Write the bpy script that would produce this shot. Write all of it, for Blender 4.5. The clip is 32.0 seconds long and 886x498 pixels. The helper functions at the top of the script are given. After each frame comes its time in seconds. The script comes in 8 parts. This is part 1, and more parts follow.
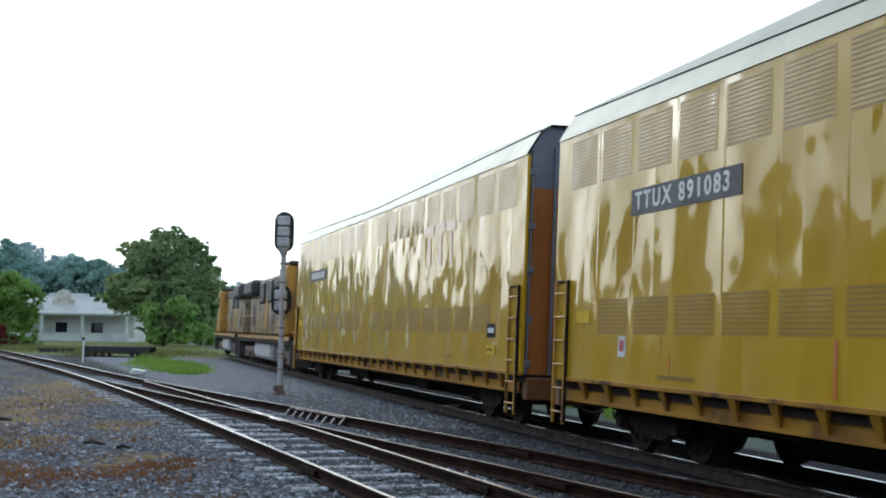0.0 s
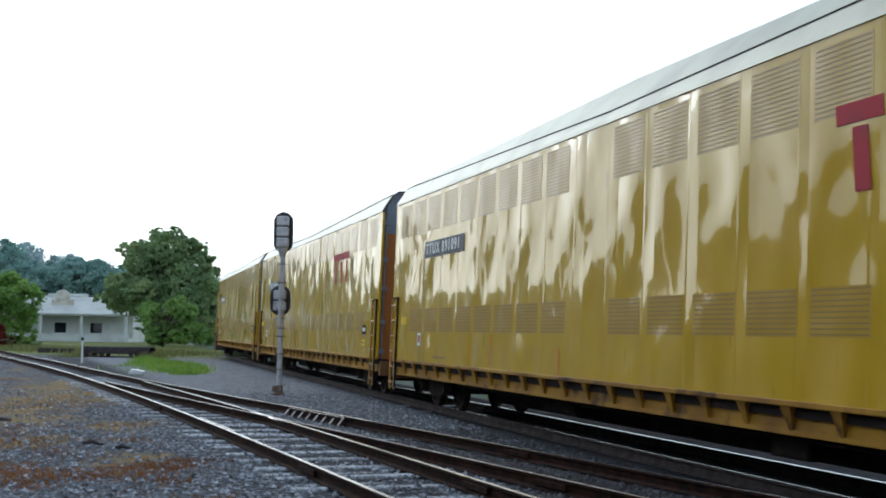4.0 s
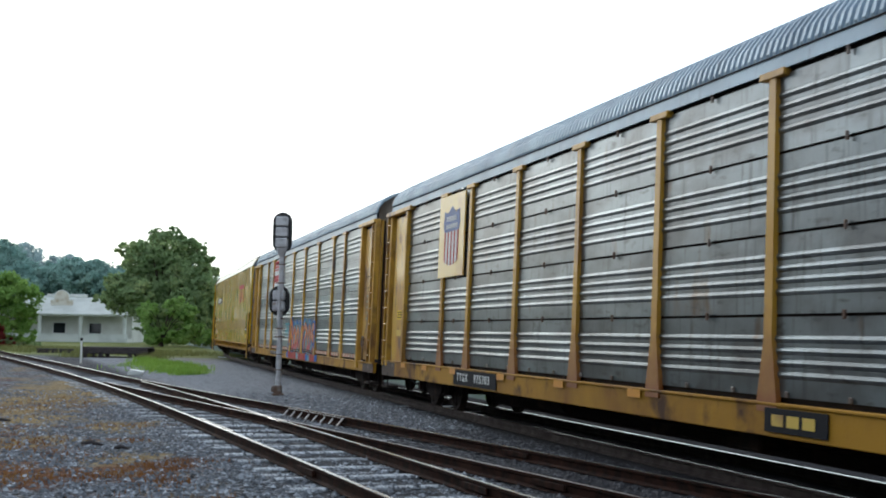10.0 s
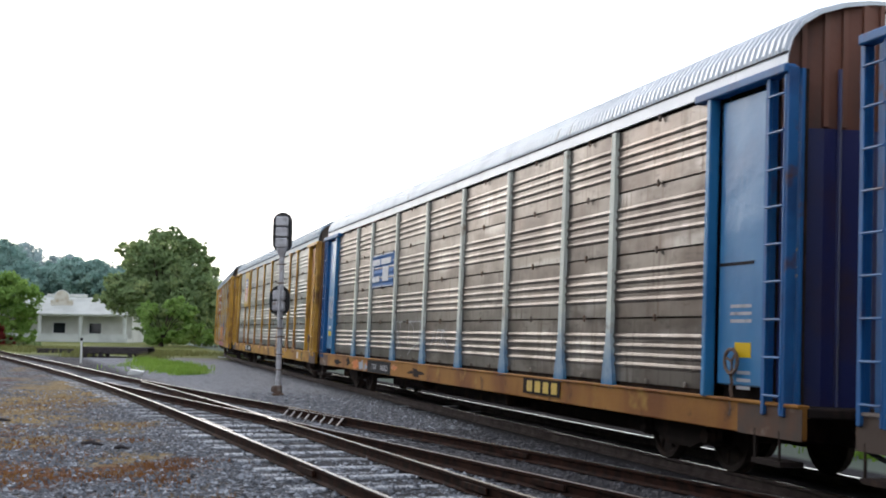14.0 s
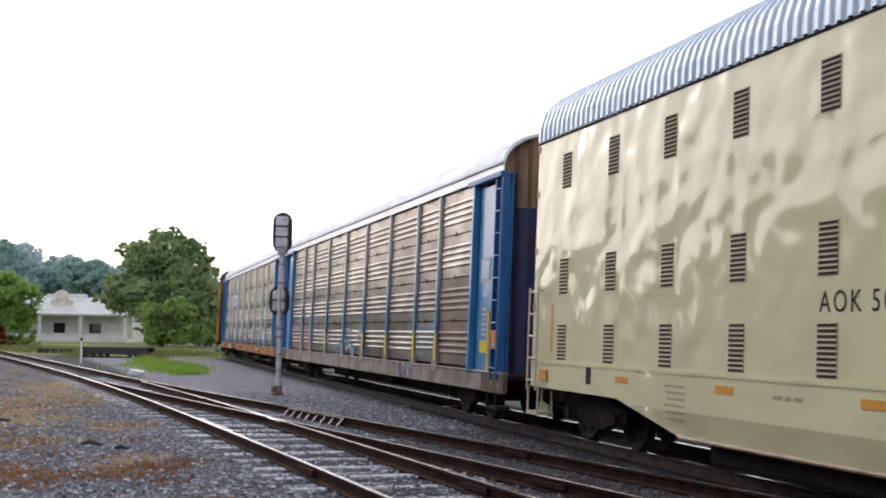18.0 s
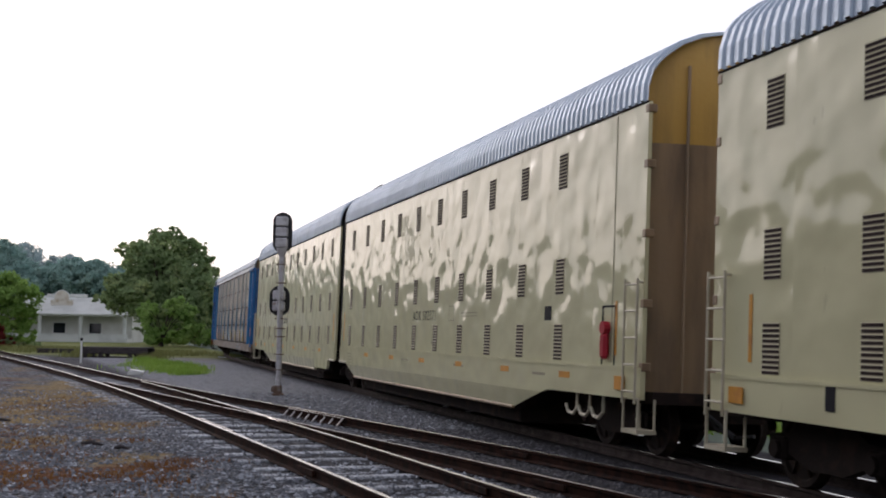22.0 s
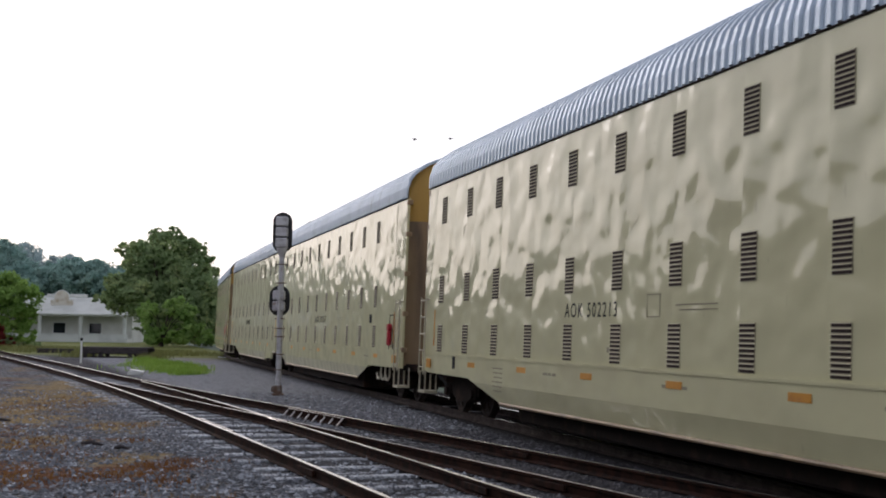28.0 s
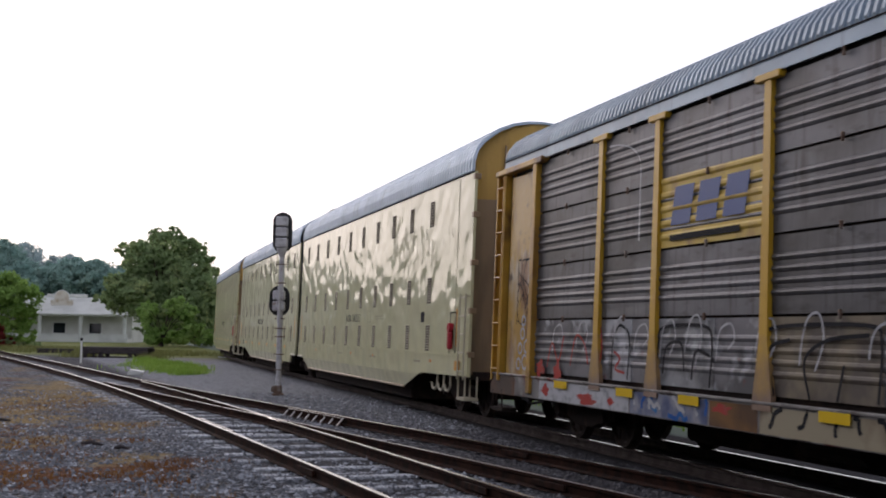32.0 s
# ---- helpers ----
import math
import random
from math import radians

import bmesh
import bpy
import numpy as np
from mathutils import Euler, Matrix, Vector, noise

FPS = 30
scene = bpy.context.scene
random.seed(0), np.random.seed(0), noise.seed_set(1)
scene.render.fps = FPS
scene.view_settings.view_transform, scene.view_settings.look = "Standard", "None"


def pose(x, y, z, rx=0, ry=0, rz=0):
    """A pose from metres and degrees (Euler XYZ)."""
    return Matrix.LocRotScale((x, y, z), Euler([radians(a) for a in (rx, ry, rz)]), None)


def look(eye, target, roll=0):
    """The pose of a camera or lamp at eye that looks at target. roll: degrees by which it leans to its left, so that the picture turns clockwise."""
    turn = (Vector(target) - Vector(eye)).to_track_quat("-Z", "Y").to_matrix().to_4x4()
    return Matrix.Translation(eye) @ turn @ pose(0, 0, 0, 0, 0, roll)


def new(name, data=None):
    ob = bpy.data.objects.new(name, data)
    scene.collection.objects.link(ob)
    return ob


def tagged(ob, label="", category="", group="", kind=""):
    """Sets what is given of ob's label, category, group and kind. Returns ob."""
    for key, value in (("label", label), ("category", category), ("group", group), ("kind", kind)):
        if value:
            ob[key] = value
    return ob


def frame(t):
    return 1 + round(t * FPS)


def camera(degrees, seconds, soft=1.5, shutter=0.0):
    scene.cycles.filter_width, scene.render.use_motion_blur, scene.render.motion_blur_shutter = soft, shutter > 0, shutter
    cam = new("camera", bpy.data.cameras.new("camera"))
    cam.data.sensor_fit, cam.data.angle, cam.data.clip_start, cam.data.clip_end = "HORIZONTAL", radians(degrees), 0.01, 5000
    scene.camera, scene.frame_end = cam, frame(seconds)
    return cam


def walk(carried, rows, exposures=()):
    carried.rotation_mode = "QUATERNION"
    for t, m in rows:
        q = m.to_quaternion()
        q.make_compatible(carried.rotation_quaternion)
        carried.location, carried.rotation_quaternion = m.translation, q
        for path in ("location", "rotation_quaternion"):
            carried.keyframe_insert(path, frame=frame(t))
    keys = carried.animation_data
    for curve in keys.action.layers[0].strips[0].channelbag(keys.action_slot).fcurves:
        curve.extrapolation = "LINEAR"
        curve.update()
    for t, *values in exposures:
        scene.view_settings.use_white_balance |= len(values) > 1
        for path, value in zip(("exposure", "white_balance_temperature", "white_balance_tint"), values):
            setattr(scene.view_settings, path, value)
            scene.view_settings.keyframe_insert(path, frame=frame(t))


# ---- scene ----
cam = camera(41.37, 32.0, soft=1.9, shutter=0.1)


def aim(dx, dy):
    """The fixed view, turned by a hair: dx, dy in thousandths of a radian to the right and up."""
    yaw, pitch = dx / 1000, radians(4.0823) + dy / 1000
    eye = Vector((0, 0, 1.7656))
    way = Vector((math.sin(yaw) * math.cos(pitch), math.cos(yaw) * math.cos(pitch), math.sin(pitch)))
    return look(eye, eye + way * 10, 0.889)


walk(cam, [(0.0, aim(-1.45, -0.5)), (1.0, aim(-0.9, -0.5)), (3.5, aim(-0.75, -0.3)), (5.5, aim(-0.5, -0.2)), (8.0, aim(0, 0)), (32.0, aim(0, 0))],
     exposures=[(0.0, 0.05, 5600, 4), (6.0, 0.0, 5550, 3), (9.0, 0.13, 5820, 3), (13.5, 0.42, 6300, 10), (17.0, 0.55, 6650, 17), (18.0, 0.50, 6550, 17), (19.0, 0.22, 6450, 17), (22.0, -0.31, 6450, 19), (28.0, -0.30, 6420, 17), (32.0, -0.28, 6450, 20)])

# ---- light: a bright hazy sky, the veiled low sun beyond the far trees ----
SUN_EL, SUN_AZ = radians(26), radians(-29)            # azimuth clockwise from +y
world = bpy.data.worlds.new("world")
scene.world = world
world.use_nodes = True
wn = world.node_tree.nodes
sky = wn.new("ShaderNodeTexSky")
sky.sky_type = "NISHITA"
sky.sun_disc = False
sky.sun_elevation, sky.sun_rotation = SUN_EL, SUN_AZ
sky.air_density, sky.dust_density, sky.ozone_density = 1.0, 3.5, 2.0
way_up = wn.new("ShaderNodeSeparateXYZ")
world.node_tree.links.new(wn.new("ShaderNodeTexCoord").outputs["Generated"], way_up.inputs[0])
height = wn.new("ShaderNodeMapRange")
height.interpolation_type = "SMOOTHSTEP"
height.inputs[1].default_value, height.inputs[2].default_value = 0.12, 0.75
world.node_tree.links.new(way_up.outputs[2], height.inputs[0])
cloud = wn.new("ShaderNodeMix")                     # even cloud, bright low down and greyer overhead
cloud.data_type = "RGBA"
cloud.inputs[6].default_value, cloud.inputs[7].default_value = (13.6, 13.9, 14.2, 1), (7.2, 7.8, 8.7, 1)
world.node_tree.links.new(height.outputs[0], cloud.inputs[0])
veil = wn.new("ShaderNodeMix")                      # the cloud thins before the sky
veil.data_type = "RGBA"
veil.inputs[0].default_value = 0.72
world.node_tree.links.new(sky.outputs[0], veil.inputs[6])
world.node_tree.links.new(cloud.outputs[2], veil.inputs[7])
world.node_tree.links.new(veil.outputs[2], wn["Background"].inputs["Color"])
wn["Background"].inputs["Strength"].default_value = 0.12
sun = new("sun", bpy.data.lights.new("sun", "SUN"))
sun.data.energy, sun.data.angle, sun.data.color = 0.5, radians(30), (1.0, 0.96, 0.90)
sun.matrix_world = look((0, 0, 60), Vector((0, 0, 60)) - Vector((math.sin(SUN_AZ) * math.cos(SUN_EL), math.cos(SUN_AZ) * math.cos(SUN_EL), math.sin(SUN_EL))))


# ---- materials ----
def ramp_mix(nt, fac, a, b):
    mix = nt.nodes.new("ShaderNodeMix")
    mix.data_type = "RGBA"
    nt.links.new(fac, mix.inputs[0])
    for k, c in ((6, a), (7, b)):
        if isinstance(c, tuple):
            mix.inputs[k].default_value = (*c, 1)
        else:
            nt.links.new(c, mix.inputs[k])
    return mix.outputs[2]


def noise_fac(nt, vec, scale, lo, hi, detail=4.0, stretch=None):
    if stretch:
        mp = nt.nodes.new("ShaderNodeMapping")
        mp.inputs["Scale"].default_value = stretch[:3]
        if len(stretch) > 3:
            mp.inputs["Rotation"].default_value = (0, stretch[3], 0)
        nt.links.new(vec, mp.inputs[0])
        vec = mp.outputs[0]
    tex = nt.nodes.new("ShaderNodeTexNoise")
    tex.inputs["Scale"].default_value = scale
    tex.inputs["Detail"].default_value = detail
    nt.links.new(vec, tex.inputs["Vector"])
    mr = nt.nodes.new("ShaderNodeMapRange")
    mr.inputs[1].default_value, mr.inputs[2].default_value = lo, hi
    nt.links.new(tex.outputs[0], mr.inputs[0])
    return mr.outputs[0], tex.outputs[0]


def surface(name, base, rough=0.6, metal=0.0, spots=(), bump=(), vary=0.0, coat=0.0, spec=0.5, coords="Object"):
    """spots: (colour, scale, low, high, stretch) laid over one another; bump: (scale, distance in m, stretch); vary: brightness from piece to piece."""
    m = bpy.data.materials.new(name)
    m.use_nodes = True
    nt = m.node_tree
    b = nt.nodes["Principled BSDF"]
    b.inputs["Roughness"].default_value, b.inputs["Metallic"].default_value = rough, metal
    b.inputs["Coat Weight"].default_value = coat
    b.inputs["Coat Roughness"].default_value = 0.05
    b.inputs["Specular IOR Level"].default_value = spec
    tc = nt.nodes.new("ShaderNodeTexCoord")
    info = nt.nodes.new("ShaderNodeObjectInfo")
    shift = nt.nodes.new("ShaderNodeVectorMath")
    shift.operation = "MULTIPLY_ADD"
    nt.links.new(info.outputs["Random"], shift.inputs[0])
    shift.inputs[1].default_value = (37, 23, 11) if coords == "Object" else (0, 0, 0)
    nt.links.new(tc.outputs[coords], shift.inputs[2])
    vec = shift.outputs[0]
    col = base
    for c, scale, lo, hi, *st in spots:
        fac, _ = noise_fac(nt, vec, scale, lo, hi, 5.0, st[0] if st else None)
        col = ramp_mix(nt, fac, col, c)
    if vary:
        hsv = nt.nodes.new("ShaderNodeHueSaturation")
        mr = nt.nodes.new("ShaderNodeMapRange")
        mr.inputs[3].default_value, mr.inputs[4].default_value = 1 - vary, 1 + vary
        nt.links.new(info.outputs["Random"], mr.inputs[0])
        nt.links.new(mr.outputs[0], hsv.inputs["Value"])
        if isinstance(col, tuple):
            hsv.inputs["Color"].default_value = (*col, 1)
        else:
            nt.links.new(col, hsv.inputs["Color"])
        col = hsv.outputs[0]
    if isinstance(col, tuple):
        b.inputs["Base Color"].default_value = (*col, 1)
    else:
        nt.links.new(col, b.inputs["Base Color"])
    last = None
    for scale, dist, *st in bump:
        _, h = noise_fac(nt, vec, scale, 0, 1, st[1] if len(st) > 1 else 3.0, st[0] if st else None)
        bp = nt.nodes.new("ShaderNodeBump")
        bp.inputs["Distance"].default_value = dist
        nt.links.new(h, bp.inputs["Height"])
        if last:
            nt.links.new(last, bp.inputs["Normal"])
        last = bp.outputs[0]
    if last:
        nt.links.new(last, b.inputs["Normal"])
        if coat:
            nt.links.new(last, b.inputs["Coat Normal"])
    return m


def worn_foot(m, colour, z0, z1):
    """The lower end of a post, scraped to another colour up to an uneven height."""
    nt = m.node_tree
    b = nt.nodes["Principled BSDF"]
    tc = nt.nodes.new("ShaderNodeTexCoord").outputs["Object"]
    sep = nt.nodes.new("ShaderNodeSeparateXYZ")
    nt.links.new(tc, sep.inputs[0])
    _, wob = noise_fac(nt, tc, 3.0, 0, 1)
    ad = nt.nodes.new("ShaderNodeMath")
    ad.operation = "MULTIPLY_ADD"
    ad.inputs[1].default_value = 1.2
    nt.links.new(wob, ad.inputs[0])
    nt.links.new(sep.outputs[2], ad.inputs[2])
    mr = nt.nodes.new("ShaderNodeMapRange")
    mr.inputs[1].default_value, mr.inputs[2].default_value = z1 + 0.6, z0 + 0.6
    nt.links.new(ad.outputs[0], mr.inputs[0])
    old = b.inputs["Base Color"].links[0].from_socket
    nt.links.new(ramp_mix(nt, mr.outputs[0], old, colour), b.inputs["Base Color"])
    return m


RUSTY = (0.10, 0.045, 0.022)
M_RAIL = surface("rail_steel", (0.034, 0.0135, 0.0085), 0.9, 0.0, spots=[((0.016, 0.008, 0.006), 6, 0.4, 0.6), ((0.06, 0.024, 0.013), 3, 0.58, 0.78)], bump=[(50, 0.002)], spec=0.12)
M_RAILMAIN = surface("main_rail_steel", (0.058, 0.042, 0.038), 0.8, 0.0, spots=[((0.036, 0.024, 0.021), 6, 0.4, 0.6), ((0.09, 0.068, 0.06), 3, 0.58, 0.78)], bump=[(50, 0.002)], spec=0.2)
M_RAILTOP = surface("worn_steel", (0.60, 0.58, 0.56), 0.25, 0.9, spots=[((0.40, 0.33, 0.29), 3, 0.55, 0.75)])
M_RAILDULL = surface("dull_worn_steel", (0.60, 0.56, 0.53), 0.32, 0.85, spots=[((0.34, 0.23, 0.17), 2, 0.58, 0.8)])
M_TIE = surface("weathered_tie", (0.33, 0.34, 0.36), 0.85, spots=[((0.56, 0.58, 0.62), 2.0, 0.42, 0.62, (1, 8, 4)), ((0.03, 0.028, 0.03), 4, 0.52, 0.66, (1, 10, 4))], bump=[(9, 0.012, (1, 10, 4))], vary=0.32, spec=0.2)
M_YELLOW = surface("yellow_paint", (0.61, 0.375, 0.016), 0.4, spots=[((0.55, 0.315, 0.014), 1.2, 0.45, 0.8, (1, 1, 0.5)), ((0.26, 0.13, 0.02), 2.2, 0.66, 0.82, (3, 1, 0.35))], bump=[(0.95, 0.125, (1.25, 1, 0.62, 1.0), 0.0), (1.9, 0.03, (1.1, 1, 0.8, -0.5), 0.0)], coat=0.9, spec=0.1)
M_YFRAME = surface("yellow_frame_paint", (0.56, 0.31, 0.035), 0.55, spots=[((0.24, 0.10, 0.022), 1.3, 0.45, 0.7, (1, 1, 0.5)), ((0.10, 0.04, 0.016), 2.1, 0.55, 0.72, (1, 1, 0.7))], bump=[(20, 0.002)], spec=0.5, coat=0.25)
M_YSILL = surface("scraped_yellow_sill", (0.40, 0.205, 0.018), 0.6, spots=[((0.22, 0.10, 0.02), 0.9, 0.45, 0.7, (1, 1, 0.6)), ((0.07, 0.032, 0.018), 1.7, 0.55, 0.7, (1, 1, 1))], bump=[(20, 0.003)], spec=0.15)
M_RUSTSILL = surface("rusty_orange_sill", (0.34, 0.155, 0.03), 0.65, spots=[((0.20, 0.075, 0.022), 0.8, 0.42, 0.66, (1, 1, 0.6)), ((0.40, 0.23, 0.05), 2.1, 0.58, 0.72), ((0.07, 0.035, 0.02), 2.7, 0.62, 0.76)], bump=[(20, 0.003)], spec=0.15)
M_GALVRUST = surface("rust_washed_steel", (0.13, 0.078, 0.062), 0.5, 0.35, spots=[((0.075, 0.045, 0.038), 0.8, 0.42, 0.64, (1, 1, 2))], bump=[(6, 0.004)], vary=0.2)
M_YCORNER = surface("mottled_yellow_panel", (0.60, 0.34, 0.012), 0.45, spots=[((0.42, 0.16, 0.012), 1.1, 0.48, 0.62, (1, 1, 0.5)), ((0.14, 0.05, 0.016), 2.0, 0.56, 0.70, (1.6, 1, 0.6)), ((0.045, 0.026, 0.016), 3.4, 0.66, 0.78)], bump=[(1.1, 0.04, (1, 1, 0.8), 0.5), (14, 0.003)], coat=0.35)
M_YDARK = surface("rusty_yellow_door", (0.21, 0.092, 0.022), 0.6, spots=[((0.11, 0.045, 0.020), 1.2, 0.42, 0.7, (2, 2, 0.4)), (RUSTY, 3, 0.55, 0.75)], bump=[(12, 0.004)])
M_ORANGE = surface("orange_door", (0.40, 0.145, 0.03), 0.5, spots=[((0.26, 0.085, 0.025), 1.3, 0.48, 0.72, (2, 2, 0.4))], bump=[(12, 0.004)])
M_GALV = surface("galvanised_steel", (0.20, 0.243, 0.27), 0.34, 0.74, spots=[((0.115, 0.14, 0.16), 0.7, 0.42, 0.60, (0.5, 1, 2.4)), ((0.30, 0.335, 0.35), 0.9, 0.60, 0.74, (0.35, 1, 4)), ((0.10, 0.115, 0.125), 1.4, 0.54, 0.72, (7, 1, 0.5)), ((0.24, 0.265, 0.275), 2.3, 0.60, 0.76, (6, 1, 0.4)), ((0.05, 0.052, 0.058), 3.1, 0.64, 0.8, (1, 1, 3))], bump=[(6, 0.005), (1.3, 0.02)], vary=0.18)
M_GALVDIRT = surface("dirty_galvanised_steel", (0.205, 0.184, 0.166), 0.33, 0.78, spots=[((0.36, 0.345, 0.33), 0.8, 0.55, 0.70, (0.4, 1, 3)), ((0.115, 0.09, 0.075), 1.3, 0.52, 0.70, (7, 1, 0.5)), ((0.12, 0.075, 0.055), 0.55, 0.5, 0.75, (1, 1, 0.7)), ((0.09, 0.070, 0.060), 0.8, 0.42, 0.64, (1, 1, 2)), ((0.05, 0.036, 0.030), 3.1, 0.58, 0.8, (1, 1, 3))], bump=[(6, 0.004)], vary=0.28)
M_GALVMID = surface("weathered_galvanised_steel", (0.205, 0.228, 0.243), 0.32, 0.78, spots=[((0.13, 0.135, 0.14), 0.8, 0.42, 0.64, (1, 1, 2)), ((0.11, 0.115, 0.12), 1.4, 0.55, 0.72, (7, 1, 0.5)), ((0.13, 0.085, 0.05), 0.9, 0.63, 0.74, (2, 1, 0.7)), ((0.07, 0.068, 0.066), 3.1, 0.58, 0.8, (1, 1, 3))], bump=[(6, 0.004)], vary=0.25)
M_ROOF = surface("roof_steel", (0.235, 0.305, 0.375), 0.42, 0.3, spots=[((0.16, 0.21, 0.265), 1.0, 0.4, 0.7), ((0.23, 0.275, 0.32), 2.5, 0.55, 0.75), ((0.13, 0.15, 0.17), 1.7, 0.6, 0.8, (6, 1, 1))], bump=[(5, 0.004)])
M_ROOFCREAM = surface("grey_blue_roof_steel", (0.42, 0.50, 0.59), 0.40, 0.45, spots=[((0.34, 0.41, 0.49), 1.0, 0.4, 0.7), ((0.25, 0.29, 0.33), 1.4, 0.6, 0.8, (5, 1, 1))])
M_ROOFPALE = surface("pale_roof_steel", (0.60, 0.64, 0.69), 0.40, 0.25, spots=[((0.48, 0.52, 0.57), 1.0, 0.45, 0.7), ((0.30, 0.29, 0.29), 1.6, 0.62, 0.8, (6, 1, 1))], bump=[(5, 0.004)])
M_ROOFYELLOW = surface("pale_yellowed_roof_steel", (0.58, 0.55, 0.42), 0.45, 0.1, spots=[((0.46, 0.43, 0.33), 1.0, 0.45, 0.7)], bump=[(5, 0.004)])
M_GABLEOCHRE = surface("ochre_gable_paint", (0.54, 0.325, 0.07), 0.5, spots=[((0.36, 0.22, 0.06), 1.3, 0.48, 0.72, (2, 2, 0.4))], bump=[(12, 0.004)])
M_GABLEDIRT = surface("dirty_gable_paint", (0.30, 0.285, 0.27), 0.55, spots=[((0.20, 0.155, 0.12), 1.1, 0.42, 0.66), ((0.36, 0.21, 0.05), 0.9, 0.58, 0.68, (1, 0.6, 2.2)), ((0.12, 0.07, 0.05), 2.6, 0.6, 0.78)], bump=[(12, 0.004)])
M_ENDGREY = surface("grey_end_paint", (0.20, 0.22, 0.26), 0.5, spots=[((0.14, 0.15, 0.19), 1.0, 0.45, 0.7)], bump=[(9, 0.003)])
M_CREAM = surface("cream_paint", (0.645, 0.612, 0.378), 0.4, spots=[((0.60, 0.562, 0.345), 0.9, 0.45, 0.75), ((0.29, 0.25, 0.165), 5, 0.70, 0.88, (2, 1, 0.4))], bump=[(1.9, 0.050, (1, 1, 1.1), 0.5), (0.6, 0.03, (1, 1, 1), 0.3)], coat=0.8, spec=0.1)
M_CREAMFRAME = surface("cream_frame_paint", (0.50, 0.45, 0.33), 0.45, spots=[((0.36, 0.31, 0.22), 2, 0.5, 0.75)], bump=[(20, 0.003)])
M_BLUE = surface("blue_paint", (0.032, 0.205, 0.44), 0.38, spots=[((0.022, 0.15, 0.35), 1.1, 0.48, 0.70), ((0.20, 0.33, 0.44), 2.3, 0.66, 0.82, (2, 2, 0.6))], bump=[(1.0, 0.03), (14, 0.002)], coat=0.35)
M_BLUEFRAME = surface("blue_frame_paint", (0.022, 0.125, 0.33), 0.42, spots=[((0.018, 0.055, 0.16), 1.3, 0.5, 0.75), (RUSTY, 3, 0.62, 0.8)], bump=[(14, 0.003)], spec=0.3)
M_NAVY = surface("navy_paint", (0.022, 0.028, 0.12), 0.45, spots=[((0.05, 0.03, 0.05), 1.5, 0.5, 0.75)], bump=[(10, 0.003)])
M_POSTBLUE = worn_foot(surface("faded_blue_post", (0.68, 0.71, 0.63), 0.5, spots=[((0.10, 0.27, 0.42), 0.55, 0.62, 0.72, (1, 1, 0.8)), ((0.24, 0.15, 0.09), 3, 0.64, 0.8)], bump=[(20, 0.003)], spec=0.25), (0.03, 0.13, 0.31), 0.84, 0.88)
M_RUSTRED = surface("rust_red_gable", (0.17, 0.065, 0.04), 0.6, spots=[((0.09, 0.05, 0.04), 1.5, 0.45, 0.7, (2, 2, 0.4))], bump=[(12, 0.004)])
M_GREYSILL = surface("worn_grey_sill", (0.24, 0.205, 0.18), 0.65, spots=[((0.12, 0.075, 0.055), 1.4, 0.42, 0.66), (RUSTY, 3, 0.58, 0.75)], bump=[(20, 0.003)])
M_YPOST = worn_foot(surface("yellow_post_paint", (0.52, 0.275, 0.026), 0.5, spots=[((0.30, 0.13, 0.025), 1.3, 0.48, 0.72, (1, 1, 0.5))], bump=[(20, 0.002)], coat=0.25), (0.26, 0.088, 0.016), 1.0, 2.1)
M_YPOSTBRIGHT = worn_foot(surface("bright_yellow_post", (0.60, 0.345, 0.02), 0.5, spots=[((0.40, 0.20, 0.03), 1.3, 0.55, 0.75, (1, 1, 0.5))], bump=[(20, 0.002)], coat=0.25), (0.24, 0.15, 0.10), 1.0, 1.75)
M_POSTGREY = worn_foot(worn_foot(surface("grey_blue_post", (0.42, 0.45, 0.45), 0.45, spots=[((0.24, 0.17, 0.12), 2.2, 0.6, 0.75)], bump=[(20, 0.003)]), (0.07, 0.20, 0.33), 2.3, 3.3), (0.20, 0.175, 0.155), 1.15, 1.6)
worn_foot(M_POSTBLUE, (0.04, 0.17, 0.34), 0.95, 2.15)
M_GALVDARK = surface("dark_galvanised_steel", (0.105, 0.105, 0.118), 0.45, 0.4, spots=[((0.16, 0.16, 0.17), 0.8, 0.6, 0.72, (0.4, 1, 3)), ((0.055, 0.05, 0.052), 1.3, 0.52, 0.70, (7, 1, 0.5)), ((0.06, 0.057, 0.06), 0.8, 0.42, 0.64, (1, 1, 2)), ((0.035, 0.03, 0.03), 3.1, 0.58, 0.8, (1, 1, 3))], bump=[(6, 0.004)], vary=0.28)
M_BLACK = surface("black_rubber", (0.018, 0.017, 0.018), 0.7, spots=[((0.035, 0.03, 0.03), 3, 0.5, 0.7)])
M_UNDER = surface("grimy_and_shaded_steel", (0.026, 0.019, 0.017), 0.9, spots=[((0.06, 0.036, 0.027), 3, 0.52, 0.75)], bump=[(20, 0.004)], spec=0.12)
M_WHEEL = surface("wheel_steel", (0.030, 0.021, 0.018), 0.75, 0.1, spots=[((0.055, 0.033, 0.024), 6, 0.5, 0.7)], spec=0.2)
M_WHITE = surface("white_paint", (0.74, 0.74, 0.72), 0.5, spots=[((0.5, 0.48, 0.45), 4, 0.55, 0.8)])
M_RED = surface("red_paint", (0.42, 0.03, 0.045), 0.6, spots=[((0.30, 0.035, 0.045), 3, 0.5, 0.75)], spec=0.15)
M_ORREF = surface("orange_reflector", (0.62, 0.27, 0.02), 0.5, spots=[((0.50, 0.19, 0.02), 6, 0.5, 0.7)])
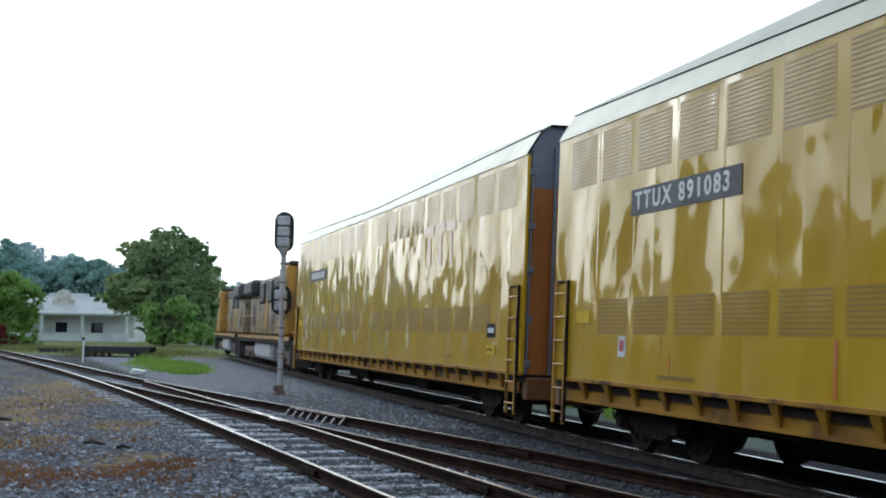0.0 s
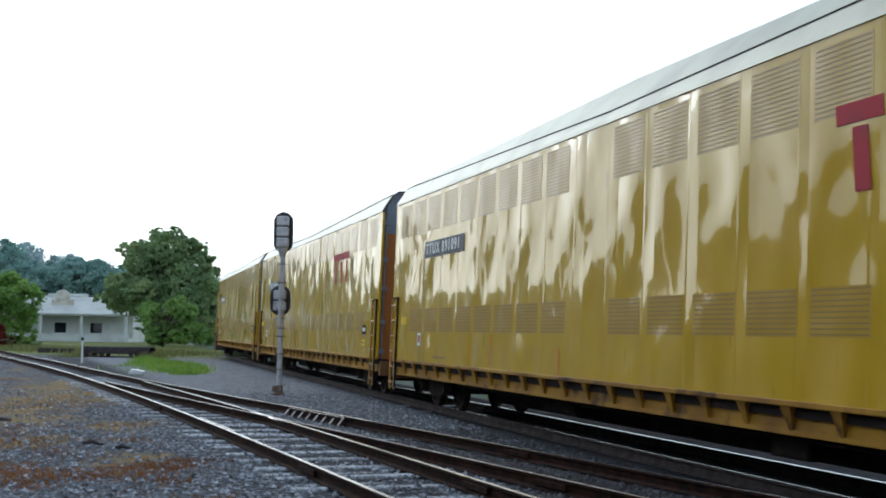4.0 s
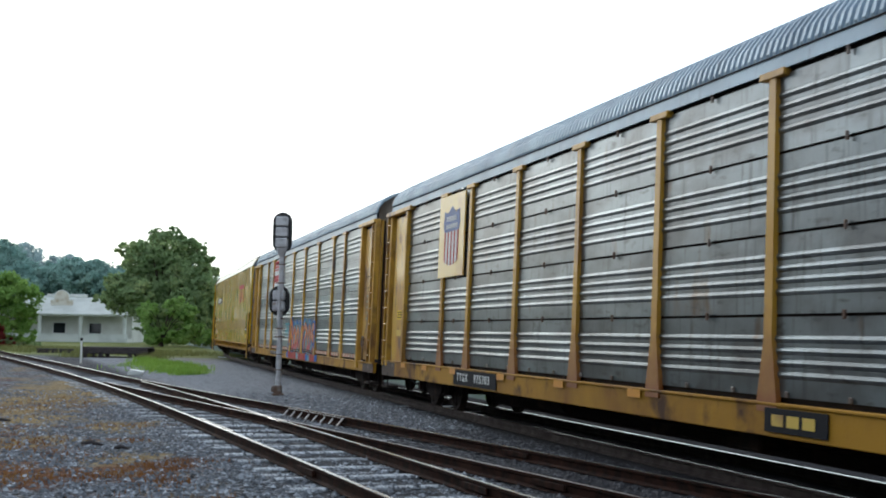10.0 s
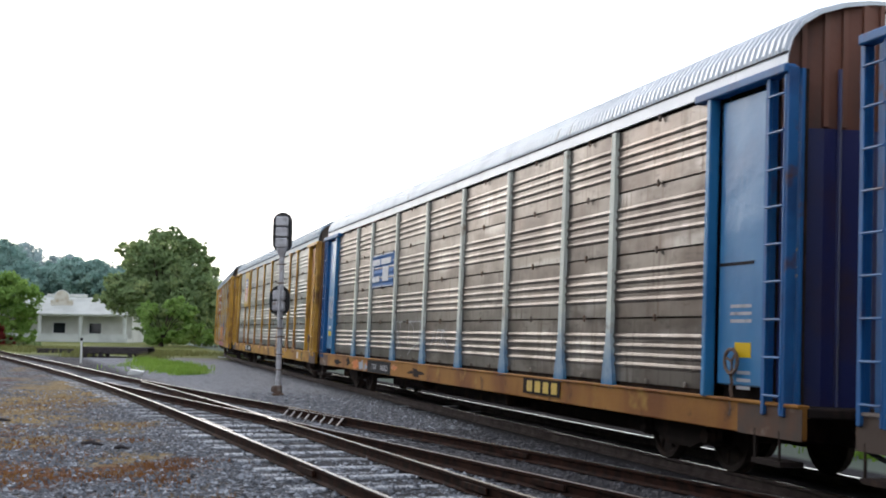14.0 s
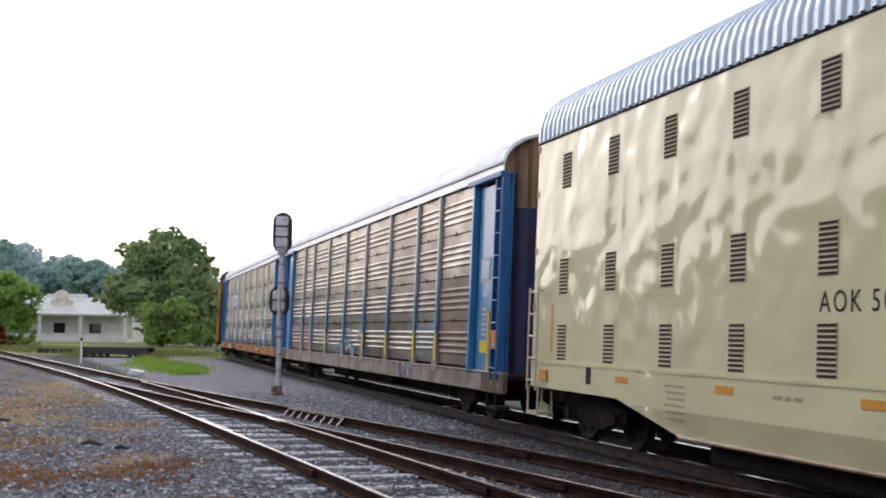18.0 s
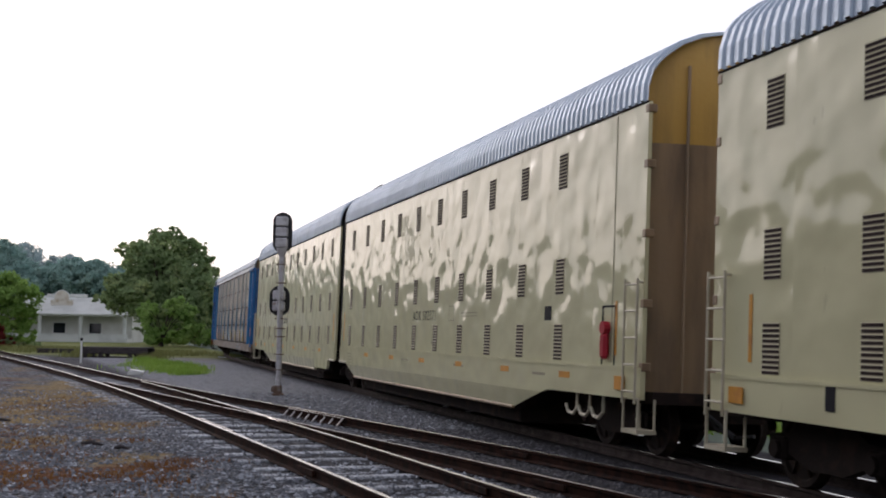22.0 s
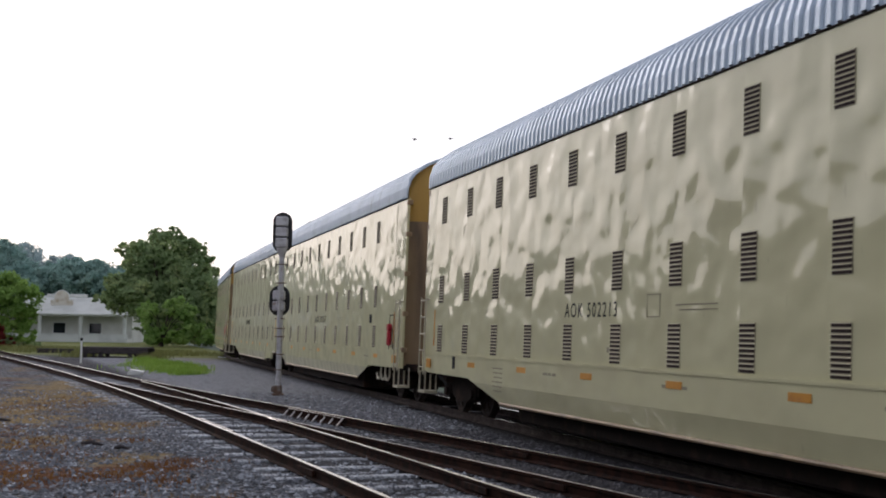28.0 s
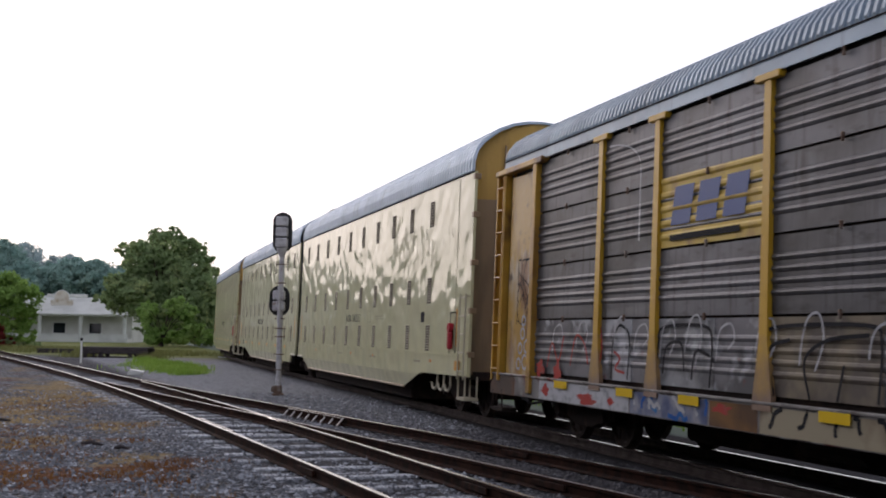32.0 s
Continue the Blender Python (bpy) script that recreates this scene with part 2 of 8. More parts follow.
M_INK = surface("black_ink", (0.018, 0.018, 0.022), 0.7, spec=0.1)
M_GREYINK = surface("faded_grey_ink", (0.33, 0.295, 0.21), 0.7, spec=0.2)
M_SIGNAL = surface("signal_grey", (0.50, 0.49, 0.51), 0.5, 0.1, spots=[((0.36, 0.34, 0.35), 6, 0.5, 0.7), ((0.24, 0.14, 0.09), 4, 0.64, 0.8)])
M_SIGRUST = surface("signal_rust", (0.14, 0.085, 0.06), 0.8, spots=[((0.25, 0.22, 0.2), 5, 0.5, 0.7)])


# ---- mesh building ----
class Geo:
    """A mesh in the making."""

    def __init__(self):
        self.v, self.f, self.mi = [], [], []

    def add(self, verts, faces, mi=0):
        n = len(self.v)
        self.v += [tuple(p) for p in verts]
        self.f += [tuple(n + i for i in f) for f in faces]
        self.mi += [mi] * len(faces)
        return self

    def box(self, x0, x1, y0, y1, z0, z1, mi=0, bevel=0.0):
        if bevel:
            b = min(bevel, (x1 - x0) * 0.45, (y1 - y0) * 0.45, (z1 - z0) * 0.45)
            prof = [(y0 + b, z0), (y1 - b, z0), (y1, z0 + b), (y1, z1 - b), (y1 - b, z1), (y0 + b, z1), (y0, z1 - b), (y0, z0 + b)]
            small = [(min(max(y, y0 + b), y1 - b), min(max(z, z0 + b), z1 - b)) for y, z in prof]
            return self.loft([(x0, small), (x0 + b, prof), (x1 - b, prof), (x1, small)], mi)
        v = [(x, y, z) for x in (x0, x1) for y in (y0, y1) for z in (z0, z1)]
        return self.add(v, [(0, 1, 3, 2), (4, 6, 7, 5), (0, 4, 5, 1), (2, 3, 7, 6), (0, 2, 6, 4), (1, 5, 7, 3)], mi)

    def loft(self, rings, mi=0, caps=True):
        """rings: (x, closed profile of (y, z))."""
        k = len(rings[0][1])
        v = [(x, y, z) for x, pr in rings for y, z in pr]
        f = []
        for r in range(len(rings) - 1):
            for i in range(k):
                j = (i + 1) % k
                f.append((r * k + i, r * k + j, (r + 1) * k + j, (r + 1) * k + i))
        if caps:
            f.append(tuple(reversed(range(k))))
            f.append(tuple((len(rings) - 1) * k + i for i in range(k)))
        return self.add(v, f, mi)

    def strip(self, rings, mi=0):
        """Open sheet through rings of points."""
        k = len(rings[0])
        v = [p for r in rings for p in r]
        f = [(r * k + i, r * k + i + 1, (r + 1) * k + i + 1, (r + 1) * k + i) for r in range(len(rings) - 1) for i in range(k - 1)]
        return self.add(v, f, mi)

    def tube(self, a, b, r, n=8, r2=None, mi=0):
        a, b = Vector(a), Vector(b)
        d = (b - a).normalized()
        u = d.orthogonal().normalized()
        w = d.cross(u)
        r2 = r if r2 is None else r2
        v = [c + (u * math.cos(q) + w * math.sin(q)) * rr for c, rr in ((a, r), (b, r2)) for q in [2 * math.pi * i / n for i in range(n)]]
        f = [(i, (i + 1) % n, n + (i + 1) % n, n + i) for i in range(n)] + [tuple(reversed(range(n))), tuple(range(n, 2 * n))]
        return self.add(v, f, mi)

    def quad(self, a, b, c, d, mi=0):
        return self.add([a, b, c, d], [(0, 1, 2, 3)], mi)

    def mesh(self, name, mats, smooth=False):
        me = bpy.data.meshes.new(name)
        me.from_pydata(self.v, [], self.f)
        for m in mats if isinstance(mats, (list, tuple)) else [mats]:
            me.materials.append(m)
        if any(self.mi):
            me.polygons.foreach_set("material_index", self.mi)
        if smooth:
            me.polygons.foreach_set("use_smooth", [True] * len(me.polygons))
        me.update()
        bm = bmesh.new()
        bm.from_mesh(me)
        bmesh.ops.recalc_face_normals(bm, faces=bm.faces)
        bm.to_mesh(me)
        bm.free()
        return me


def part(name, geo, mats, parent=None, label="", at=None, smooth=False):
    """Links a mesh in the making (or one made before) as one object under its thing or part."""
    me = geo if isinstance(geo, bpy.types.Mesh) else geo.mesh(name, mats, smooth)
    ob = new(name, me)
    ob.parent = parent
    if at is not None:
        ob.matrix_basis = at if isinstance(at, Matrix) else Matrix.Translation(at)
    if label:
        ob["label"] = label
    return ob


# ---- the main track and the run of the train along it ----
BEND = ((-70, -0.0004), (-30, -0.0004), (0, 0.0003), (20, 0.0010), (36, 0.0), (46, 0.0005), (50, 0.0050), (60, 0.0068), (130, 0.0068))
DS = 0.5
ss = np.arange(-420, 420 + DS, DS)
kk = np.interp(ss, [b[0] for b in BEND], [b[1] for b in BEND])
kk[ss < -100] = 0
i0 = int(round(420 / DS))
turned = np.concatenate([[0], np.cumsum((kk[1:] + kk[:-1]) / 2 * DS)])
head = radians(106.609) - (turned - turned[i0])
hm = (head[1:] + head[:-1]) / 2
xx = np.concatenate([[0], np.cumsum(np.cos(hm) * DS)])
yy = np.concatenate([[0], np.cumsum(np.sin(hm) * DS)])
xx += 0.6311 - xx[i0]
yy += 28.9328 - yy[i0]
BANK, TRACK_Z = 1.61, -0.016


def on_track(s):
    return float(np.interp(s, ss, xx)), float(np.interp(s, ss, yy)), float(np.interp(s, ss, head))


SPEED = ((0, 9.451), (8, 9.396), (16, 9.491), (24, 9.557), (32, 9.835))
tt = np.arange(0, 32.01, 0.05)
vv = np.interp(tt, [a for a, _ in SPEED], [b for _, b in SPEED])
gone = np.concatenate([[0], np.cumsum((vv[1:] + vv[:-1]) / 2 * 0.05)])
gone -= np.interp(19.0, tt, gone)
# small surges of the slack running through the train: seconds, metres
SURGE = ((0, 0.0), (1, 0.05), (2, 0.14), (3, -0.22), (4.5, 0.05), (6, 0.32), (7, 0.18), (8, -0.10), (9, 0.25), (10, -0.20), (11, 0.04), (12, 0.23), (13, 0.18), (14, 0.18), (15.5, 0.0), (17, -0.13), (18, 0.0), (19, 0.0),
         (20, 0.06), (21, 0.09), (22, 0.03), (23, 0.055), (24, -0.225), (25, -0.185), (26.5, 0.0), (28, 0.045), (29, 0.0), (30, 0.0), (31, 0.0), (32, -0.045))
ease = np.interp(tt, [a for a, _ in SURGE], [b for _, b in SURGE])
gone += np.convolve(np.pad(ease, 4, mode="edge"), np.ones(9) / 9, mode="valid")


def travel(t):
    """How far along the track the train's zero mark is at t seconds."""
    return float(np.interp(t, tt, gone))


def car_pose(middle, half, t):
    """The pose of a car whose middle lies that far along the train, on bogies half a wheelbase off."""
    s = middle + travel(t)
    ax, ay, _ = on_track(s + half)
    bx, by, _ = on_track(s - half)
    return Matrix.Translation(((ax + bx) / 2, (ay + by) / 2, TRACK_Z)) @ Euler((radians(BANK), 0, math.atan2(ay - by, ax - bx))).to_matrix().to_4x4()


MOVING = []          # (car, middle, half wheelbase)
WHEELS = []          # (wheelset, place along the train)


# ---- the ground: one sheet to the horizon, tracks laid in ballast ----
GROUND_Z = -0.20


def ground_sheet():
    g = Geo()
    xs = [-2500, -900, -400, -200, -120, -80] + list(np.arange(-60, 61, 2.0)) + [80, 120, 200, 400, 900, 2500]
    ys = [-2500, -900, -300, -120, -60, -30] + list(np.arange(-20, 121, 2.0)) + [150, 200, 300, 600, 1200, 2500]
    rows = []
    for y in ys:
        rows.append([(x, y, GROUND_Z + 0.03 * noise.noise(Vector((x * 0.21, y * 0.21, 0))) if abs(x) < 61 and -21 < y < 121 else GROUND_Z) for x in xs])
    g.strip(rows)
    ob = part("ground", g, M_GROUND)
    return tagged(ob, "flat ground of grey crushed stone and dry dirt", "ground", kind="structure")


def ground_material():
    m = surface("yard_ground", (0.105, 0.105, 0.115), 0.95, bump=[(9.0, 0.07), (30, 0.03)], spec=0.08)
    nt = m.node_tree
    b = nt.nodes["Principled BSDF"]
    tc = nt.nodes.new("ShaderNodeTexCoord").outputs["Object"]
    f1, _ = noise_fac(nt, tc, 11.0, 0.48, 0.60)
    f2, _ = noise_fac(nt, tc, 16.0, 0.50, 0.62)
    col = ramp_mix(nt, f1, (0.062, 0.063, 0.070), (0.35, 0.355, 0.38))
    col = ramp_mix(nt, f2, col, (0.022, 0.021, 0.024))
    # dry dirt away from the tracks, on the near side
    sep = nt.nodes.new("ShaderNodeSeparateXYZ")
    nt.links.new(tc, sep.inputs[0])

    def lin(a, bx, by, lo, hi):
        m1 = nt.nodes.new("ShaderNodeMath")
        m1.operation = "MULTIPLY_ADD"
        m1.inputs[1].default_value, m1.inputs[2].default_value = bx, a
        nt.links.new(sep.outputs[0], m1.inputs[0])
        m2 = nt.nodes.new("ShaderNodeMath")
        m2.operation = "MULTIPLY_ADD"
        m2.inputs[1].default_value = by
        nt.links.new(sep.outputs[1], m2.inputs[0])
        nt.links.new(m1.outputs[0], m2.inputs[2])
        mr = nt.nodes.new("ShaderNodeMapRange")
        mr.inputs[1].default_value, mr.inputs[2].default_value = lo, hi
        nt.links.new(m2.outputs[0], mr.inputs[0])
        return mr.outputs[0]

    def times(a, c):
        mm = nt.nodes.new("ShaderNodeMath")
        mm.operation = "MULTIPLY"
        nt.links.new(a, mm.inputs[0])
        nt.links.new(c, mm.inputs[1])
        return mm.outputs[0]

    near = lin(3.2, -0.93, -0.364, 0.0, 1.4)          # near side of the side track
    d1, _ = noise_fac(nt, tc, 0.55, 0.54, 0.68, 10.0)
    d2, _ = noise_fac(nt, tc, 0.75, 0.57, 0.68, 10.0, (0.7, 1.3, 1))

    def stain(cx, cy, rx, ry):
        """A ragged patch of dirt round a point."""
        vm = nt.nodes.new("ShaderNodeVectorMath")
        vm.operation = "SUBTRACT"
        vm.inputs[1].default_value = (cx, cy, 0)
        nt.links.new(tc, vm.inputs[0])
        vs = nt.nodes.new("ShaderNodeVectorMath")
        vs.operation = "MULTIPLY"
        vs.inputs[1].default_value = (1 / rx, 1 / ry, 0)
        nt.links.new(vm.outputs[0], vs.inputs[0])
        ln = nt.nodes.new("ShaderNodeVectorMath")
        ln.operation = "LENGTH"
        nt.links.new(vs.outputs[0], ln.inputs[0])
        _, wob = noise_fac(nt, tc, 1.3, 0, 1, 8.0)
        ad = nt.nodes.new("ShaderNodeMath")
        ad.operation = "MULTIPLY_ADD"
        ad.inputs[1].default_value = 3.4
        nt.links.new(wob, ad.inputs[0])
        nt.links.new(ln.outputs[1], ad.inputs[2])
        mr = nt.nodes.new("ShaderNodeMapRange")
        mr.inputs[1].default_value, mr.inputs[2].default_value = 2.75, 2.1
        nt.links.new(ad.outputs[0], mr.inputs[0])
        return mr.outputs[0]

    g1, _ = noise_fac(nt, tc, 13.0, 0.40, 0.62)
    dirt = ramp_mix(nt, g1, (0.15, 0.10, 0.045), (0.34, 0.245, 0.12))
    red = ramp_mix(nt, g1, (0.075, 0.032, 0.020), (0.20, 0.10, 0.058))
    col = ramp_mix(nt, times(near, d1), col, dirt)
    col = ramp_mix(nt, times(near, d2), col, red)
    for x, y, rx, ry in ((-10.6, 32, 2.6, 7.0), (-12.4, 40, 2.0, 6.0), (-7.2, 20.0, 1.0, 1.6), (-8.6, 25, 1.2, 2.5), (-4.6, 17.6, 0.7, 1.2), (-6.3, 23.5, 0.8, 1.4)):
        col = ramp_mix(nt, stain(x, y, rx, ry), col, dirt)
    for x, y, rx, ry in ((-5.4, 15.4, 1.3, 1.3), (-4.0, 16.9, 0.75, 1.2), (-6.6, 16.5, 0.9, 0.9)):
        col = ramp_mix(nt, stain(x, y, rx, ry), col, red)
    for x, y, rx, ry in ((-9.5, 80, 7.0, 6.0), (-16.0, 74, 4.0, 3.0), (-6.0, 92, 6.0, 6.0)):
        col = ramp_mix(nt, stain(x, y, rx, ry), col, (0.13, 0.095, 0.08))
    # dark fines between the rails of the side track
    crib = times(lin(0, 1.0, 0.385, 3.7, 4.1), lin(0, -1.0, -0.385, -6.4, -6.0))
    c1, _ = noise_fac(nt, tc, 5.0, 0.2, 0.55, 5.0)
    col = ramp_mix(nt, times(crib, c1), col, (0.055, 0.054, 0.058))
    # dark band along the main line: stained ballast with the train's shade painted in
    stain_shade = times(lin(0, 1.0, 0.2986, 7.9, 8.5), lin(0, -1.0, -0.2986, -11.9, -11.5))
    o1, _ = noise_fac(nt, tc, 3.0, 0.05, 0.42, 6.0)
    col = ramp_mix(nt, times(stain_shade, o1), col, (0.022, 0.017, 0.017))
    # darker stone round the near switch
    switch_dark = times(lin(0, 1.0, 0.2986, 5.0, 6.3), lin(0, 0.12, -1.0, -25, -15))
    col = ramp_mix(nt, times(switch_dark, o1), col, (0.046, 0.044, 0.050))
    # paler crushed stone beyond the switch
    pale = times(lin(0, 0.0, 1.0, 26, 40), lin(0, 1.0, 0.39, 5.9, 7.0))
    p1, _ = noise_fac(nt, tc, 8.0, 0.35, 0.65, 5.0)
    col = ramp_mix(nt, times(times(pale, lin(0, -1.0, -0.2986, -9.0, -8.3)), p1), col, (0.31, 0.315, 0.34))
    # grass beyond the yard
    far = lin(0, 0.28, 1.0, 70, 78)
    far2 = lin(0, 1.0, 0.2986, 11.6, 11.9)
    far3 = lin(0, 1.0, 0.2986, 15.0, 16.5)
    gfar, _ = noise_fac(nt, tc, 0.5, 0.3, 0.6, 5.0)
    grass = ramp_mix(nt, gfar, (0.10, 0.13, 0.035), (0.19, 0.20, 0.07))
    col = ramp_mix(nt, far, col, grass)
    col = ramp_mix(nt, far2, col, (0.15, 0.18, 0.145))
    col = ramp_mix(nt, far3, col, (0.13, 0.24, 0.06))
    nt.links.new(col, b.inputs["Base Color"])
    return m


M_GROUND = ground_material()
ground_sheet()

SIDE_A = (2.1192925516684764e-07, -3.1645963440951014e-05, 0.0005045145629661231, -0.39138698201895805, 5.221034743775085)
SIDE_B = (-5.882674364913726e-07, 0.00010457564006831013, -0.005838903961233024, -0.3907957202244274, 8.910060074334961)


def side_line(poly, y0, y1, step=1.0):
    """Centre of a side track: points with their left normals, from near to far."""
    out = []
    for y in np.arange(y0, y1 + 1e-6, step):
        c = poly if y < 46 else SIDE_A
        yc = min(max(y, 9.0), 84.0)
        d = float(np.polyval(np.polyder(np.array(c)), yc))
        x = float(np.polyval(c, yc)) + d * (y - yc)
        t = Vector((d, 1, 0)).normalized()
        out.append((Vector((x, y, 0)), Vector((-t.y, t.x, 0))))
    return out


HEADW = 0.037
RAIL_PROFILE = [(-0.07, -0.172), (0.07, -0.172), (0.07, -0.16), (0.012, -0.135), (0.010, -0.05), (HEADW, -0.034), (HEADW, -0.004), (-HEADW, -0.004), (-HEADW, -0.034), (-0.010, -0.05), (-0.012, -0.135), (-0.07, -0.16)]


def rail(name, line, off, parent=None, bright=True, tilt=0.0, z=0.0, label="", web=None):
    """A rail along a line at that offset to the left: web and foot, with the worn top as a part of its own."""
    g, top = Geo(), Geo()
    vs, k = [], len(RAIL_PROFILE)
    tv = []
    for p, n in line:
        zz = z + off * math.sin(radians(tilt))
        vs += [p + n * (off + a) + Vector((0, 0, zz + b)) for a, b in RAIL_PROFILE]
        tv += [p + n * (off + a) + Vector((0, 0, zz + b)) for a, b in ((HEADW, -0.004), (HEADW * (0.85 if bright else 0.5), 0.001), (-HEADW * (0.85 if bright else 0.5), 0.001), (-HEADW, -0.004))]
    f = [(r * k + i, r * k + (i + 1) % k, (r + 1) * k + (i + 1) % k, (r + 1) * k + i) for r in range(len(line) - 1) for i in range(k)]
    f += [tuple(range(k)), tuple(range((len(line) - 1) * k, len(line) * k))]
    g.add(vs, f)
    top.add(tv, [(r * 4 + i, r * 4 + i + 1, r * 4 + i + 5, r * 4 + i + 4) for r in range(len(line) - 1) for i in range(3)])
    top.mi = [(i + 1) % 2 for r in range(len(line) - 1) for i in range(3)]
    ob = part(name, g, web or M_RAIL, parent, label)
    part("worn_top", top, [M_RAILTOP if bright else M_RAILDULL, M_RAIL], ob, "polished running surface")
    return ob


main_line = []
for s in np.arange(-60, 200, 1.5):
    x, y, h = on_track(s)
    main_line.append((Vector((x, y, 0)), Vector((-math.sin(h), math.cos(h), 0))))

main_track = tagged(new("main_track"), "curved main railway track of rusty rails on ballast", "railway track", kind="structure")
rail("rail", main_line, 0.7525, main_track, True, BANK, TRACK_Z, web=M_RAILMAIN)
rail("rail", main_line, -0.7525, main_track, True, BANK, TRACK_Z, web=M_RAILMAIN)

side_track = tagged(new("side_track"), "siding with rusty rails and weathered grey wooden ties", "railway track", kind="structure")
LA = side_line(SIDE_A, -45, 160)
rail("rail", LA, 0.7525, side_track, True)
rail("rail", [q for q in LA if q[0].y <= 39], -0.7525, side_track, True, label="shiny rail with a bright worn head")
LB = side_line(SIDE_B, -45, 160)
turnout = tagged(new("turnout"), "rusty diverging turnout rails leading to the main track", "railway turnout", kind="structure")
rail("rail", LB, -0.7525, turnout, True)
rail("rail", [q for q in LB if q[0].y <= 39], 0.7525, turnout, False)


def guard_rail(line, y0, y1, off, parent, braces=False):
    cut = [q for q in line if y0 <= q[0].y <= y1]
    ob = rail("guard_rail", cut, off, parent, False, z=-0.012)
    if braces:
        for j in range(8):
            p, n = cut[int(j * (len(cut) - 1) / 7)]
            a = p + n * (off - 0.02)
            g = Geo().tube(a + Vector((0, 0, -0.02)), p + n * (off + 0.16) + Vector((0.05, -0.10, -0.17)), 0.022, 6)
            part("brace", g, M_RAILDULL, ob)


guard_rail(side_line(SIDE_A, 18, 27), 20.5, 24.0, 0.7525 - 0.11, side_track)
guard_rail(side_line(SIDE_B, 20, 32, 0.4), 24.0, 27.2, -0.7525 + 0.12, turnout, True)
# the crossing where the two inner rails meet
fl = side_line(SIDE_A, 22.6, 26.0, 0.5)
frog = Geo()
ring = []
for i, (p, n) in enumerate(fl):
    w = 0.034 + 0.016 * math.sin(math.pi * i / (len(fl) - 1))
    ring.append([p + n * (-0.7525 + w) + Vector((0, 0, -0.02)), p + n * (-0.7525 + w * 0.7) + Vector((0, 0, 0.003)), p + n * (-0.7525 - w * 0.7) + Vector((0, 0, 0.003)), p + n * (-0.7525 - w) + Vector((0, 0, -0.02))])
frog.strip(ring)
part("frog", frog, M_RAILDULL, turnout, "bright worn crossing casting")
for ln, off, ys in ((LA, 0.7525, (16, 28)), (LB, 0.7525, (15,)), (LB, -0.7525, (18,)), (LA, -0.7525, (14,))):
    for yj in ys:
        p, n = min(ln, key=lambda q: abs(q[0].y - yj))
        t = Vector((n.y, -n.x, 0))
        for sgn in (-1, 1):
            g = Geo()
            c = p + n * (off + 0.045 * sgn)
            ang = math.atan2(t.y, t.x)
            part("joint_bar", Geo().box(-0.38, 0.38, -0.018, 0.018, -0.125, -0.045, bevel=0.006), M_RAIL, turnout if ln is LB else side_track, at=Matrix.Translation(c) @ Euler((0, 0, ang)).to_matrix().to_4x4())

# ties: shared plank meshes
rnd = random.Random(3)
tie_meshes = {}
LAID = []


def tie(p, n, length, parent, sink=0.0):
    """A tie lying across the track, some of them half buried in the stone."""
    key = round(length * 2) / 2
    LAID.append(1)
    buried = rnd.choice((0.0, 0.004, 0.008)) if len(LAID) % 2 else rnd.choice((0.03, 0.04, 0.05))
    if key not in tie_meshes:
        tie_meshes[key] = Geo().box(-0.11, 0.11, -key / 2, key / 2, -0.16, 0, bevel=0.018).mesh("tie", M_TIE)
    ang = math.atan2(n.y, n.x) - math.pi / 2 + rnd.uniform(-0.045, 0.045)
    part("tie", tie_meshes[key], None, parent, at=Matrix.Translation(p + Vector((rnd.uniform(-.03, .03), 0, -0.172 - sink - buried + rnd.uniform(-0.006, 0.004)))) @ Euler((rnd.uniform(-.01, .01), 0, ang)).to_matrix().to_4x4())


for p, n in side_line(SIDE_A, -20.0, 46, 0.50):
    wide = 17 < p.y < 45
    if 26 < p.y < 45:                                # long timbers under both routes
        xb = float(np.polyval(SIDE_B, p.y))
        c = (p + Vector((xb, p.y, 0))) / 2
        tie(c, n, 2.6 + (xb - p.x), turnout)
    else:
        tie(p, n, 2.6, side_track)
for p, n in side_line(SIDE_B, -20.0, 26, 0.50):
    tie(p, n, 2.6, turnout, 0.035)
for s in np.arange(-48, 60, 0.52):
    x, y, h = on_track(s)
    tie(Vector((x, y, -0.02)), Vector((-math.sin(h), math.cos(h), 0)), 2.6, main_track, 0.012)


# ---- running gear ----
def lathe(g, prof, n, axis_y=True):
    rings = []
    for r, y in prof:
        rings.append([(r * math.cos(2 * math.pi * i / n), y, r * math.sin(2 * math.pi * i / n)) for i in range(n + 1)])
    return g.strip(rings)


def wheel_geo():
    g = Geo()
    for sgn in (-1, 1):
        lathe(g, [(0.0, sgn * 0.82), (0.13, sgn * 0.82), (0.16, sgn * 0.79), (0.36, sgn * 0.765), (0.39, sgn * 0.80), (0.455, sgn * 0.80), (0.457, sgn * 0.71), (0.485, sgn * 0.685), (0.485, sgn * 0.665), (0.39, sgn * 0.665), (0.34, sgn * 0.71), (0.16, sgn * 0.70), (0.0, sgn * 0.68)], 24)
        for i in range(6):                       # cast webs, so that the turning shows
            q = 2 * math.pi * i / 6
            g.tube((0.17 * math.cos(q), sgn * 0.79, 0.17 * math.sin(q)), (0.36 * math.cos(q), sgn * 0.775, 0.36 * math.sin(q)), 0.022, 5)
    g.tube((0, -1.05, 0), (0, 1.05, 0), 0.075, 12)
    return g


WHEELSET = wheel_geo().mesh("wheelset", M_WHEEL)


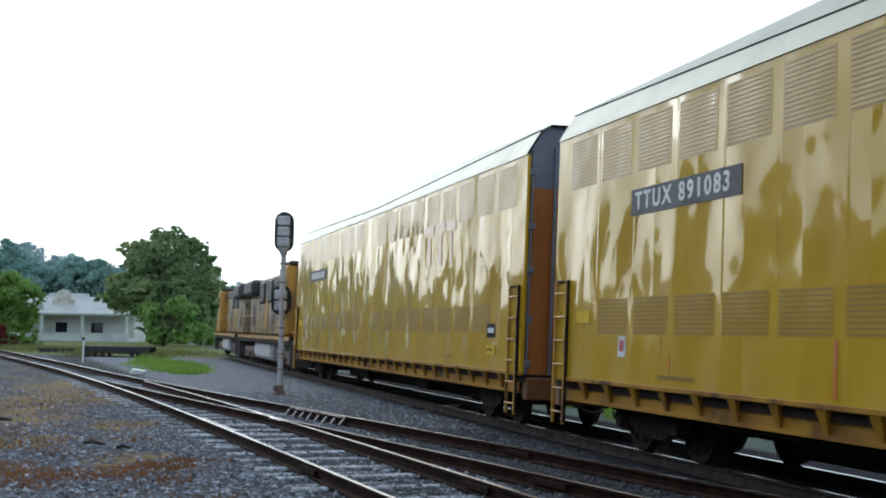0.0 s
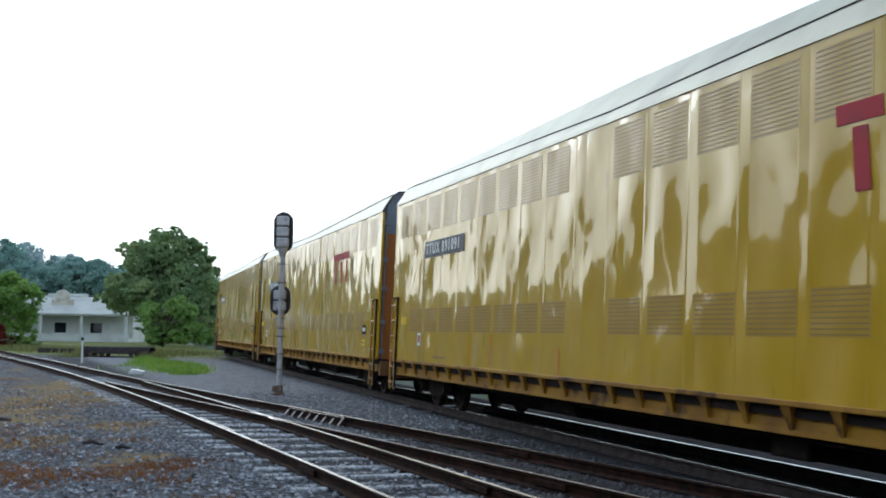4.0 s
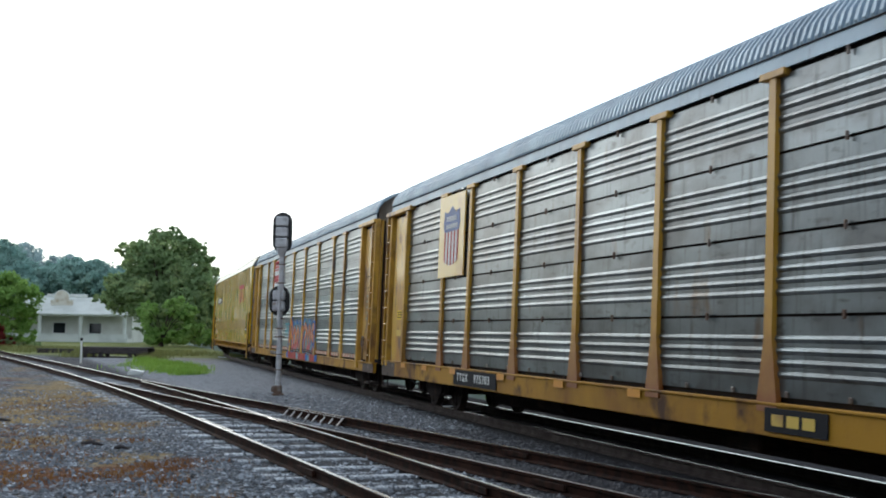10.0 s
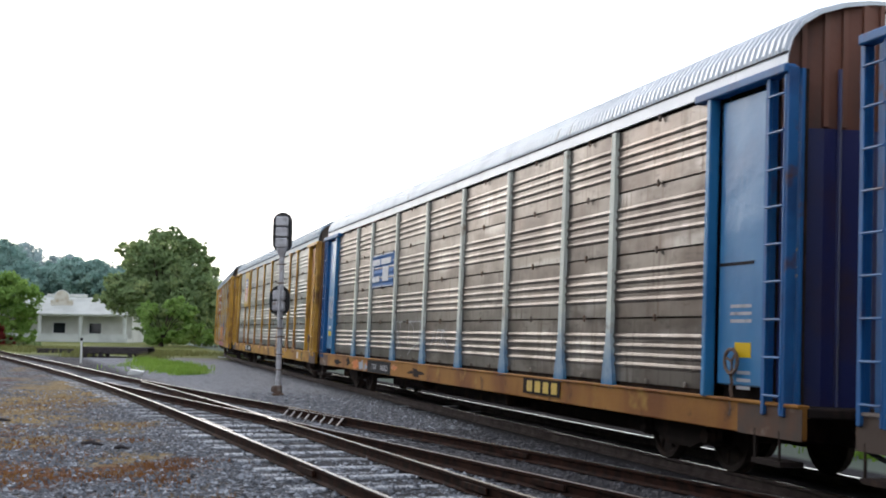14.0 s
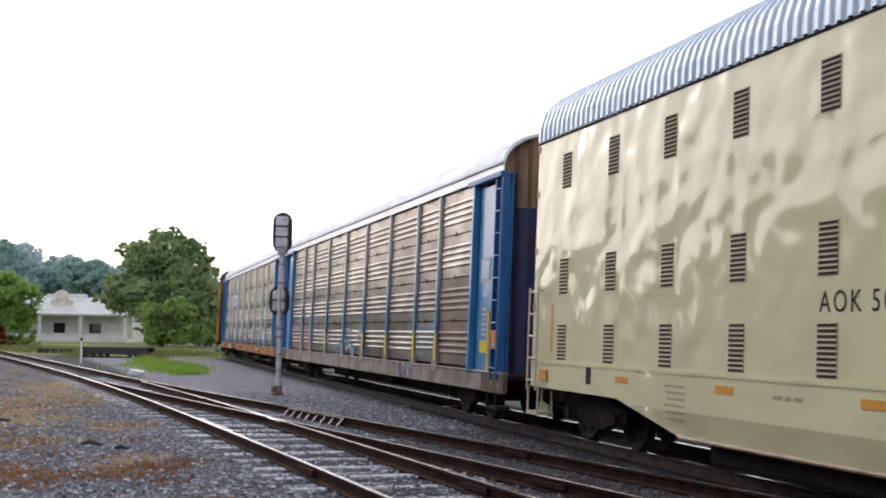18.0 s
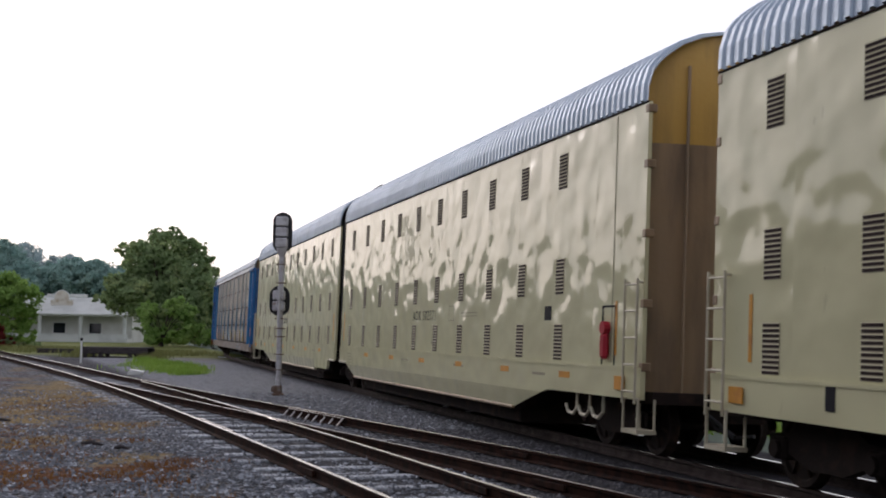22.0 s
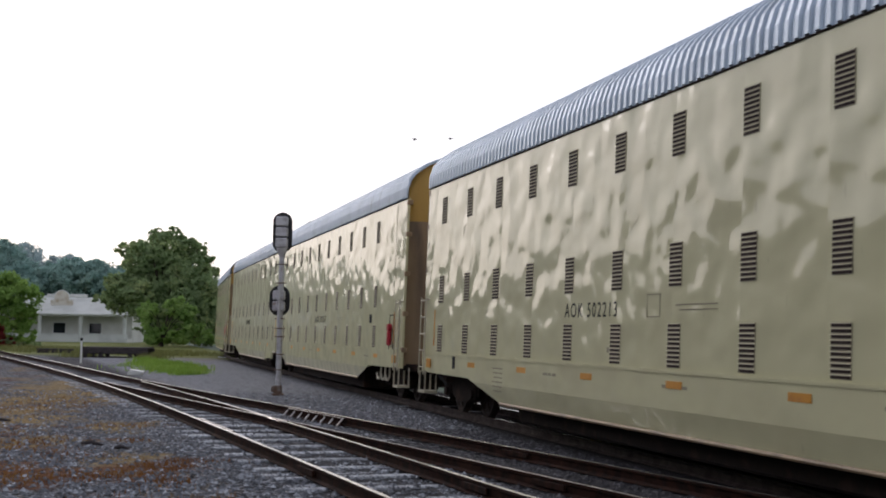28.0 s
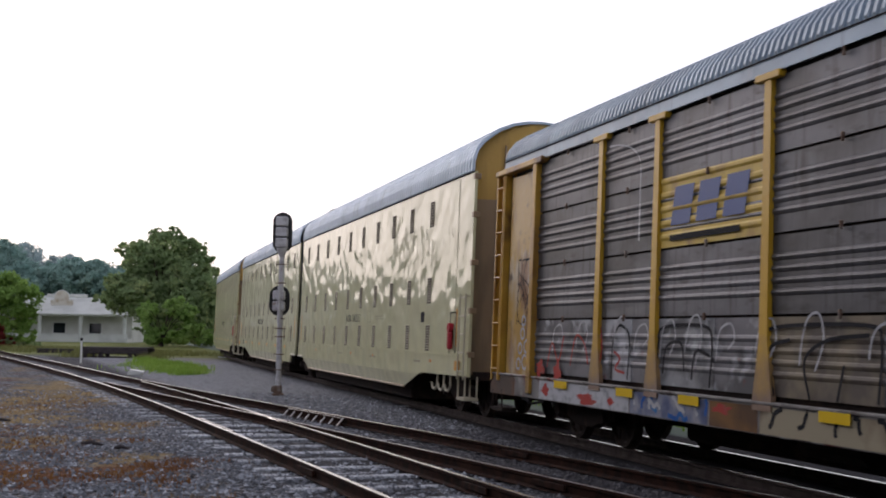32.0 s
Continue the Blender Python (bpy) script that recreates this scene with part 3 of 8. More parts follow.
def sideframe_geo():
    g = Geo()
    top = [(-1.15, 0.62), (-0.72, 0.66), (-0.35, 0.86), (0.35, 0.86), (0.72, 0.66), (1.15, 0.62)]
    low = [(-1.15, 0.42), (-0.72, 0.40), (-0.32, 0.26), (0.32, 0.26), (0.72, 0.40), (1.15, 0.42)]
    for y in (-0.99, 0.99):
        ring = []
        for (xa, za), (xb, zb) in zip(top, low):
            ring.append([(xa, y - 0.08, za), (xa, y + 0.08, za), (xb, y + 0.08, zb), (xb, y - 0.08, zb), (xa, y - 0.08, za)])
        for i in range(5):
            g.add([*ring[i][:4], *ring[i + 1][:4]], [(0, 1, 5, 4), (1, 2, 6, 5), (2, 3, 7, 6), (3, 0, 4, 7)])
        for q in (-0.16, 0, 0.16):
            g.tube((q, y, 0.30), (q, y, 0.62), 0.065, 8)
        for q in (-0.89, 0.89):
            g.box(q - 0.14, q + 0.14, y - 0.12, y + 0.14, 0.33, 0.60, bevel=0.03)
            g.tube((q, y + (0.14 if y > 0 else -0.14), 0.457), (q, y + (0.20 if y > 0 else -0.20), 0.457), 0.10, 10)
    g.box(-0.22, 0.22, -1.05, 1.05, 0.60, 0.78, bevel=0.03)
    g.box(-0.75, -0.62, -0.85, 0.85, 0.36, 0.46)
    g.box(0.62, 0.75, -0.85, 0.85, 0.36, 0.46)
    return g


TRUCK = sideframe_geo().mesh("bogie", M_UNDER)


def bogie(car, x, place):
    tr = part("bogie", TRUCK, None, car, "grimy cast-steel bogie", at=(x, 0, 0))
    for dx in (-0.89, 0.89):
        w = part("wheelset", WHEELSET, None, tr, at=(dx, 0, 0.457))
        WHEELS.append((w, place + x + dx))


def coupler(car, x, sgn):
    g = Geo().box(min(x, x + sgn * 0.9), max(x, x + sgn * 0.9), -0.09, 0.09, 0.72, 0.92, bevel=0.02)
    g.box(x + sgn * 0.62 - 0.18, x + sgn * 0.62 + 0.18, -0.17, 0.17, 0.68, 0.98, bevel=0.05)
    part("coupler", g, M_UNDER, car)
    h = Geo()
    pts = [(x, 0.35, 0.72), (x + sgn * 0.25, 0.33, 0.48), (x + sgn * 0.55, 0.22, 0.36), (x + sgn * 0.9, 0.1, 0.42)]
    for a, b in zip(pts, pts[1:]):
        h.tube(a, b, 0.028, 6)
    part("air_hose", h, M_BLACK, car)


def ladder(car, x, y, z0, z1, width, mat, rungs, label="", along=True, name="ladder"):
    g = Geo()
    for q in (-width / 2, width / 2):
        g.box(x + q - 0.022, x + q + 0.022, y - 0.02, y + 0.03, z0, z1, bevel=0.006)
    for i in range(rungs):
        z = z0 + (i + 0.5) * (z1 - z0) / rungs
        g.tube((x - width / 2, y + 0.03, z), (x + width / 2, y + 0.03, z), 0.016, 6)
    return part(name, g, mat, car, label)


def ribbed_roof(car, x0, x1, prof, mat, period, depth, round_ends=0.0, label="ribbed steel roof", fascia=0.0):
    """An arched roof sheet with cross ribs; prof runs from the eave to the crown and is mirrored."""
    half = [(y, z) for y, z in prof]
    whole = half + [(-y, z) for y, z in reversed(half[:-1])]
    ze = half[0][1]
    g = Geo()
    rings = []
    n = int((x1 - x0) / period)
    xs = []
    for i in range(n):
        a = x0 + (x1 - x0) * i / n
        w = (x1 - x0) / n
        xs += [(a, 0), (a + w * 0.42, 0), (a + w * 0.52, 1), (a + w * 0.9, 1)]
    xs.append((x1, 0))
    for x, r in xs:
        sc = 1.0
        if round_ends:
            d = min(x - x0, x1 - x) / round_ends
            if d < 1:
                sc = 1 - 0.16 * (1 - d) ** 2
        ring = []
        for y, z in whole:
            k = depth * r if z >= ze + fascia else 0.0
            cy, cz = y * (1 + k / 1.5), z + k * 0.8
            ring.append((x, cy, ze + (cz - ze) * sc))
        rings.append(ring)
    g.strip(rings)
    for x in (x0, x1):
        sc = 0.84 if round_ends else 1
        g.add([(x, y, ze + (z - ze) * sc) for y, z in whole] + [(x, y, ze + (z - ze) * sc - 0.05) for y, z in whole],
              [(i, i + 1, len(whole) + i + 1, len(whole) + i) for i in range(len(whole) - 1)])
    return part("roof", g, mat, car, label)


def lettering(text, height, mat, car, x, y, z, name="lettering", label="", center=True, squeeze=1.0, bold=0.012):
    cu = bpy.data.curves.new(name, "FONT")
    cu.body, cu.size, cu.extrude = text, height * 1.4, 0.002
    cu.offset = height * bold
    cu.space_character = 1.3
    cu.align_x = "CENTER" if center else "LEFT"
    cu.align_y = "CENTER"
    tmp = new(name + "_draft", cu)
    me = bpy.data.meshes.new_from_object(tmp.evaluated_get(bpy.context.evaluated_depsgraph_get()))
    bpy.data.objects.remove(tmp)
    bpy.data.curves.remove(cu)
    me.materials.clear()
    me.materials.append(mat)
    words = text.split(" ")
    if center and len(words) > 1:                      # each word a part of its own
        xs = [v.co.x for v in me.vertices]
        lo, hi = min(xs), max(xs)
        unit = (hi - lo) / len(text)
        bpy.data.meshes.remove(me)
        at_ = lo
        for k, wd in enumerate(words):
            wide = unit * len(wd)
            lettering(wd, height, mat, car, x - squeeze * (at_ + wide / 2), y, z, name if k else "reporting_mark", label, True, squeeze, bold)
            at_ += wide + unit
        return None
    m = Matrix(((-squeeze, 0, 0, x), (0, 0, 1, y), (0, 1, 0, z), (0, 0, 0, 1)))
    return part(name, me, None, car, label, at=m)


def decal(car, name, pieces, mat, y, label="", parent=None):
    """Flat painted marks on the camera-side wall: rectangles (x0, x1, z0, z1), a few millimetres proud."""
    for x0, x1, z0, z1 in pieces:
        part(name, Geo().box(min(x0, x1), max(x0, x1), y, y + 0.004, z0, z1), mat, parent or car, label)


def start_car(name, label, front, rear, group):
    """An Empty at the middle of the car; front and rear are its coupling points along the train."""
    car = tagged(new(name), label, "railway car", group)
    middle = (front + rear) / 2
    return car, middle, (front - rear) / 2


# ---- tri-level car carriers with ribbed side panels ----
def panel_mesh(w, h, ridges, mat, wide):
    """A pressed sheet: rounded ridges in its middle, flat towards its joints."""
    pr = [(0.0, -h / 2)]
    margin = 0.10 if wide else 0.20
    q = h * (1 - 2 * margin) / ridges
    for i in range(ridges):
        z = -h / 2 + h * margin + q * i
        pr += [(0.0, z + q * 0.18), (0.010, z + q * 0.28), (0.020, z + q * 0.50), (0.014, z + q * 0.70), (0.0, z + q * 0.80)]
    pr += [(0.0, h / 2), (-0.02, h / 2), (-0.02, -h / 2)]
    return Geo().loft([(-w / 2, pr), (w / 2, pr)]).mesh("side_panel", mat)


ARCH = [(1.50, 4.84), (1.495, 5.02), (1.48, 5.05), (1.43, 5.22), (1.30, 5.40), (1.06, 5.56), (0.72, 5.68), (0.36, 5.75), (0.0, 5.77)]
POSTS = (8.95, 7.05, 4.25, 1.4)
panel_cache = {}


def autorack(front, rear, st):
    car, mid, half = start_car("auto_carrier", st["label"], front, rear, "ribbed car carriers of the train")
    L = half
    xe, xp = L - 0.50, L - 2.55                     # end of the body, end of the panels
    ztop, zlow = 4.81, st.get("zlow", 1.06)
    # hull sheets behind the panels, near-black for the shade inside
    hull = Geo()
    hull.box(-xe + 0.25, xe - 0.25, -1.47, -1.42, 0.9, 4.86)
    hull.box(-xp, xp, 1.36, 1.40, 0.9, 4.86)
    part("wall", hull, M_UNDER, car, "near-black sheet standing for the shaded inside behind the panel gaps")
    part("deck", Geo().box(-xe, xe, -1.38, 1.38, 0.86, 0.98, bevel=0.02), M_UNDER, car)
    # side sill with flanges
    for y in (-1.44, 1.44):
        zs = zlow - 0.05 - st.get("sill_drop", 0.0)
        g = Geo().box(-xe, xe, y - 0.05, y + 0.05, 0.62, zs, bevel=0.012)
        g.box(-xe, xe, y - 0.07, y + 0.075, zs - 0.04, zs, bevel=0.01)
        part("side_sill", g, st["sill"], car, "painted steel side sill, scraped and rusty")
    part("centre_sill", Geo().box(-xe - 0.1, xe + 0.1, -0.35, 0.35, 0.50, 0.90, bevel=0.02).box(-7, 7, -0.9, 0.9, 0.62, 0.85).box(-L + 6.2, L - 6.2, -0.4, 0.4, 0.24, 0.52, bevel=0.05), M_UNDER, car)
    gear = Geo()
    gear.tube((3.2, 0.75, 0.55), (4.4, 0.75, 0.55), 0.19, 10)
    gear.box(-3.4, -2.9, 0.55, 1.05, 0.35, 0.7, bevel=0.03)
    gear.tube((-9, 1.15, 0.62), (9, 1.15, 0.62), 0.022, 6)
    gear.tube((-9, 0.4, 0.45), (9, 0.4, 0.45), 0.025, 6)
    part("brake_gear", gear, M_UNDER, car)
    # panels: bays between the posts, in tiers
    edges = sorted({*(POSTS), *(-p for p in POSTS), xp, -xp})
    tiers = st.get("tiers", 4)
    th = (ztop - zlow) / tiers
    for a, b in zip(edges, edges[1:]):
        for k in range(tiers):
            key = (round(b - a, 2), tiers, st["panel"].name, round(th, 2))
            if key not in panel_cache:
                panel_cache[key] = panel_mesh(b - a - 0.06, th - st.get("gap", 0.03), st.get("ridges", 4), st["panel"], st.get("wide", False))
            low = st.get("low_panel")
            if low and k == 0 and a > st["low_from"]:
                key = key + ("low",)
                if key not in panel_cache:
                    panel_cache[key] = panel_mesh(b - a - 0.06, th - st.get("gap", 0.03), st.get("ridges", 4), low, False)
            if st.get("rear_panel") and k < 2 and b < -8.9:
                key = key + ("rear",)
                if key not in panel_cache:
                    panel_cache[key] = panel_mesh(b - a - 0.06, th - st.get("gap", 0.03), st.get("ridges", 4), st["rear_panel"], False)
            ob = part("side_panel", panel_cache[key], None, car, at=((a + b) / 2, 1.445, zlow + th * (k + 0.5)))
    clip = Geo().box(-0.02, 0.02, 0, 0.035, -0.05, 0.05, bevel=0.008).mesh("clip", M_SIGRUST)
    for a, b in zip(edges, edges[1:]) if st.get("clips", True) else ():
        for k in range(1, tiers):
            part("clip", clip, None, car, at=((a + b) / 2, 1.47, zlow + th * k))
        part("clip", clip, None, car, at=((a + b) / 2, 1.47, zlow + th * tiers - 0.02))
    if st.get("rivets"):
        rv = Geo()
        for a, b in zip(edges, edges[1:]):
            n = max(3, int((b - a) / 0.42))
            for k in range(1, tiers):
                for dz in (-0.075, 0.075):
                    for i in range(n):
                        x, z = a + (b - a) * (i + 0.5) / n, zlow + th * k + dz
                        rv.box(x - 0.016, x + 0.016, 1.444, 1.452, z - 0.014, z + 0.014)
        part("rivets", rv, M_UNDER, car)["kind"] = "stuff"
    # posts with caps and flared feet
    post = Geo()
    pr = [(-0.075, 0), (0.075, 0), (0.075, 0.09), (-0.075, 0.09)]
    hw = st.get("foot", 0.20)
    rings = [(st.get("foot_low", 0.90), hw), (1.04, hw), (1.72, 0.085), (4.81, 0.07)]
    post.add([(sx * w, yy_, z) for z, w in rings for sx, yy_ in ((-1, 0), (1, 0), (1, 0.068), (-1, 0.068))],
             [(r * 4 + i, r * 4 + (i + 1) % 4, r * 4 + 4 + (i + 1) % 4, r * 4 + 4 + i) for r in range(3) for i in range(4)] + [(0, 1, 2, 3), (12, 13, 14, 15)])
    if st.get("cap", True):
        post.box(-0.26, 0.26, -0.02, 0.09, 4.76, 4.85, bevel=0.01)
    pm = post.mesh("post", st["post"])
    for x in edges[1:-1]:
        part("post", pm, None, car, at=(x, 1.44, 0))
    # end bays: door jamb, plain panel, corner ladder, header
    body = xe
    for sgn in (1, -1):
        xe = body if sgn > 0 else body - 0.30         # the rear corner stands further in
        x0, x1 = (xp, xe) if sgn > 0 else (-xe, -xp)
        jw, jz = st.get("jamb_size", (0.09, 0.70))
        jamb = Geo().box(sgn * xp - jw, sgn * xp + jw, 1.40, 1.55, jz, 4.84, bevel=0.015)
        part("jamb", jamb, st.get("jamb", st["frame"]), car)
        inner = sgn * (xp + 0.15), sgn * (xe - 0.58)
        # near-black sheet that stands for the shade in the corner recess
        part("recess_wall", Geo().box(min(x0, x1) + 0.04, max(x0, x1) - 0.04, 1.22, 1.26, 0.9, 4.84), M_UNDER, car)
        g = Geo().box(min(inner), max(inner), 1.36, 1.43, st.get("corner_low", 0.95), 4.70, bevel=0.02)
        part("corner_panel", g, st["corner"], car, st.get("corner_label", ""))
        xc = sgn * (xe - 0.22)
        g = Geo().box(xc - 0.24, xc - 0.18, 1.38, 1.52, 0.86, 4.84, bevel=0.012).box(xc + 0.18, xc + 0.24, 1.38, 1.52, 0.86, 4.84, bevel=0.012)
        part("corner_post", g, st["frame"], car)
        part("ladder_back", Geo().box(xc - 0.2, xc + 0.2, 1.28, 1.32, 0.86, 4.84), st.get("ladder_back", st["frame"]), car)
        ladder(car, xc, 1.50, 0.87, 4.75, 0.34, st["frame"], 9)
        xg = sgn * (body - 0.62)
        part("sill_end", Geo().box(xg - 0.66, xg + 0.66, 1.487, 1.4925, 0.615, zs - 0.045), M_DARKSILL, car, "grimy dark end of the sill")
        g = Geo().box(min(sgn * (xp - 0.35), sgn * xe), max(sgn * (xp - 0.35), sgn * xe), 1.40, 1.57, 4.76, 4.87, bevel=0.015)
        part("header", g, st["frame"], car)
        g = Geo().box(sgn * (xe - 0.35) - 0.3, sgn * (xe - 0.35) + 0.3, 1.2, 1.5, 0.30, 0.36).tube((sgn * (xe - 0.6), 1.48, 0.3), (sgn * (xe - 0.6), 1.48, 0.7), 0.018, 5).tube((sgn * (xe - 0.1), 1.48, 0.3), (sgn * (xe - 0.1), 1.48, 0.7), 0.018, 5)
        part("step", g, M_UNDER, car)
        # end doors, slightly bowed, with hinge bars
        g = Geo()
        ring = []
        for j in range(13):
            yv = -1.36 + 2.72 * j / 12
            bow = 0.34 * (1 - (yv / 1.36) ** 2)
            fold = 0.03 if (j % 2 and st.get("folded")) else 0
            ring.append([(sgn * (xe - 0.38 + bow - fold), yv, 0.95), (sgn * (xe - 0.38 + bow - fold), yv, 4.2)])
        g.strip(ring)
        part("end_door", g, st["door"], car, st.get("door_label", "rusty end door"))
        ring = [[(r[0][0], r[0][1], 4.2), (r[0][0], r[0][1], ARCH_AT(r[0][1]) - 0.03)] for r in ring]
        gb = part("end_gable", Geo().strip(ring), st["gable"], car)
        if st.get("gable_ribs"):
            for r in ring[1:-1]:
                bxr = r[0][0] + sgn * 0.012
                part("rib", Geo().box(bxr - 0.02, bxr + 0.02, r[0][1] - 0.035, r[0][1] + 0.035, 4.22, ARCH_AT(r[0][1]) - 0.06), M_RUSTRED, gb)
        g = Geo()
        for yv in (-0.75, -0.05, 0.05, 0.75):
            bx = sgn * (xe - 0.36 + 0.34 * (1 - (yv / 1.36) ** 2))
            g.tube((bx, yv, 0.95), (bx, yv, 4.9), 0.025, 6)
        part("locking_bar", g, st["door"], car)
        coupler(car, sgn * (L - 1.1), sgn)
        bogie(car, sgn * (L - 4.0), mid)
    hb = Geo()
    xb = -xe + 1.15 + st.get("brake_shift", 0.0)
    for i in range(10):
        q0, q1 = 2 * math.pi * i / 10, 2 * math.pi * (i + 1) / 10
        hb.tube((xb + 0.15 * math.cos(q0), 1.50, 1.45 + 0.15 * math.sin(q0)), (xb + 0.15 * math.cos(q1), 1.50, 1.45 + 0.15 * math.sin(q1)), 0.022, 6)
    for q in (0.3, 2.4, 4.5):
        hb.tube((xb, 1.49, 1.45), (xb + 0.15 * math.cos(q), 1.50, 1.45 + 0.15 * math.sin(q)), 0.016, 5)
    for i in range(7):
        hb.tube((xb + 0.03 * (i % 2), 1.48, 1.36 - 0.08 * i), (xb + 0.03 * ((i + 1) % 2), 1.48, 1.28 - 0.08 * i), 0.022, 5)
    if not st.get("no_brake"):
        part("hand_brake", hb, M_SIGRUST, car, "rusty brake wheel with its chain")
    if st.get("hooks"):
        hk = Geo().box(-0.03, 0.03, 0, 0.03, -0.035, 0.035, bevel=0.01).mesh("hook", M_GREYSILL)
        for i in range(21):
            part("hook", hk, None, car, at=(-xp + 0.6 + i * (2 * xp - 1.2) / 20, 1.45, zlow + 0.05))
    ribbed_roof(car, -xe + 0.05, xe - 0.05, ARCH, st["roof"], 0.138, 0.027, fascia=0.19)
    part("fascia_joint", Geo().box(-xe + 0.05, xe - 0.05, 1.485, 1.512, 5.012, 5.026), M_UNDER, car)
    st["marks"](car, L) if "marks" in st else None
    MOVING.append((car, mid, L - 4.0))
    return car


def ARCH_AT(y):
    return float(np.interp(-abs(y), [-q for q, _ in ARCH], [z for _, z in ARCH]))


# ---- smooth cream articulated carriers ----
M_LOUVEREDGE = surface("louver_edge_paint", (0.36, 0.32, 0.21), 0.7)
M_LOUVERSLAT = surface("louver_slat", (0.040, 0.026, 0.024), 0.7, spec=0.15)
CREAM_ARCH = [(1.50, 5.10), (1.49, 5.36), (1.42, 5.60), (1.31, 5.75), (1.17, 5.88), (0.95, 6.04), (0.63, 6.18), (0.3, 6.25), (0.0, 6.27)]


def louver_mesh(w, h, n, mat_frame, mat_gap):
    g = Geo().box(-w / 2, w / 2, -0.004, 0.003, -h / 2, h / 2)
    for i in range(n):
        z = -h / 2 + h * (i + 0.5) / n
        q = h / n
        g.box(-w / 2 + 0.01, w / 2 - 0.01, 0.002, 0.006, z - q * 0.34, z + q * 0.26, mi=1)
        g.add([(-w / 2, 0.003, z + q * 0.46), (w / 2, 0.003, z + q * 0.46), (w / 2, 0.016, z + q * 0.20), (-w / 2, 0.016, z + q * 0.20), (-w / 2, 0.004, z + q * 0.24), (w / 2, 0.004, z + q * 0.24)], [(0, 1, 2, 3), (3, 2, 5, 4)])
    return g.mesh("louver", [mat_frame, mat_gap])


LOUVER = louver_mesh(0.36, 0.60, 10, M_LOUVEREDGE, M_LOUVERSLAT)


def carrier_unit(front, rear, lead, number, reflectors=True):
    car, mid, half = start_car("auto_carrier", "cream articulated car carrier with black louvers and ribbed grey roof", front, rear, "cream articulated carriers of the train")
    L = half
    xf, xr = (L - 0.94, -L + 0.41) if lead else (L - 0.41, -L + 1.0)
    for y, nm in ((1.46, 1), (-1.46, -1)):
        n = 12
        w = (xf - xr) / n
        if nm > 0:
            key = ("cream", round(w, 3))
            if key not in panel_cache:
                panel_cache[key] = Geo().box(-w / 2 + 0.0002, w / 2 - 0.0002, -0.03, 0.03, 1.26, 5.10).mesh("wall_panel", M_CREAM)
            for i in range(n):
                part("wall_panel", panel_cache[key], None, car, at=(xr + w * (i + 0.5), y, 0))
        else:
            part("side_wall", Geo().box(xr, xf, y - 0.03, y + 0.03, 1.26, 5.10), M_CREAM, car)
        # skirt, rising over the bogies
        xa = L - 2.75 if lead else L - 0.0
        xb = -L if lead else -L + 2.75
        f0, f1 = (xf - 3.5, xf - 5.3) if lead else (xf - 0.9, xf - 1.9)
        r0, r1 = (xr + 0.9, xr + 1.9) if lead else (xr + 3.5, xr + 5.3)
        back = [(-L + 4.0, 0.42), (-L + 3.85, 0.50), (-L + 1.72, 0.50), (-L + 1.58, 0.58), (-L + 1.53, 0.80), (-L + 1.45, 0.86)] if lead else [(r1, 0.42), (r0, 0.82)]
        zf = 0.76                                     # fold line, below which the plate leans in
        share = (0.82 - zf) / 0.40
        fx, rx_ = f0 + (f1 - f0) * share, (-L + 4.0) if lead else r0 + (r1 - r0) * share
        rb = (-L + 4.0) if lead else r1
        poly = [(xf, 1.26), (xf, 0.84), (f0, 0.82), (fx, zf), (rx_, zf), *(back if lead else back[1:]), (xr, 0.84), (xr, 1.26)]
        yo = y + 0.045 * nm
        v = [(x, yy_, z) for yy_ in (y - 0.03 * nm, yo) for x, z in poly]
        k = len(poly)
        g = Geo().add(v, [tuple(range(k)), tuple(range(k, 2 * k))] + [(i, (i + 1) % k, k + (i + 1) % k, k + i) for i in range(k)])
        g.box(xr, xf, min(y, yo), max(y, yo) + 0.012, 1.24, 1.29)
        skirt = part("skirt", g, M_CREAM, car, "cream lower skirt folded along its middle")
        yi = yo - 0.075 * nm
        low = [(fx, yo, zf), (rx_, yo, zf), (rb, yi, 0.42), (f1, yi, 0.42)]
        g = Geo().add(low + [(x, y0_ - 0.02 * nm, z) for x, y0_, z in low], [(0, 1, 2, 3), (4, 5, 6, 7), (0, 1, 5, 4), (1, 2, 6, 5), (2, 3, 7, 6), (3, 0, 4, 7)])
        part("fold", g, M_CREAM, skirt, "inward leaning lower plate")
        part("lip", Geo().tube((f1, yi, 0.415), (rb, yi, 0.415), 0.032, 8), M_TAN, skirt, "rusty brown rolled edge")
    part("underframe", Geo().box(xr, xf, -1.3, 1.3, 0.78, 0.95).box(r1, f1, -1.2, 1.2, 0.40, 0.80).box((-L + 4.1) if lead else r1 + 0.3, f1 - 0.3, -1.15, 1.15, 0.10, 0.45, bevel=0.04).box(xr - 0.2, xf + 0.2, -0.35, 0.35, 0.55, 0.9), M_UNDER, car)
    first = L - 2.257 if lead else L - 1.665
    for row, z in ((0, 1.617), (1, 2.707), (2, 4.477)):
        for i in range(11 if lead else 10):
            part("louver", LOUVER, None, car, at=(first - 1.8207 * i, 1.492, z))
    if reflectors:
        x = first - 2.352
        for i in range(6):
            if number == "AOK 502213" and not lead:       # scraped down to scraps on this unit
                if i % 3 != 1:
                    part("reflector", Geo().box(-0.10, 0.06, 0, 0.006, -0.03, 0.03), M_SPRAYORANGE, car, "scrap of a torn reflector", at=(x - 2.8785 * i, 1.506, 1.10))
                continue
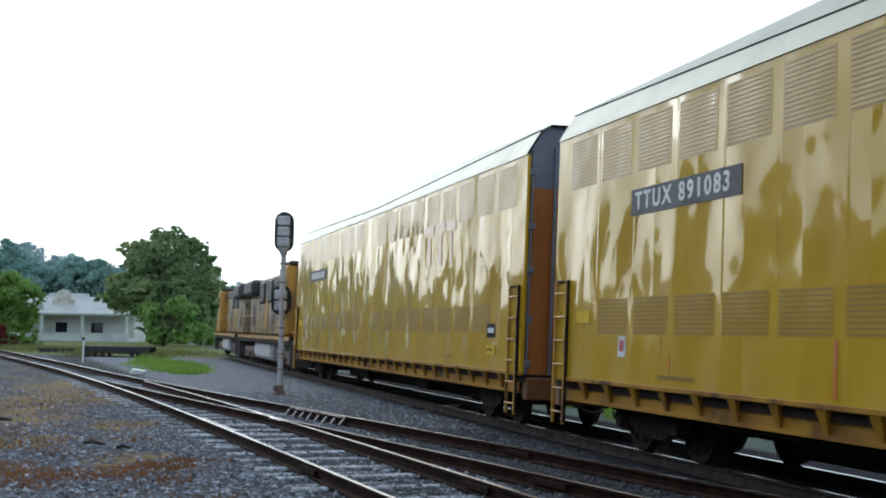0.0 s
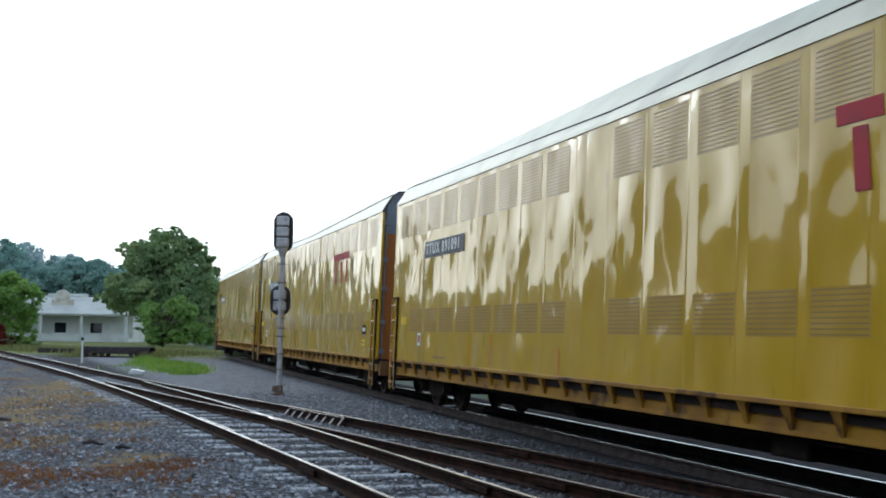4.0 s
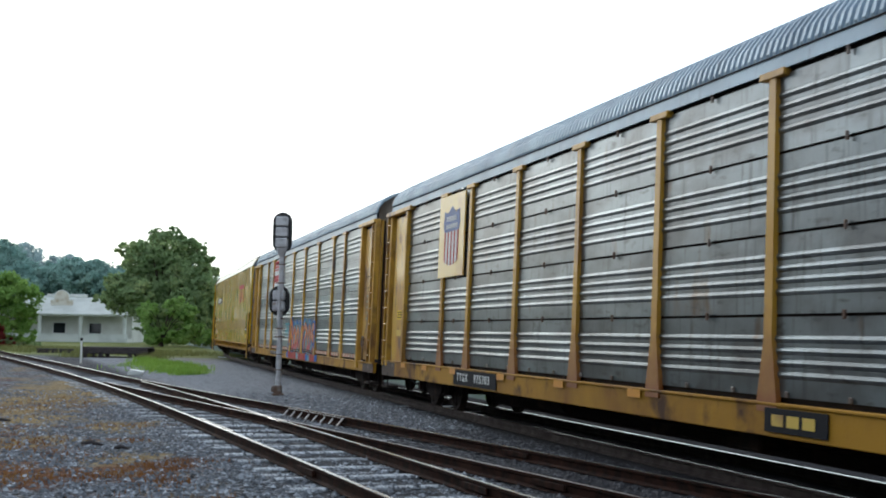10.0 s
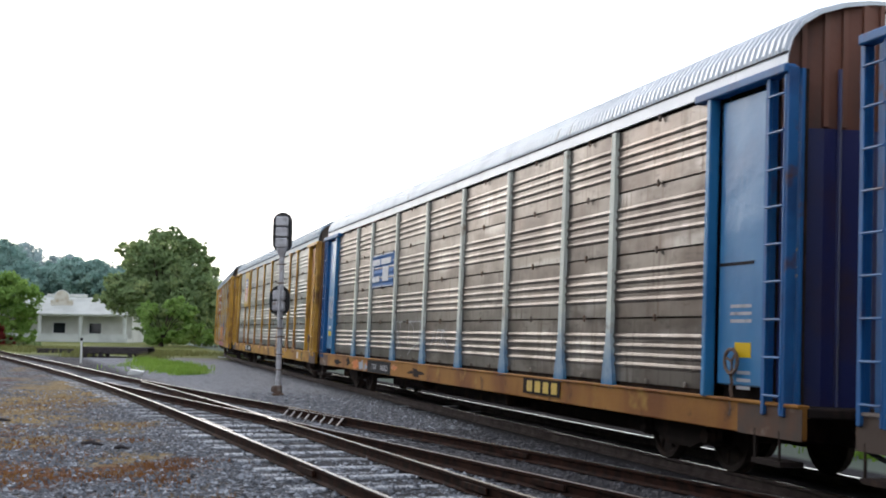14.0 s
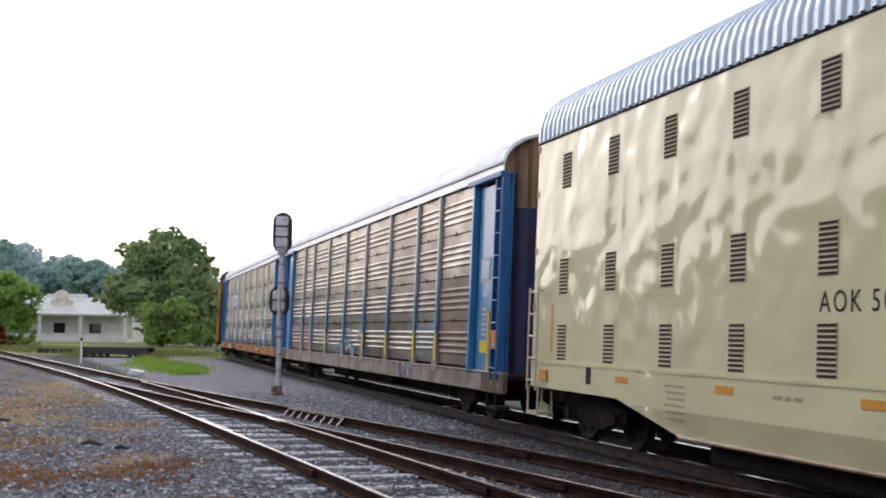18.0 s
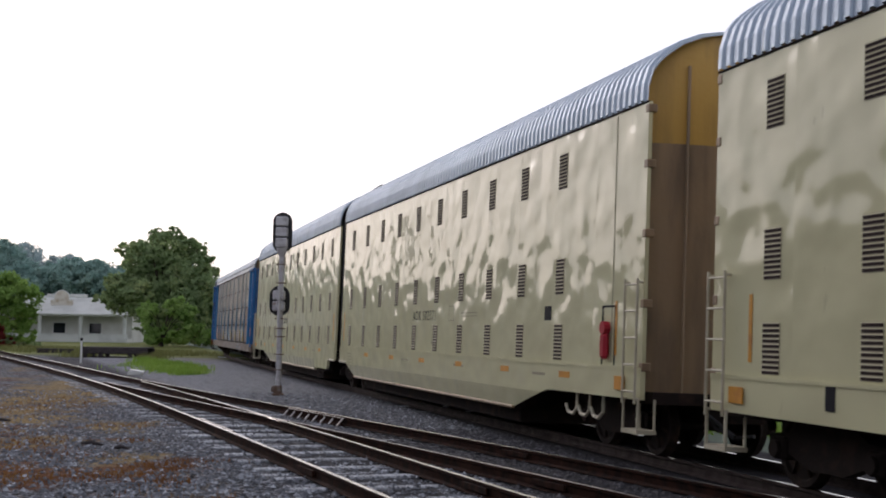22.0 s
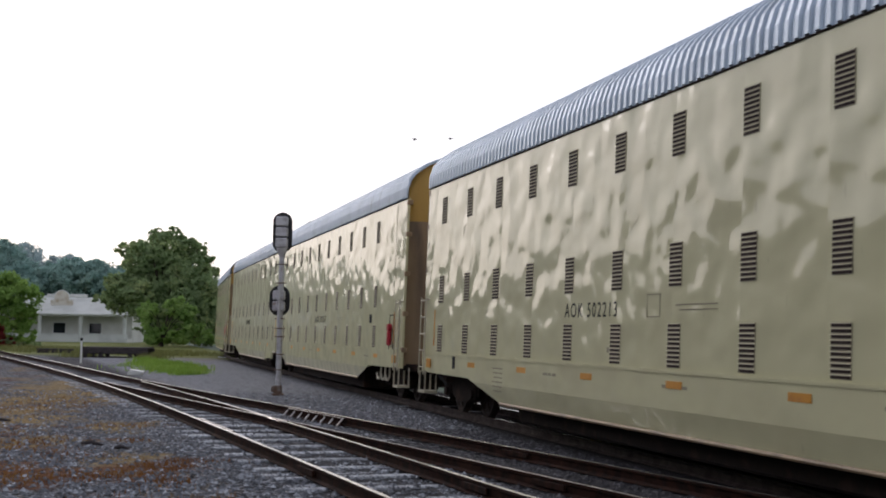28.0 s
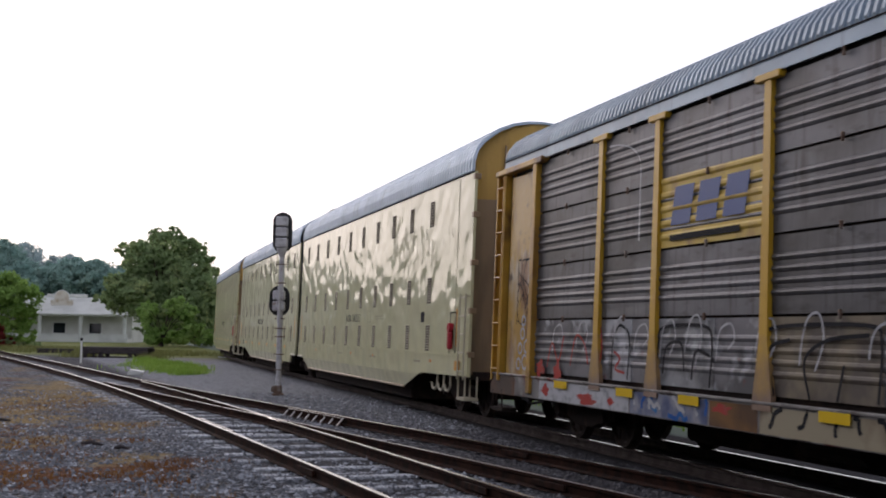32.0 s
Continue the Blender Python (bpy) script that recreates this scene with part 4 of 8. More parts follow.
            part("reflector", Geo().box(-0.22, 0.22, 0, 0.006, -0.05, 0.05), M_ORREF, car, "orange reflector strip" if i == 0 else "", at=(x - 2.8785 * i, 1.506, 1.094))
    ribbed_roof(car, xr + 0.02, xf - 0.02, CREAM_ARCH, M_ROOFCREAM, 0.20, 0.031)
    # thin dark strip in place of the roof ribs' shadow along the eave
    part("drip_edge", Geo().box(xr, xf, 1.47, 1.512, 5.082, 5.108, bevel=0.006), M_UNDER, car)
    # lettering and data stencils
    lx = first - 1.8207 * 5.03 + 1.0
    lettering(number, 0.235, M_INK, car, lx - 0.05, 1.4925, 2.12, "car_number", "black stencilled car number", bold=0.0, squeeze=0.9)
    def stencil(x0, x1, y, z0, z1, mat=M_GREYINK):
        part("stencil_line", Geo().box(x0, x1, y, y + 0.003, z0, z1), mat, car)

    for i in range(6):
        z = 1.08 - 0.085 * i
        sx_ = first - 4.25 if lead else first - 0.45
        stencil(sx_, sx_ + 0.57 - 0.05 * (i % 3), 1.5065, z - 0.013, z + 0.013)
    for xo, ww in ((-6.8, 0.16), (-6.6, 0.12), (-6.4, 0.2), (-11.2, 0.3), (-10.8, 0.3), (-15.6, 0.6)):
        stencil(first + xo - ww / 2, first + xo + ww / 2, 1.5065, 1.045, 1.09)
    for z0, z1, x1 in ((2.15, 2.17, -2.8), (2.085, 2.10, -2.9)):
        stencil(lx - 3.9, lx + x1, 1.4925, z0, z1)
    for x0, x1 in ((-1.05, -0.94), (-0.90, -0.82), (-0.75, -0.66)):
        stencil(lx + x0, lx + x1, 1.4925, 1.48, 1.56)
    for x0, x1, z0, z1 in ((-2.35, -1.95, 2.31, 2.325), (-2.35, -1.95, 2.0, 2.015), (-2.35, -2.335, 2.0, 2.33), (-1.965, -1.95, 2.0, 2.33)):
        stencil(lx + x0, lx + x1, 1.4925, z0, z1)
    if lead:
        rig = Geo().tube((-L + 3.95, 1.40, 0.44), (-L + 2.6, 1.40, 0.36), 0.03, 6).tube((-L + 3.4, 1.40, 0.40), (-L + 1.7, 1.36, 0.45), 0.022, 6)
        rig.box(-L + 3.35, -L + 3.75, 1.30, 1.44, 0.30, 0.46, bevel=0.03).tube((-L + 3.0, 1.38, 0.45), (-L + 2.75, 1.38, 0.30), 0.02, 6)
        part("brake_rigging", rig, M_UNDER, car)
        part("data_plate", Geo().box(first - 1.25, first - 1.08, 1.506, 1.514, 0.98, 1.24), M_INK, car)
    coupling_end = 1 if lead else -1
    xc = xf if lead else xr
    sgn = coupling_end
    # coupling end: bowed doors, hinge gear, corner grabs, yellow plates, steps
    ring = []
    for j in range(13):
        yv = -1.40 + 2.8 * j / 12
        ring.append([(xc - sgn * (0.30 - 0.24 * (1 - (yv / 1.4) ** 2)), yv, 0.9), (xc - sgn * (0.30 - 0.24 * (1 - (yv / 1.4) ** 2)), yv, 4.55)])
    part("end_door", Geo().strip(ring), M_TAN, car, "tan end door with locking bars")
    ring = [[(r[0][0], r[0][1], 4.55), (r[0][0], r[0][1], float(np.interp(-abs(r[0][1]), [-q for q, _ in CREAM_ARCH], [z for _, z in CREAM_ARCH])) - 0.03)] for r in ring]
    part("end_gable", Geo().strip(ring), M_GABLEOCHRE, car, "ochre upper end panel")
    g = Geo()
    for yv in (-0.8, -0.06, 0.06, 0.8):
        bx = xc - sgn * (0.27 - 0.24 * (1 - (yv / 1.4) ** 2))
        g.tube((bx, yv, 0.9), (bx, yv, 5.7), 0.025, 6)
    for z in (1.3, 2.2, 3.2, 4.2, 5.0):
        g.box(xc - 0.09 if sgn > 0 else xc - 0.02, xc + 0.02 if sgn > 0 else xc + 0.09, 1.36, 1.50, z - 0.06, z + 0.06, bevel=0.01)
    part("hinge_gear", g, M_TAN, car)
    cx = xc - sgn * 0.22
    g = Geo()
    for q in (-0.20, 0.20):
        g.tube((cx + q, 1.58, 0.78), (cx + q, 1.58, 2.55), 0.02, 6)
    for i in range(5):
        z = 0.95 + 0.38 * i
        g.tube((cx - 0.2, 1.58, z), (cx + 0.2, 1.58, z), 0.016, 6)
    for z in (0.85, 2.5):
        g.tube((cx - 0.2, 1.5, z), (cx - 0.2, 1.58, z), 0.018, 5)
        g.tube((cx + 0.2, 1.5, z), (cx + 0.2, 1.58, z), 0.018, 5)
    part("grab_ladder", g, M_CREAMFRAME, car)
    g = Geo().box(cx - 0.25, cx + 0.25, 1.25, 1.56, 0.36, 0.42)
    for q in (-0.23, 0.23):
        g.tube((cx + q, 1.54, 0.4), (cx + q, 1.54, 0.85), 0.02, 5)
        g.tube((cx + q, 1.28, 0.4), (cx + q, 1.28, 0.85), 0.02, 5)
    part("step", g, M_CREAMFRAME, car)
    part("end_plate", Geo().box(cx - sgn * 0.42 - 0.16, cx - sgn * 0.42 + 0.16, 1.52, 1.54, 0.95, 1.15, bevel=0.006), M_ORREF, car, "yellow step plate")
    part("marker_strip", Geo().box(cx - sgn * 0.66 - 0.035, cx - sgn * 0.66 + 0.035, 1.4925, 1.499, 1.45, 2.25), M_ORREF, car)
    jx, js = (xr, 1) if lead else (xf, -1)
    part("marker_strip", Geo().box(jx + js * 0.42 - 0.035, jx + js * 0.42 + 0.035, 1.4925, 1.499, 1.45, 2.3), M_ORREF, car)
    part("fender", Geo().box(min(jx, jx + js * 0.95), max(jx, jx + js * 0.95), 1.46, 1.53, 0.78, 0.84, bevel=0.02), M_CREAMFRAME, car, "rolled cream fender over the shared bogie")
    if not lead:
        dx = xr + 1.15
        g = Geo().tube((dx, 1.50, 1.85), (dx, 1.60, 1.85), 0.10, 10).box(dx - 0.10, dx + 0.10, 1.50, 1.60, 1.38, 1.78, bevel=0.05)
        part("brake_box", g, M_RED, car, "red hand brake guard")
        fr = Geo()
        for x0, x1, z0, z1 in ((-0.25, 0.22, 2.16, 2.19), (0.19, 0.22, 1.3, 2.19), (-0.25, -0.22, 1.3, 2.19)):
            fr.box(dx + x0, dx + x1, 1.49, 1.50, z0, z1)
        part("recess_frame", fr, M_INK, car)
        for q in (1.55, 2.05, 2.55):
            pg = Geo()
            arc = [(xr + q - 0.16, 1.42, 0.86), (xr + q - 0.15, 1.42, 0.58), (xr + q, 1.42, 0.48), (xr + q + 0.2, 1.42, 0.50), (xr + q + 0.3, 1.42, 0.62)]
            for a_, b_ in zip(arc, arc[1:]):
                pg.tube(a_, b_, 0.028, 6)
            part("pipe_loop", pg, M_CREAMFRAME, car)
        part("placard", Geo().box(xr + 3.45, xr + 3.75, 1.4925, 1.498, 1.98, 2.22), M_INK, car, "small dark placard")
        part("door_seam", Geo().box(xr + 1.02, xr + 1.035, 1.4925, 1.497, 1.35, 5.05), M_GREYINK, car)
        part("coupling_hose", Geo().tube((xr, 0.5, 0.7), (xr - 0.6, 0.35, 0.4), 0.03, 6), M_BLACK, car)
        bogie(car, -L + 2.75, mid)
    else:
        bogie(car, L - 2.75, mid)
        bogie(car, -L, mid)
        # black bellows over the joint
        prof = [(1.36, 0.75)] + [(y * 0.93, z - 0.07) for y, z in CREAM_ARCH] + [(-y * 0.93, z - 0.07) for y, z in reversed(CREAM_ARCH[:-1])] + [(-1.36, 0.75)]
        rings = []
        for i in range(9):
            k = 1.0 if i % 2 else 0.955
            rings.append((-L - 0.42 + 0.84 * i / 8, [(y * k, z if z < 1 else z * (1 if i % 2 else 0.99)) for y, z in prof]))
        part("bellows", Geo().loft(rings), M_BLACK, car, "black folded gangway bellows")
        part("roof_cap", Geo().box(-L - 0.34, -L + 0.30, -0.55, 0.55, 6.12, 6.36, bevel=0.05).box(-L - 0.24, -L + 0.2, -0.42, 0.42, 6.34, 6.44, bevel=0.03), M_BLACK, car, "black cap over the joint")
    coupler(car, sgn * (L - 1.2), sgn)
    MOVING.append((car, mid, L - 2.0))
    return car


M_TAN = surface("tan_door_paint", (0.33, 0.225, 0.13), 0.5, spots=[((0.17, 0.12, 0.08), 1.4, 0.45, 0.72, (2, 2, 0.4))], bump=[(12, 0.004)])


# ---- yellow carriers with chamfered roofs ----
CHAMFER = [(1.52, 5.00), (1.50, 5.06), (1.20, 5.55), (1.10, 5.585), (0.5, 5.62), (0.0, 5.64)]


def vent_mesh(w, h, n, base, dark):
    g = Geo().box(-w / 2, w / 2, -0.006, 0.002, -h / 2, h / 2)
    for i in range(n):
        z = -h / 2 + h * (i + 0.5) / n
        q = h / n
        g.box(-w / 2 + 0.03, w / 2 - 0.03, 0.001, 0.004, z - q * 0.16, z + q * 0.10, mi=1)
    return g.mesh("vent_panel", [base, dark])


M_VENTDARK = surface("vent_slot", (0.30, 0.19, 0.045), 0.6, spec=0.2, coat=0.3)
M_VENTPLATE = surface("vent_plate", (0.50, 0.295, 0.02), 0.45, spots=[((0.44, 0.25, 0.02), 1.5, 0.45, 0.75)], bump=[(1.4, 0.05, (1.2, 1, 0.9), 0.6)], spec=0.2, coat=0.75)
VENT_HIGH = vent_mesh(1.02, 0.80, 14, M_VENTPLATE, M_VENTDARK)
VENT_LOW = vent_mesh(1.06, 0.54, 9, M_VENTPLATE, M_VENTDARK)


def yellow_carrier(front, rear, number):
    car, mid, half = start_car("auto_carrier", "yellow smooth-sided car carrier with vents and chamfered pale roof", front, rear, "yellow carriers of the train")
    L = half
    xe = L - 0.75
    for y in (1.47, -1.47):
        n = 21
        w = 2 * xe / n
        if y > 0:
            key = ("yellow", round(w, 3))
            if key not in panel_cache:
                panel_cache[key] = Geo().box(-w / 2 + 0.0002, w / 2 - 0.0002, -0.03, 0.03, 1.04, 5.0).mesh("wall_panel", M_YELLOW)
            for i in range(n):
                part("wall_panel", panel_cache[key], None, car, at=(-xe + w * (i + 0.5), y, 0))
        else:
            part("side_wall", Geo().box(-xe, xe, y - 0.03, y + 0.03, 1.04, 5.0), M_YELLOW, car)
        g = Geo().box(-xe, xe, y - 0.03, y + 0.045, 0.98, 1.05, bevel=0.01).box(-xe + 0.3, xe - 0.3, y - 0.11, y - 0.08, 0.68, 1.0)
        g.box(-xe + 0.3, xe - 0.3, y - 0.20, y - 0.06, 0.66, 0.72)
        part("side_sill", g, M_YSILL, car)
    gus = Geo().add([(-0.10, 1.27, 1.0), (0.10, 1.27, 1.0), (0.10, 1.51, 1.0), (-0.10, 1.51, 1.0), (-0.03, 1.27, 0.68), (0.03, 1.27, 0.68), (0.03, 1.40, 0.68), (-0.03, 1.40, 0.68)],
                    [(0, 1, 2, 3), (4, 5, 6, 7), (0, 1, 5, 4), (2, 3, 7, 6), (0, 3, 7, 4), (1, 2, 6, 5)]).mesh("gusset", M_YSILL)
    for i in range(26):
        part("gusset", gus, None, car, at=(-xe + 1.2 + i * (2 * xe - 2.4) / 25, 0, 0))
    part("underframe", Geo().box(-xe, xe, -1.42, 1.42, 0.86, 1.0).box(-xe - 0.1, xe + 0.1, -0.35, 0.35, 0.5, 0.9).box(-L + 6, L - 6, -0.4, 0.4, 0.26, 0.52, bevel=0.05).tube((2, 0.8, 0.5), (3.4, 0.8, 0.5), 0.18, 10).box(-5, -4.2, 0.6, 1.1, 0.35, 0.8, bevel=0.03).tube((-8, 1.2, 0.6), (8, 1.2, 0.6), 0.025, 6), M_UNDER, car)
    for i in [q for q in range(19) if q != 9]:       # nine vents, a plain bay, nine more
        x = L - 1.80 - 1.245 * i - (0.25 + 0.05 * (i - 10) if i > 9 else 0)
        part("vent_panel", VENT_HIGH, None, car, at=(x, 1.501, 4.50))
        if 0 < i < 18:
            part("vent_panel", VENT_LOW, None, car, at=(x, 1.501, 2.02))
    seam = Geo().box(-0.02, 0.02, 0, 0.0015, 1.06, 4.98).mesh("seam_strip", M_YELLOW)
    for i in range(20):
        part("seam_strip", seam, None, car, at=(L - 1.17 - 1.265 * i, 1.50, 0))
    # chamfered roof, with the dark joint along it
    rings, edge = [], []
    for x in np.linspace(-xe, xe, 45):
        k = 1 - abs(x) / xe                         # the shoulder sinks and the crown swells towards the middle
        half_ring = [(1.52, 5.00), (1.50, 5.06), (1.25 + 0.15 * k, 5.47 - 0.25 * k), (1.06 - 0.13 * k, 5.60 + 0.21 * k), (0.5, 5.62 + 0.36 * k), (0.0, 5.64 + 0.40 * k)]
        rings.append([(x, y, z) for y, z in half_ring] + [(x, -y, z) for y, z in reversed(half_ring[:-1])])
        edge.append((x, [(1.215 + 0.15 * k, 5.465 - 0.25 * k), (1.262 + 0.15 * k, 5.465 - 0.25 * k), (1.262 + 0.15 * k, 5.484 - 0.25 * k), (1.215 + 0.15 * k, 5.484 - 0.25 * k)]))
    g = Geo().strip(rings)
    part("roof", g, M_ROOFYELLOW, car, "pale chamfered roof sheets")
    part("roof_edge", Geo().loft(edge), M_UNDER, car, "dark strip along the roof's shoulder")
    for sgn in (1, -1):
        x = sgn * (xe - 0.16)
        z1 = 4.42
        half_ = [(1.40, 0.85), (1.40, z1)]
        g = Geo().box(x - 0.03, x + 0.03, -1.40, 1.40, 0.85, z1)
        dr = part("end_door", g, M_ORANGE, car, "rust-stained orange end door")
        for yv in np.linspace(-1.3, 1.3, 9):
            part("rib", Geo().box(x + sgn * 0.03 - 0.02, x + sgn * 0.03 + 0.02, yv - 0.02, yv + 0.02, 0.9, z1), M_ORANGE, dr)
        top = [(1.40, z1)] + [(y * 0.95, z - 0.02) for y, z in CHAMFER] + [(-y * 0.95, z - 0.02) for y, z in reversed(CHAMFER[:-1])] + [(-1.40, z1)]
        part("end_gable", Geo().loft([(x - 0.03, top), (x + 0.03, top)]), M_ENDGREY, car, "grey upper end panel")
        g = Geo()
        for yv in (-0.9, 0.0, 0.9, 1.36):
            g.tube((x + sgn * 0.06, yv, 0.9), (x + sgn * 0.06, yv, 5.2), 0.03, 6)
        for z in (1.2, 2.0, 2.9, 3.7, 4.7):
            g.box(x + sgn * 0.05 - 0.05, x + sgn * 0.05 + 0.05, 1.28, 1.47, z - 0.06, z + 0.06, bevel=0.01)
        part("hinge_gear", g, M_ENDGREY, car)
        cx = sgn * (xe - 0.38)
        part("corner_frame", Geo().box(cx - 0.25, cx - 0.225, 1.50, 1.55, 0.30, 2.62, bevel=0.006).box(cx - 0.25, cx + 0.22, 1.50, 1.54, 2.58, 2.62, bevel=0.006), M_UNDER, car)
        ladder(car, cx, 1.53, 0.28, 2.6, 0.44, M_YFRAME, 6, "yellow corner ladder with rungs")
        part("end_sill", Geo().box(sgn * xe - 0.12, sgn * xe + 0.12, -1.4, 1.4, 0.55, 0.95, bevel=0.02), M_YDARK, car)
        coupler(car, sgn * (L - 1.1), sgn)
        bogie(car, sgn * (L - 3.6), mid)
    # number board, owner's mark and plates
    part("number_board", Geo().box(L - 6.67, L - 3.62, 1.508, 1.514, 3.47, 3.85), M_BOARD, car, "faded black board with white lettering")
    if number:
        lettering(number, 0.25, M_WHITE, car, L - 5.15, 1.516, 3.66, "car_number", "white lettering", bold=0.035, squeeze=1.02)
    else:
        decal(car, "faded_mark", [(L - 4.0 - 0.35 * i, L - 4.0 - 0.35 * i - 0.22, 3.55, 3.77) for i in range(7)], M_WHITE, 1.516)
    for x0, x1 in ((7.5, 6.72), (6.6, 5.82), (5.72, 5.0)):
        lean = 0.10
        for za, zb, xa, xb_ in ((3.98, 4.2, x0, x1), (3.25, 3.93, x0 - 0.26, x1 + 0.26)):
            g = Geo().add([(-L + xq + lean * (zq - 3.25), yq, zq) for yq in (1.508, 1.512) for xq, zq in ((xa, za), (xb_, za), (xb_, zb), (xa, zb))], [(0, 1, 2, 3), (4, 5, 6, 7), (0, 1, 5, 4), (1, 2, 6, 5), (2, 3, 7, 6), (3, 0, 4, 7)])
            part("mark_block", g, M_RED if number else M_PALEMARK, car, "faded red block")
    part("placard", Geo().box(-L + 2.2, -L + 2.68, 1.508, 1.513, 1.65, 1.92), M_INK, car).color = (1, 1, 1, 1)
    part("placard_panel", Geo().box(-L + 2.26, -L + 2.62, 1.513, 1.516, 1.74, 1.84), M_WHITE, car)
    for x, z in ((-L + 2.42, 1.32), (L - 1.98, 1.92)):
        part("warning_plate", Geo().box(x - 0.26, x + 0.26, 1.508, 1.514, z, z + 0.19), M_SIGNYELLOW, car, "bright yellow warning plate")
    decal(car, "small_print", [(-L + 2.3 + 0.09 * i, -L + 2.36 + 0.09 * i, 1.40, 1.43) for i in range(4)], M_INK, 1.516)
    decal(car, "stencil", [(L - 5.6, L - 4.6, 1.16, 1.20), (-L + 5.0, -L + 5.6, 1.2, 1.24)], M_VENTDARK, 1.506)
    dm = part("hazard_mark", Geo().box(L - 3.55, L - 3.30, 1.506, 1.510, 1.42, 1.72), M_WHITE, car, "small white label with a pink sign")
    part("hazard_sign", Geo().box(L - 3.50, L - 3.35, 1.510, 1.512, 1.50, 1.66), M_SPRAYPINK, dm)
    decal(car, "rust_streak", [(L - 8.62, L - 8.56, 1.10, 1.72), (L - 4.92, L - 4.89, 1.12, 1.45), (L - 12.1, L - 12.05, 1.08, 1.5)], M_SPRAYORANGE, 1.5035)
    MOVING.append((car, mid, L - 3.6))
    return car


M_BOARD = surface("faded_board", (0.03, 0.034, 0.044), 0.5, spots=[((0.085, 0.095, 0.115), 1.6, 0.45, 0.65), ((0.20, 0.18, 0.12), 4, 0.68, 0.8)], spec=0.3)
M_PALEMARK = surface("worn_red_mark", (0.46, 0.17, 0.08), 0.5, spots=[((0.52, 0.29, 0.05), 2.2, 0.45, 0.62)], coat=0.8)
M_SIGNYELLOW = surface("sign_yellow", (0.72, 0.47, 0.015), 0.5, spots=[((0.5, 0.3, 0.03), 3, 0.6, 0.75)], spec=0.1)


# ---- the train, from the engines back ----
M_STRIPECREAM = surface("stripe_cream", (0.46, 0.42, 0.30), 0.5, spots=[((0.25, 0.22, 0.17), 3, 0.5, 0.7)])
M_STRIPERED = surface("stripe_red", (0.46, 0.085, 0.045), 0.5, spots=[((0.26, 0.07, 0.05), 3, 0.5, 0.7)])


def stripes(car, L):
    g = Geo()
    n = 118
    x0, w = -L + 2.6, (2 * L - 5.2) / n
    g.add([(x0 + w * i, 1.468, z) for i in range(n + 1) for z in (0.96, 1.07)], [(2 * i, 2 * i + 2, 2 * i + 3, 2 * i + 1) for i in range(n)])
    g.mi = [i % 2 for i in range(n)]
    part("reflective_stripe", g, [M_STRIPECREAM, M_STRIPERED], car, "red and cream reflective stripe")


def scrawl(car, name, x0, x1, z0, z1, colours, seed, width=0.09, y=1.50, n=9, label=""):
    """Spray-painted strokes: bent bands in a few colours, with no lettering in them."""
    rr = random.Random(seed)
    geos = [Geo() for _ in colours]
    for k in range(n):
        ci = k % len(colours)
        cx = x0 + (x1 - x0) * (k + 0.5) / n
        pts = []
        ax, az = cx + rr.uniform(-0.15, 0.15), rr.uniform(z0, z0 + 0.3 * (z1 - z0))
        q = rr.uniform(0.5, 2.6)
        for j in range(12):
            q += rr.uniform(-0.75, 0.75)
            step = (z1 - z0) * 0.17
            ax = min(max(ax + math.cos(q) * step * 0.8, x0), x1)
            az = min(max(az + math.sin(q) * step, z0), z1)
            pts.append((ax, az))
        for (a, b), (c, d) in zip(pts, pts[1:]):
            dx, dz = c - a, d - b
            ll = math.hypot(dx, dz) or 1
            wx, wz = -dz / ll * width / 2, dx / ll * width / 2
            yq = y + 0.0012 * ci
            geos[ci].quad((a - wx - dx * .2, yq, b - wz), (c - wx + dx * .2, yq, d - wz), (c + wx + dx * .2, yq, d + wz), (a + wx - dx * .2, yq, b + wz))
    for g, c in zip(geos, colours):
        part(name, g, c, car, label)["kind"] = "stuff"


def patch(car, name, blobs, mat, y, label=""):
    """Rounded sprayed fields: (x, z, half width, half height)."""
    for i, (x, z, w, h) in enumerate(blobs):
        n = 28
        rr = random.Random(int(x * 100) + i)
        rim = [(1 + rr.uniform(-0.3, 0.3) + 0.2 * math.sin(k * 0.9 + i)) for k in range(n)]
        g = Geo()
        g.add([(x, y + 0.0004 * i, z)] + [(x + w * math.cos(2 * math.pi * k / n) * q, y + 0.0004 * i, z + h * math.sin(2 * math.pi * k / n) * min(q, 1.15)) for k, q in enumerate(rim)], [(0, k + 1, (k + 1) % n + 1) for k in range(n)])
        part(name, g, mat, car, label)


def curved(pts, steps=5):
    """A smooth line through the points."""
    q = [pts[0], *pts, pts[-1]]
    out = []
    for a, b, c, d in zip(q, q[1:], q[2:], q[3:]):
        for i in range(steps):
            u = i / steps
            out.append(tuple(0.5 * (2 * b[m] + (c[m] - a[m]) * u + (2 * a[m] - 5 * b[m] + 4 * c[m] - d[m]) * u * u + (3 * b[m] - a[m] - 3 * c[m] + d[m]) * u ** 3) for m in (0, 1)))
    return out + [pts[-1]]


M_SPRAYBLUE = surface("spray_blue", (0.02, 0.10, 0.36), 0.5, spots=[((0.05, 0.20, 0.42), 3, 0.5, 0.7)], spec=0.12)
M_SPRAYORANGE = surface("spray_orange", (0.62, 0.19, 0.045), 0.5, spots=[((0.50, 0.26, 0.12), 3, 0.5, 0.7), ((0.30, 0.12, 0.08), 2.0, 0.6, 0.75, (1, 1, 6))], spec=0.12)
